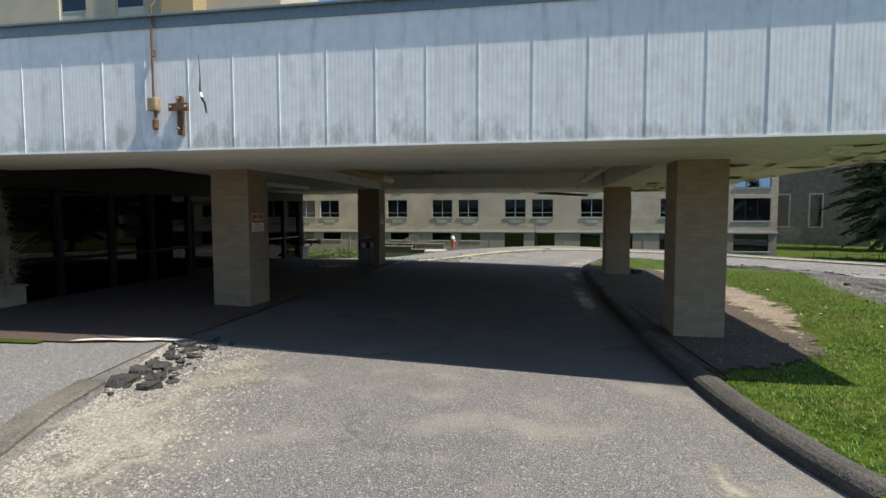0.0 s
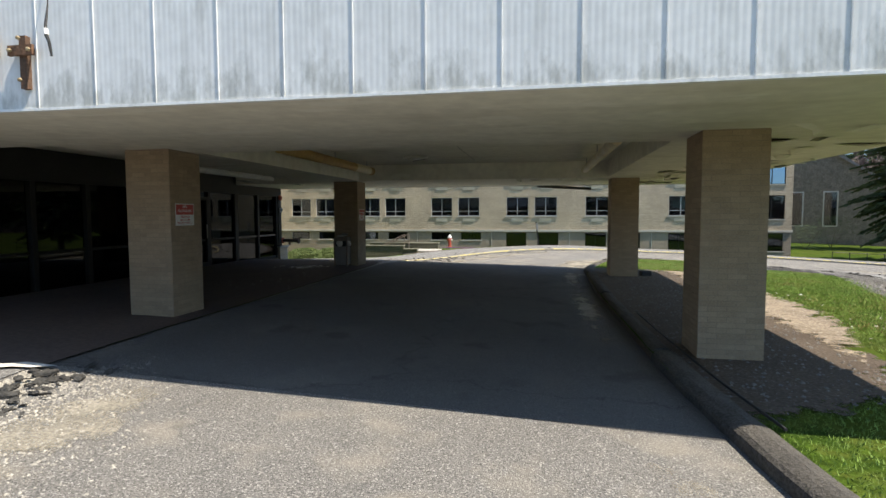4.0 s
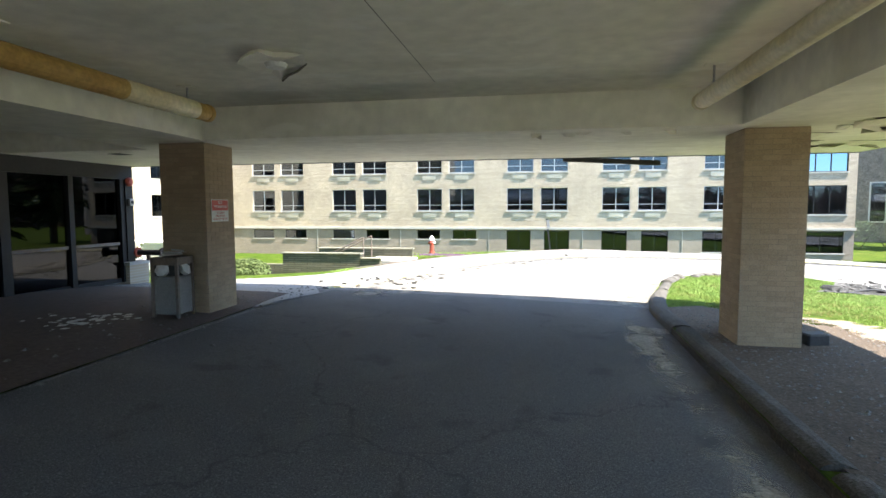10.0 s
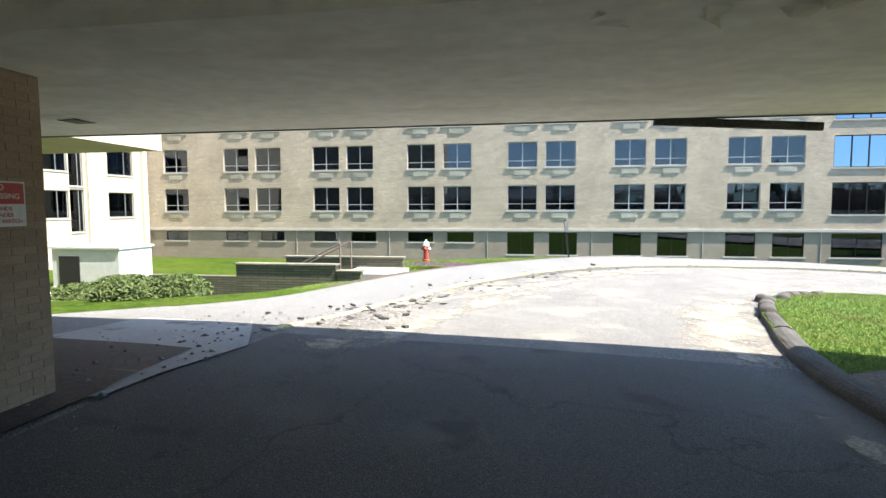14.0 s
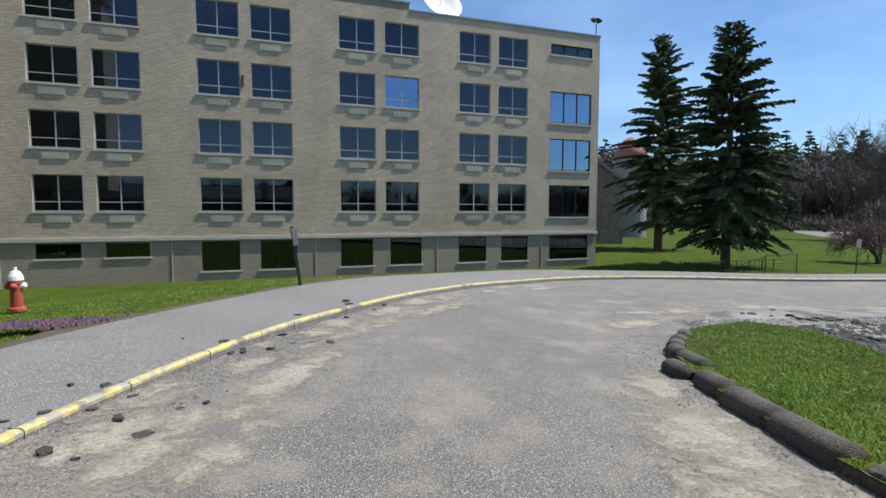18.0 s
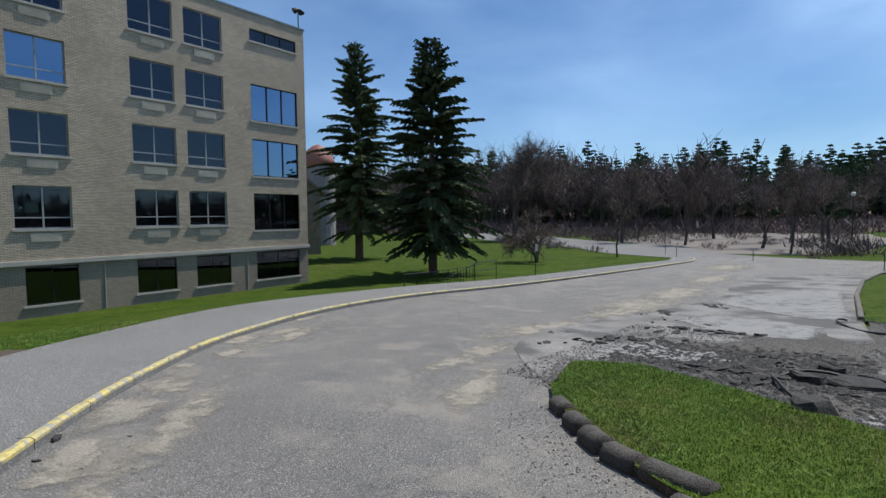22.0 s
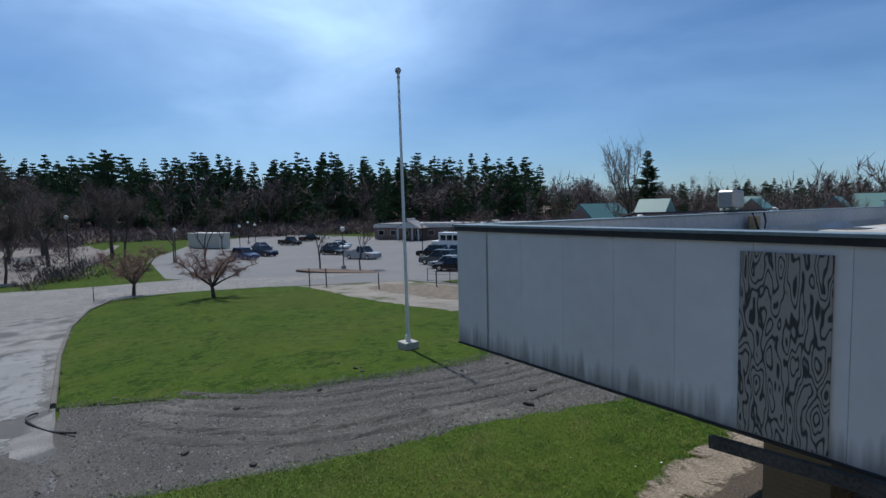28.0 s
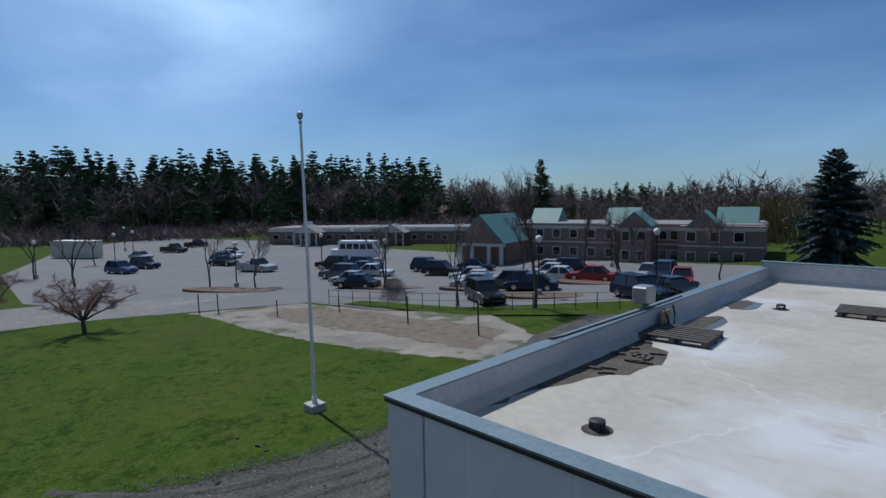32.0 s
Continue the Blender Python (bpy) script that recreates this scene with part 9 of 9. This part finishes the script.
# ---------------------------------------------------------------- far buildings
def gable(s, x0, x1, y0, y1, z0, z1):
    """A roof with its ridge along x."""
    ym = (y0 + y1) / 2
    s.add([(x0, y0, z0), (x1, y0, z0), (x1, y1, z0), (x0, y1, z0), (x0, ym, z1), (x1, ym, z1)], [(0, 1, 5, 4), (2, 3, 4, 5), (0, 4, 3), (1, 2, 5), (0, 3, 2, 1)])
    return s


def far_windows(parent, x0, x1, y, zs, step_, w, h):
    x = x0
    while x + w < x1:
        for z in zs:
            f = part("window", Shape().box(x, y - 0.06, z, x + w, y, z + h), M["far_white"], parent)
            part("pane", Shape().box(x + 0.1, y - 0.09, z + 0.1, x + w - 0.1, y - 0.06, z + h - 0.1), M["car_glass"], f)
        x += step_


lb = thing("low_clinic", "long low brown clinic building with white gabled porches", "building", pose(94.5, -46.5, -2.8, 0, 0, 213))
part("wall", Shape().box(-24, 0, 0, 26, 12, 2.7), M["far_brick"], lb)
part("fascia", Shape().box(-24.2, -0.2, 2.7, 26.2, 12.2, 3.4), M["far_white"], lb)
part("roof", Shape().box(-24, 0.3, 3.4, 26, 11.7, 3.6), M["shingle"], lb)
for x in (-13, 6):
    pc = part("porch", gable(Shape(), -1, 4, -3.0, 3.0, 2.7, 4.4), M["shingle"], lb, "grey gabled porch", at=pose(x, -1, 0, 0, 0, -90))
    part("gable_face", Shape().add([(4.03, -2.7, 2.75), (4.03, 2.7, 2.75), (4.03, 0, 4.2), (3.98, -2.7, 2.75), (3.98, 2.7, 2.75), (3.98, 0, 4.2)], [(0, 1, 2), (3, 5, 4), (0, 2, 5, 3), (1, 4, 5, 2), (0, 3, 4, 1)]), M["far_white"], pc)
    for k in (-2.5, -1.0, 1.0, 2.5):
        part("post", Shape().box(3.5, k - 0.15, 0, 3.8, k + 0.15, 2.7), M["far_white"], pc)
far_windows(lb, -23, 25, 0, (0.9,), 3.2, 1.5, 1.2)
part("vent_stack", Shape().box(-18, 5, 3.6, -16.4, 6.6, 4.7), M["far_white"], lb)

bb = thing("brick_clinic", "red-brown two-storey brick clinic with green metal gables", "building", pose(41.7, -35.6, -2.1, 0, 0, 192.6))
part("wall", Shape().box(-9, 0, 0, 16, 12, 5.0), M["far_brick"], bb)
part("wall", Shape().box(16, -1.6, 0, 24.5, 12, 5.0), M["far_brick"], bb)
for x0, x1, y0 in ((-9, 16, -0.1), (16, 24.6, -1.7)):
    part("band", Shape().box(x0, y0, 4.45, x1, 12.1, 4.8), M["vent"], bb, "pale band under the roof")
    part("band", Shape().box(x0, y0 + 0.03, 2.65, x1, y0 + 0.1, 2.8), M["vent"], bb, "pale string course")
part("flat_roof", Shape().box(-9, 0.2, 5.0, 24.3, 11.8, 5.12), M["shingle"], bb)
pj = part("projecting_bay", Shape().box(9.6, -2.8, 0, 13.2, 0, 4.9), M["far_brick"], bb)
part("band", Shape().box(9.5, -2.9, 4.45, 13.3, 0, 4.8), M["vent"], pj)
for x, y, r in ((11.4, -2.85, 1.8), (18.6, -1.65, 1.6)):
    part("bay_gable", gable(Shape(), -0.2, 4.5, -r - 0.2, r + 0.2, 4.95, 6.7), M["green_roof"], pj, "green metal gable roof", at=pose(x, y, 0, 0, 0, 90))
    part("gable_face", Shape().add([(-r, 0, 4.9), (r, 0, 4.9), (0, 0, 6.5), (-r, 0.1, 4.9), (r, 0.1, 4.9), (0, 0.1, 6.5)], [(0, 1, 2), (3, 5, 4), (0, 2, 5, 3), (1, 4, 5, 2), (0, 3, 4, 1)]), M["far_brick"], pj, at=pose(x, y - 0.24, 0))
for x, y in ((21.6, 3.0), (8.0, 5.0), (-3.0, 5.0)):
    part("roof_lantern", gable(Shape(), x - 2.2, x + 2.2, y, y + 4, 5.12, 7.0), M["green_roof"], bb, "green metal roof lantern")
for x in (10.4, 12.2):
    for z in (0.9, 3.2):
        f = part("window", Shape().box(x - 0.5, -2.86, z, x + 0.5, -2.8, z + 1.2), M["far_white"], pj)
        part("pane", Shape().box(x - 0.42, -2.89, z + 0.08, x + 0.42, -2.86, z + 1.12), M["car_glass"], f)
far_windows(bb, -2.0, 9.4, 0, (0.9, 3.2), 2.3, 1.1, 1.2)
far_windows(bb, 13.6, 16.0, 0, (0.9, 3.2), 1.2, 1.0, 1.2)
far_windows(bb, 16.8, 24.2, -1.6, (0.9, 3.2), 2.4, 1.1, 1.2)
eh = part("entrance_hall", Shape().box(-9.6, -7, 0, -3.2, 0, 2.9), M["far_brick"], bb)
part("hall_roof", gable(Shape(), -8.0, 3, -3.5, 3.5, 2.9, 6.5), M["green_roof"], eh, "steep green metal roof", at=pose(-6.4, 0, 0, 0, 0, 90))
part("hall_gable", Shape().add([(-3.1, 0, 2.9), (3.1, 0, 2.9), (0, 0, 6.1), (-3.1, 0.1, 2.9), (3.1, 0.1, 2.9), (0, 0.1, 6.1)], [(0, 1, 2), (3, 5, 4), (0, 2, 5, 3), (1, 4, 5, 2), (0, 3, 4, 1)]), M["far_brick"], eh, at=pose(-6.4, -8.05, 0))
for x in (-9.3, -7.6, -5.2, -3.5):
    part("porch_column", Shape().box(x - 0.2, -7.9, 0, x + 0.2, -7.5, 2.9), M["far_white"], eh)
part("porch_beam", Shape().box(-9.7, -7.95, 2.5, -3.1, -7.35, 2.9), M["far_white"], eh)

hall = thing("stone_hall", "fieldstone hall with a steep grey shingle roof", "building", pose(31, 76, -2.2, 0, 0, -28))
part("wall", Shape().box(-9, 0, 0, 9, 26, 7.0), M["fieldstone"], hall)
part("gable_wall", Shape().add([(-9, 0, 7), (9, 0, 7), (0, 0, 13.5), (-9, 0.4, 7), (9, 0.4, 7), (0, 0.4, 13.5)], [(0, 1, 2), (3, 5, 4), (0, 2, 5, 3), (1, 4, 5, 2), (0, 3, 4, 1)]), M["fieldstone"], hall)
part("roof", Shape().add([(-9.8, -0.4, 6.5), (0, -0.4, 14), (9.8, -0.4, 6.5), (-9.8, 26.4, 6.5), (0, 26.4, 14), (9.8, 26.4, 6.5), (-9.8, -0.4, 6.2), (0, -0.4, 13.6), (9.8, -0.4, 6.2), (-9.8, 26.4, 6.2), (0, 26.4, 13.6), (9.8, 26.4, 6.2)], [(0, 1, 4, 3), (1, 2, 5, 4), (6, 9, 10, 7), (7, 10, 11, 8), (0, 6, 7, 1), (1, 7, 8, 2), (3, 4, 10, 9), (4, 5, 11, 10)]), M["shingle"], hall)
for x in (-3.4, 0.2, 3.6):
    f = part("window", Shape().box(x - 0.75, -0.08, 2.2, x + 0.75, 0.0, 6.4), M["far_white"], hall)
    part("pane", Shape().box(x - 0.6, -0.12, 2.35, x + 0.6, -0.08, 6.25), M["glass"], f)
dm = thing("domed_tower", "low tower with a red-brown dome behind the spruces", "tower", pose(59, 95, -0.4))
part("drum", Shape().lathe([(2.6, -3), (2.6, 10.2)], 20), M["shingle"], dm)
part("dome", Shape().lathe([(2.75, 10.2), (2.6, 11.3), (1.95, 12.6), (1.0, 13.4), (0.1, 13.8)], 20), M["copper"], dm, "red-brown dome", smooth=True)

# bricks of the columns, last
for c in COLUMNS:
    column(*c)
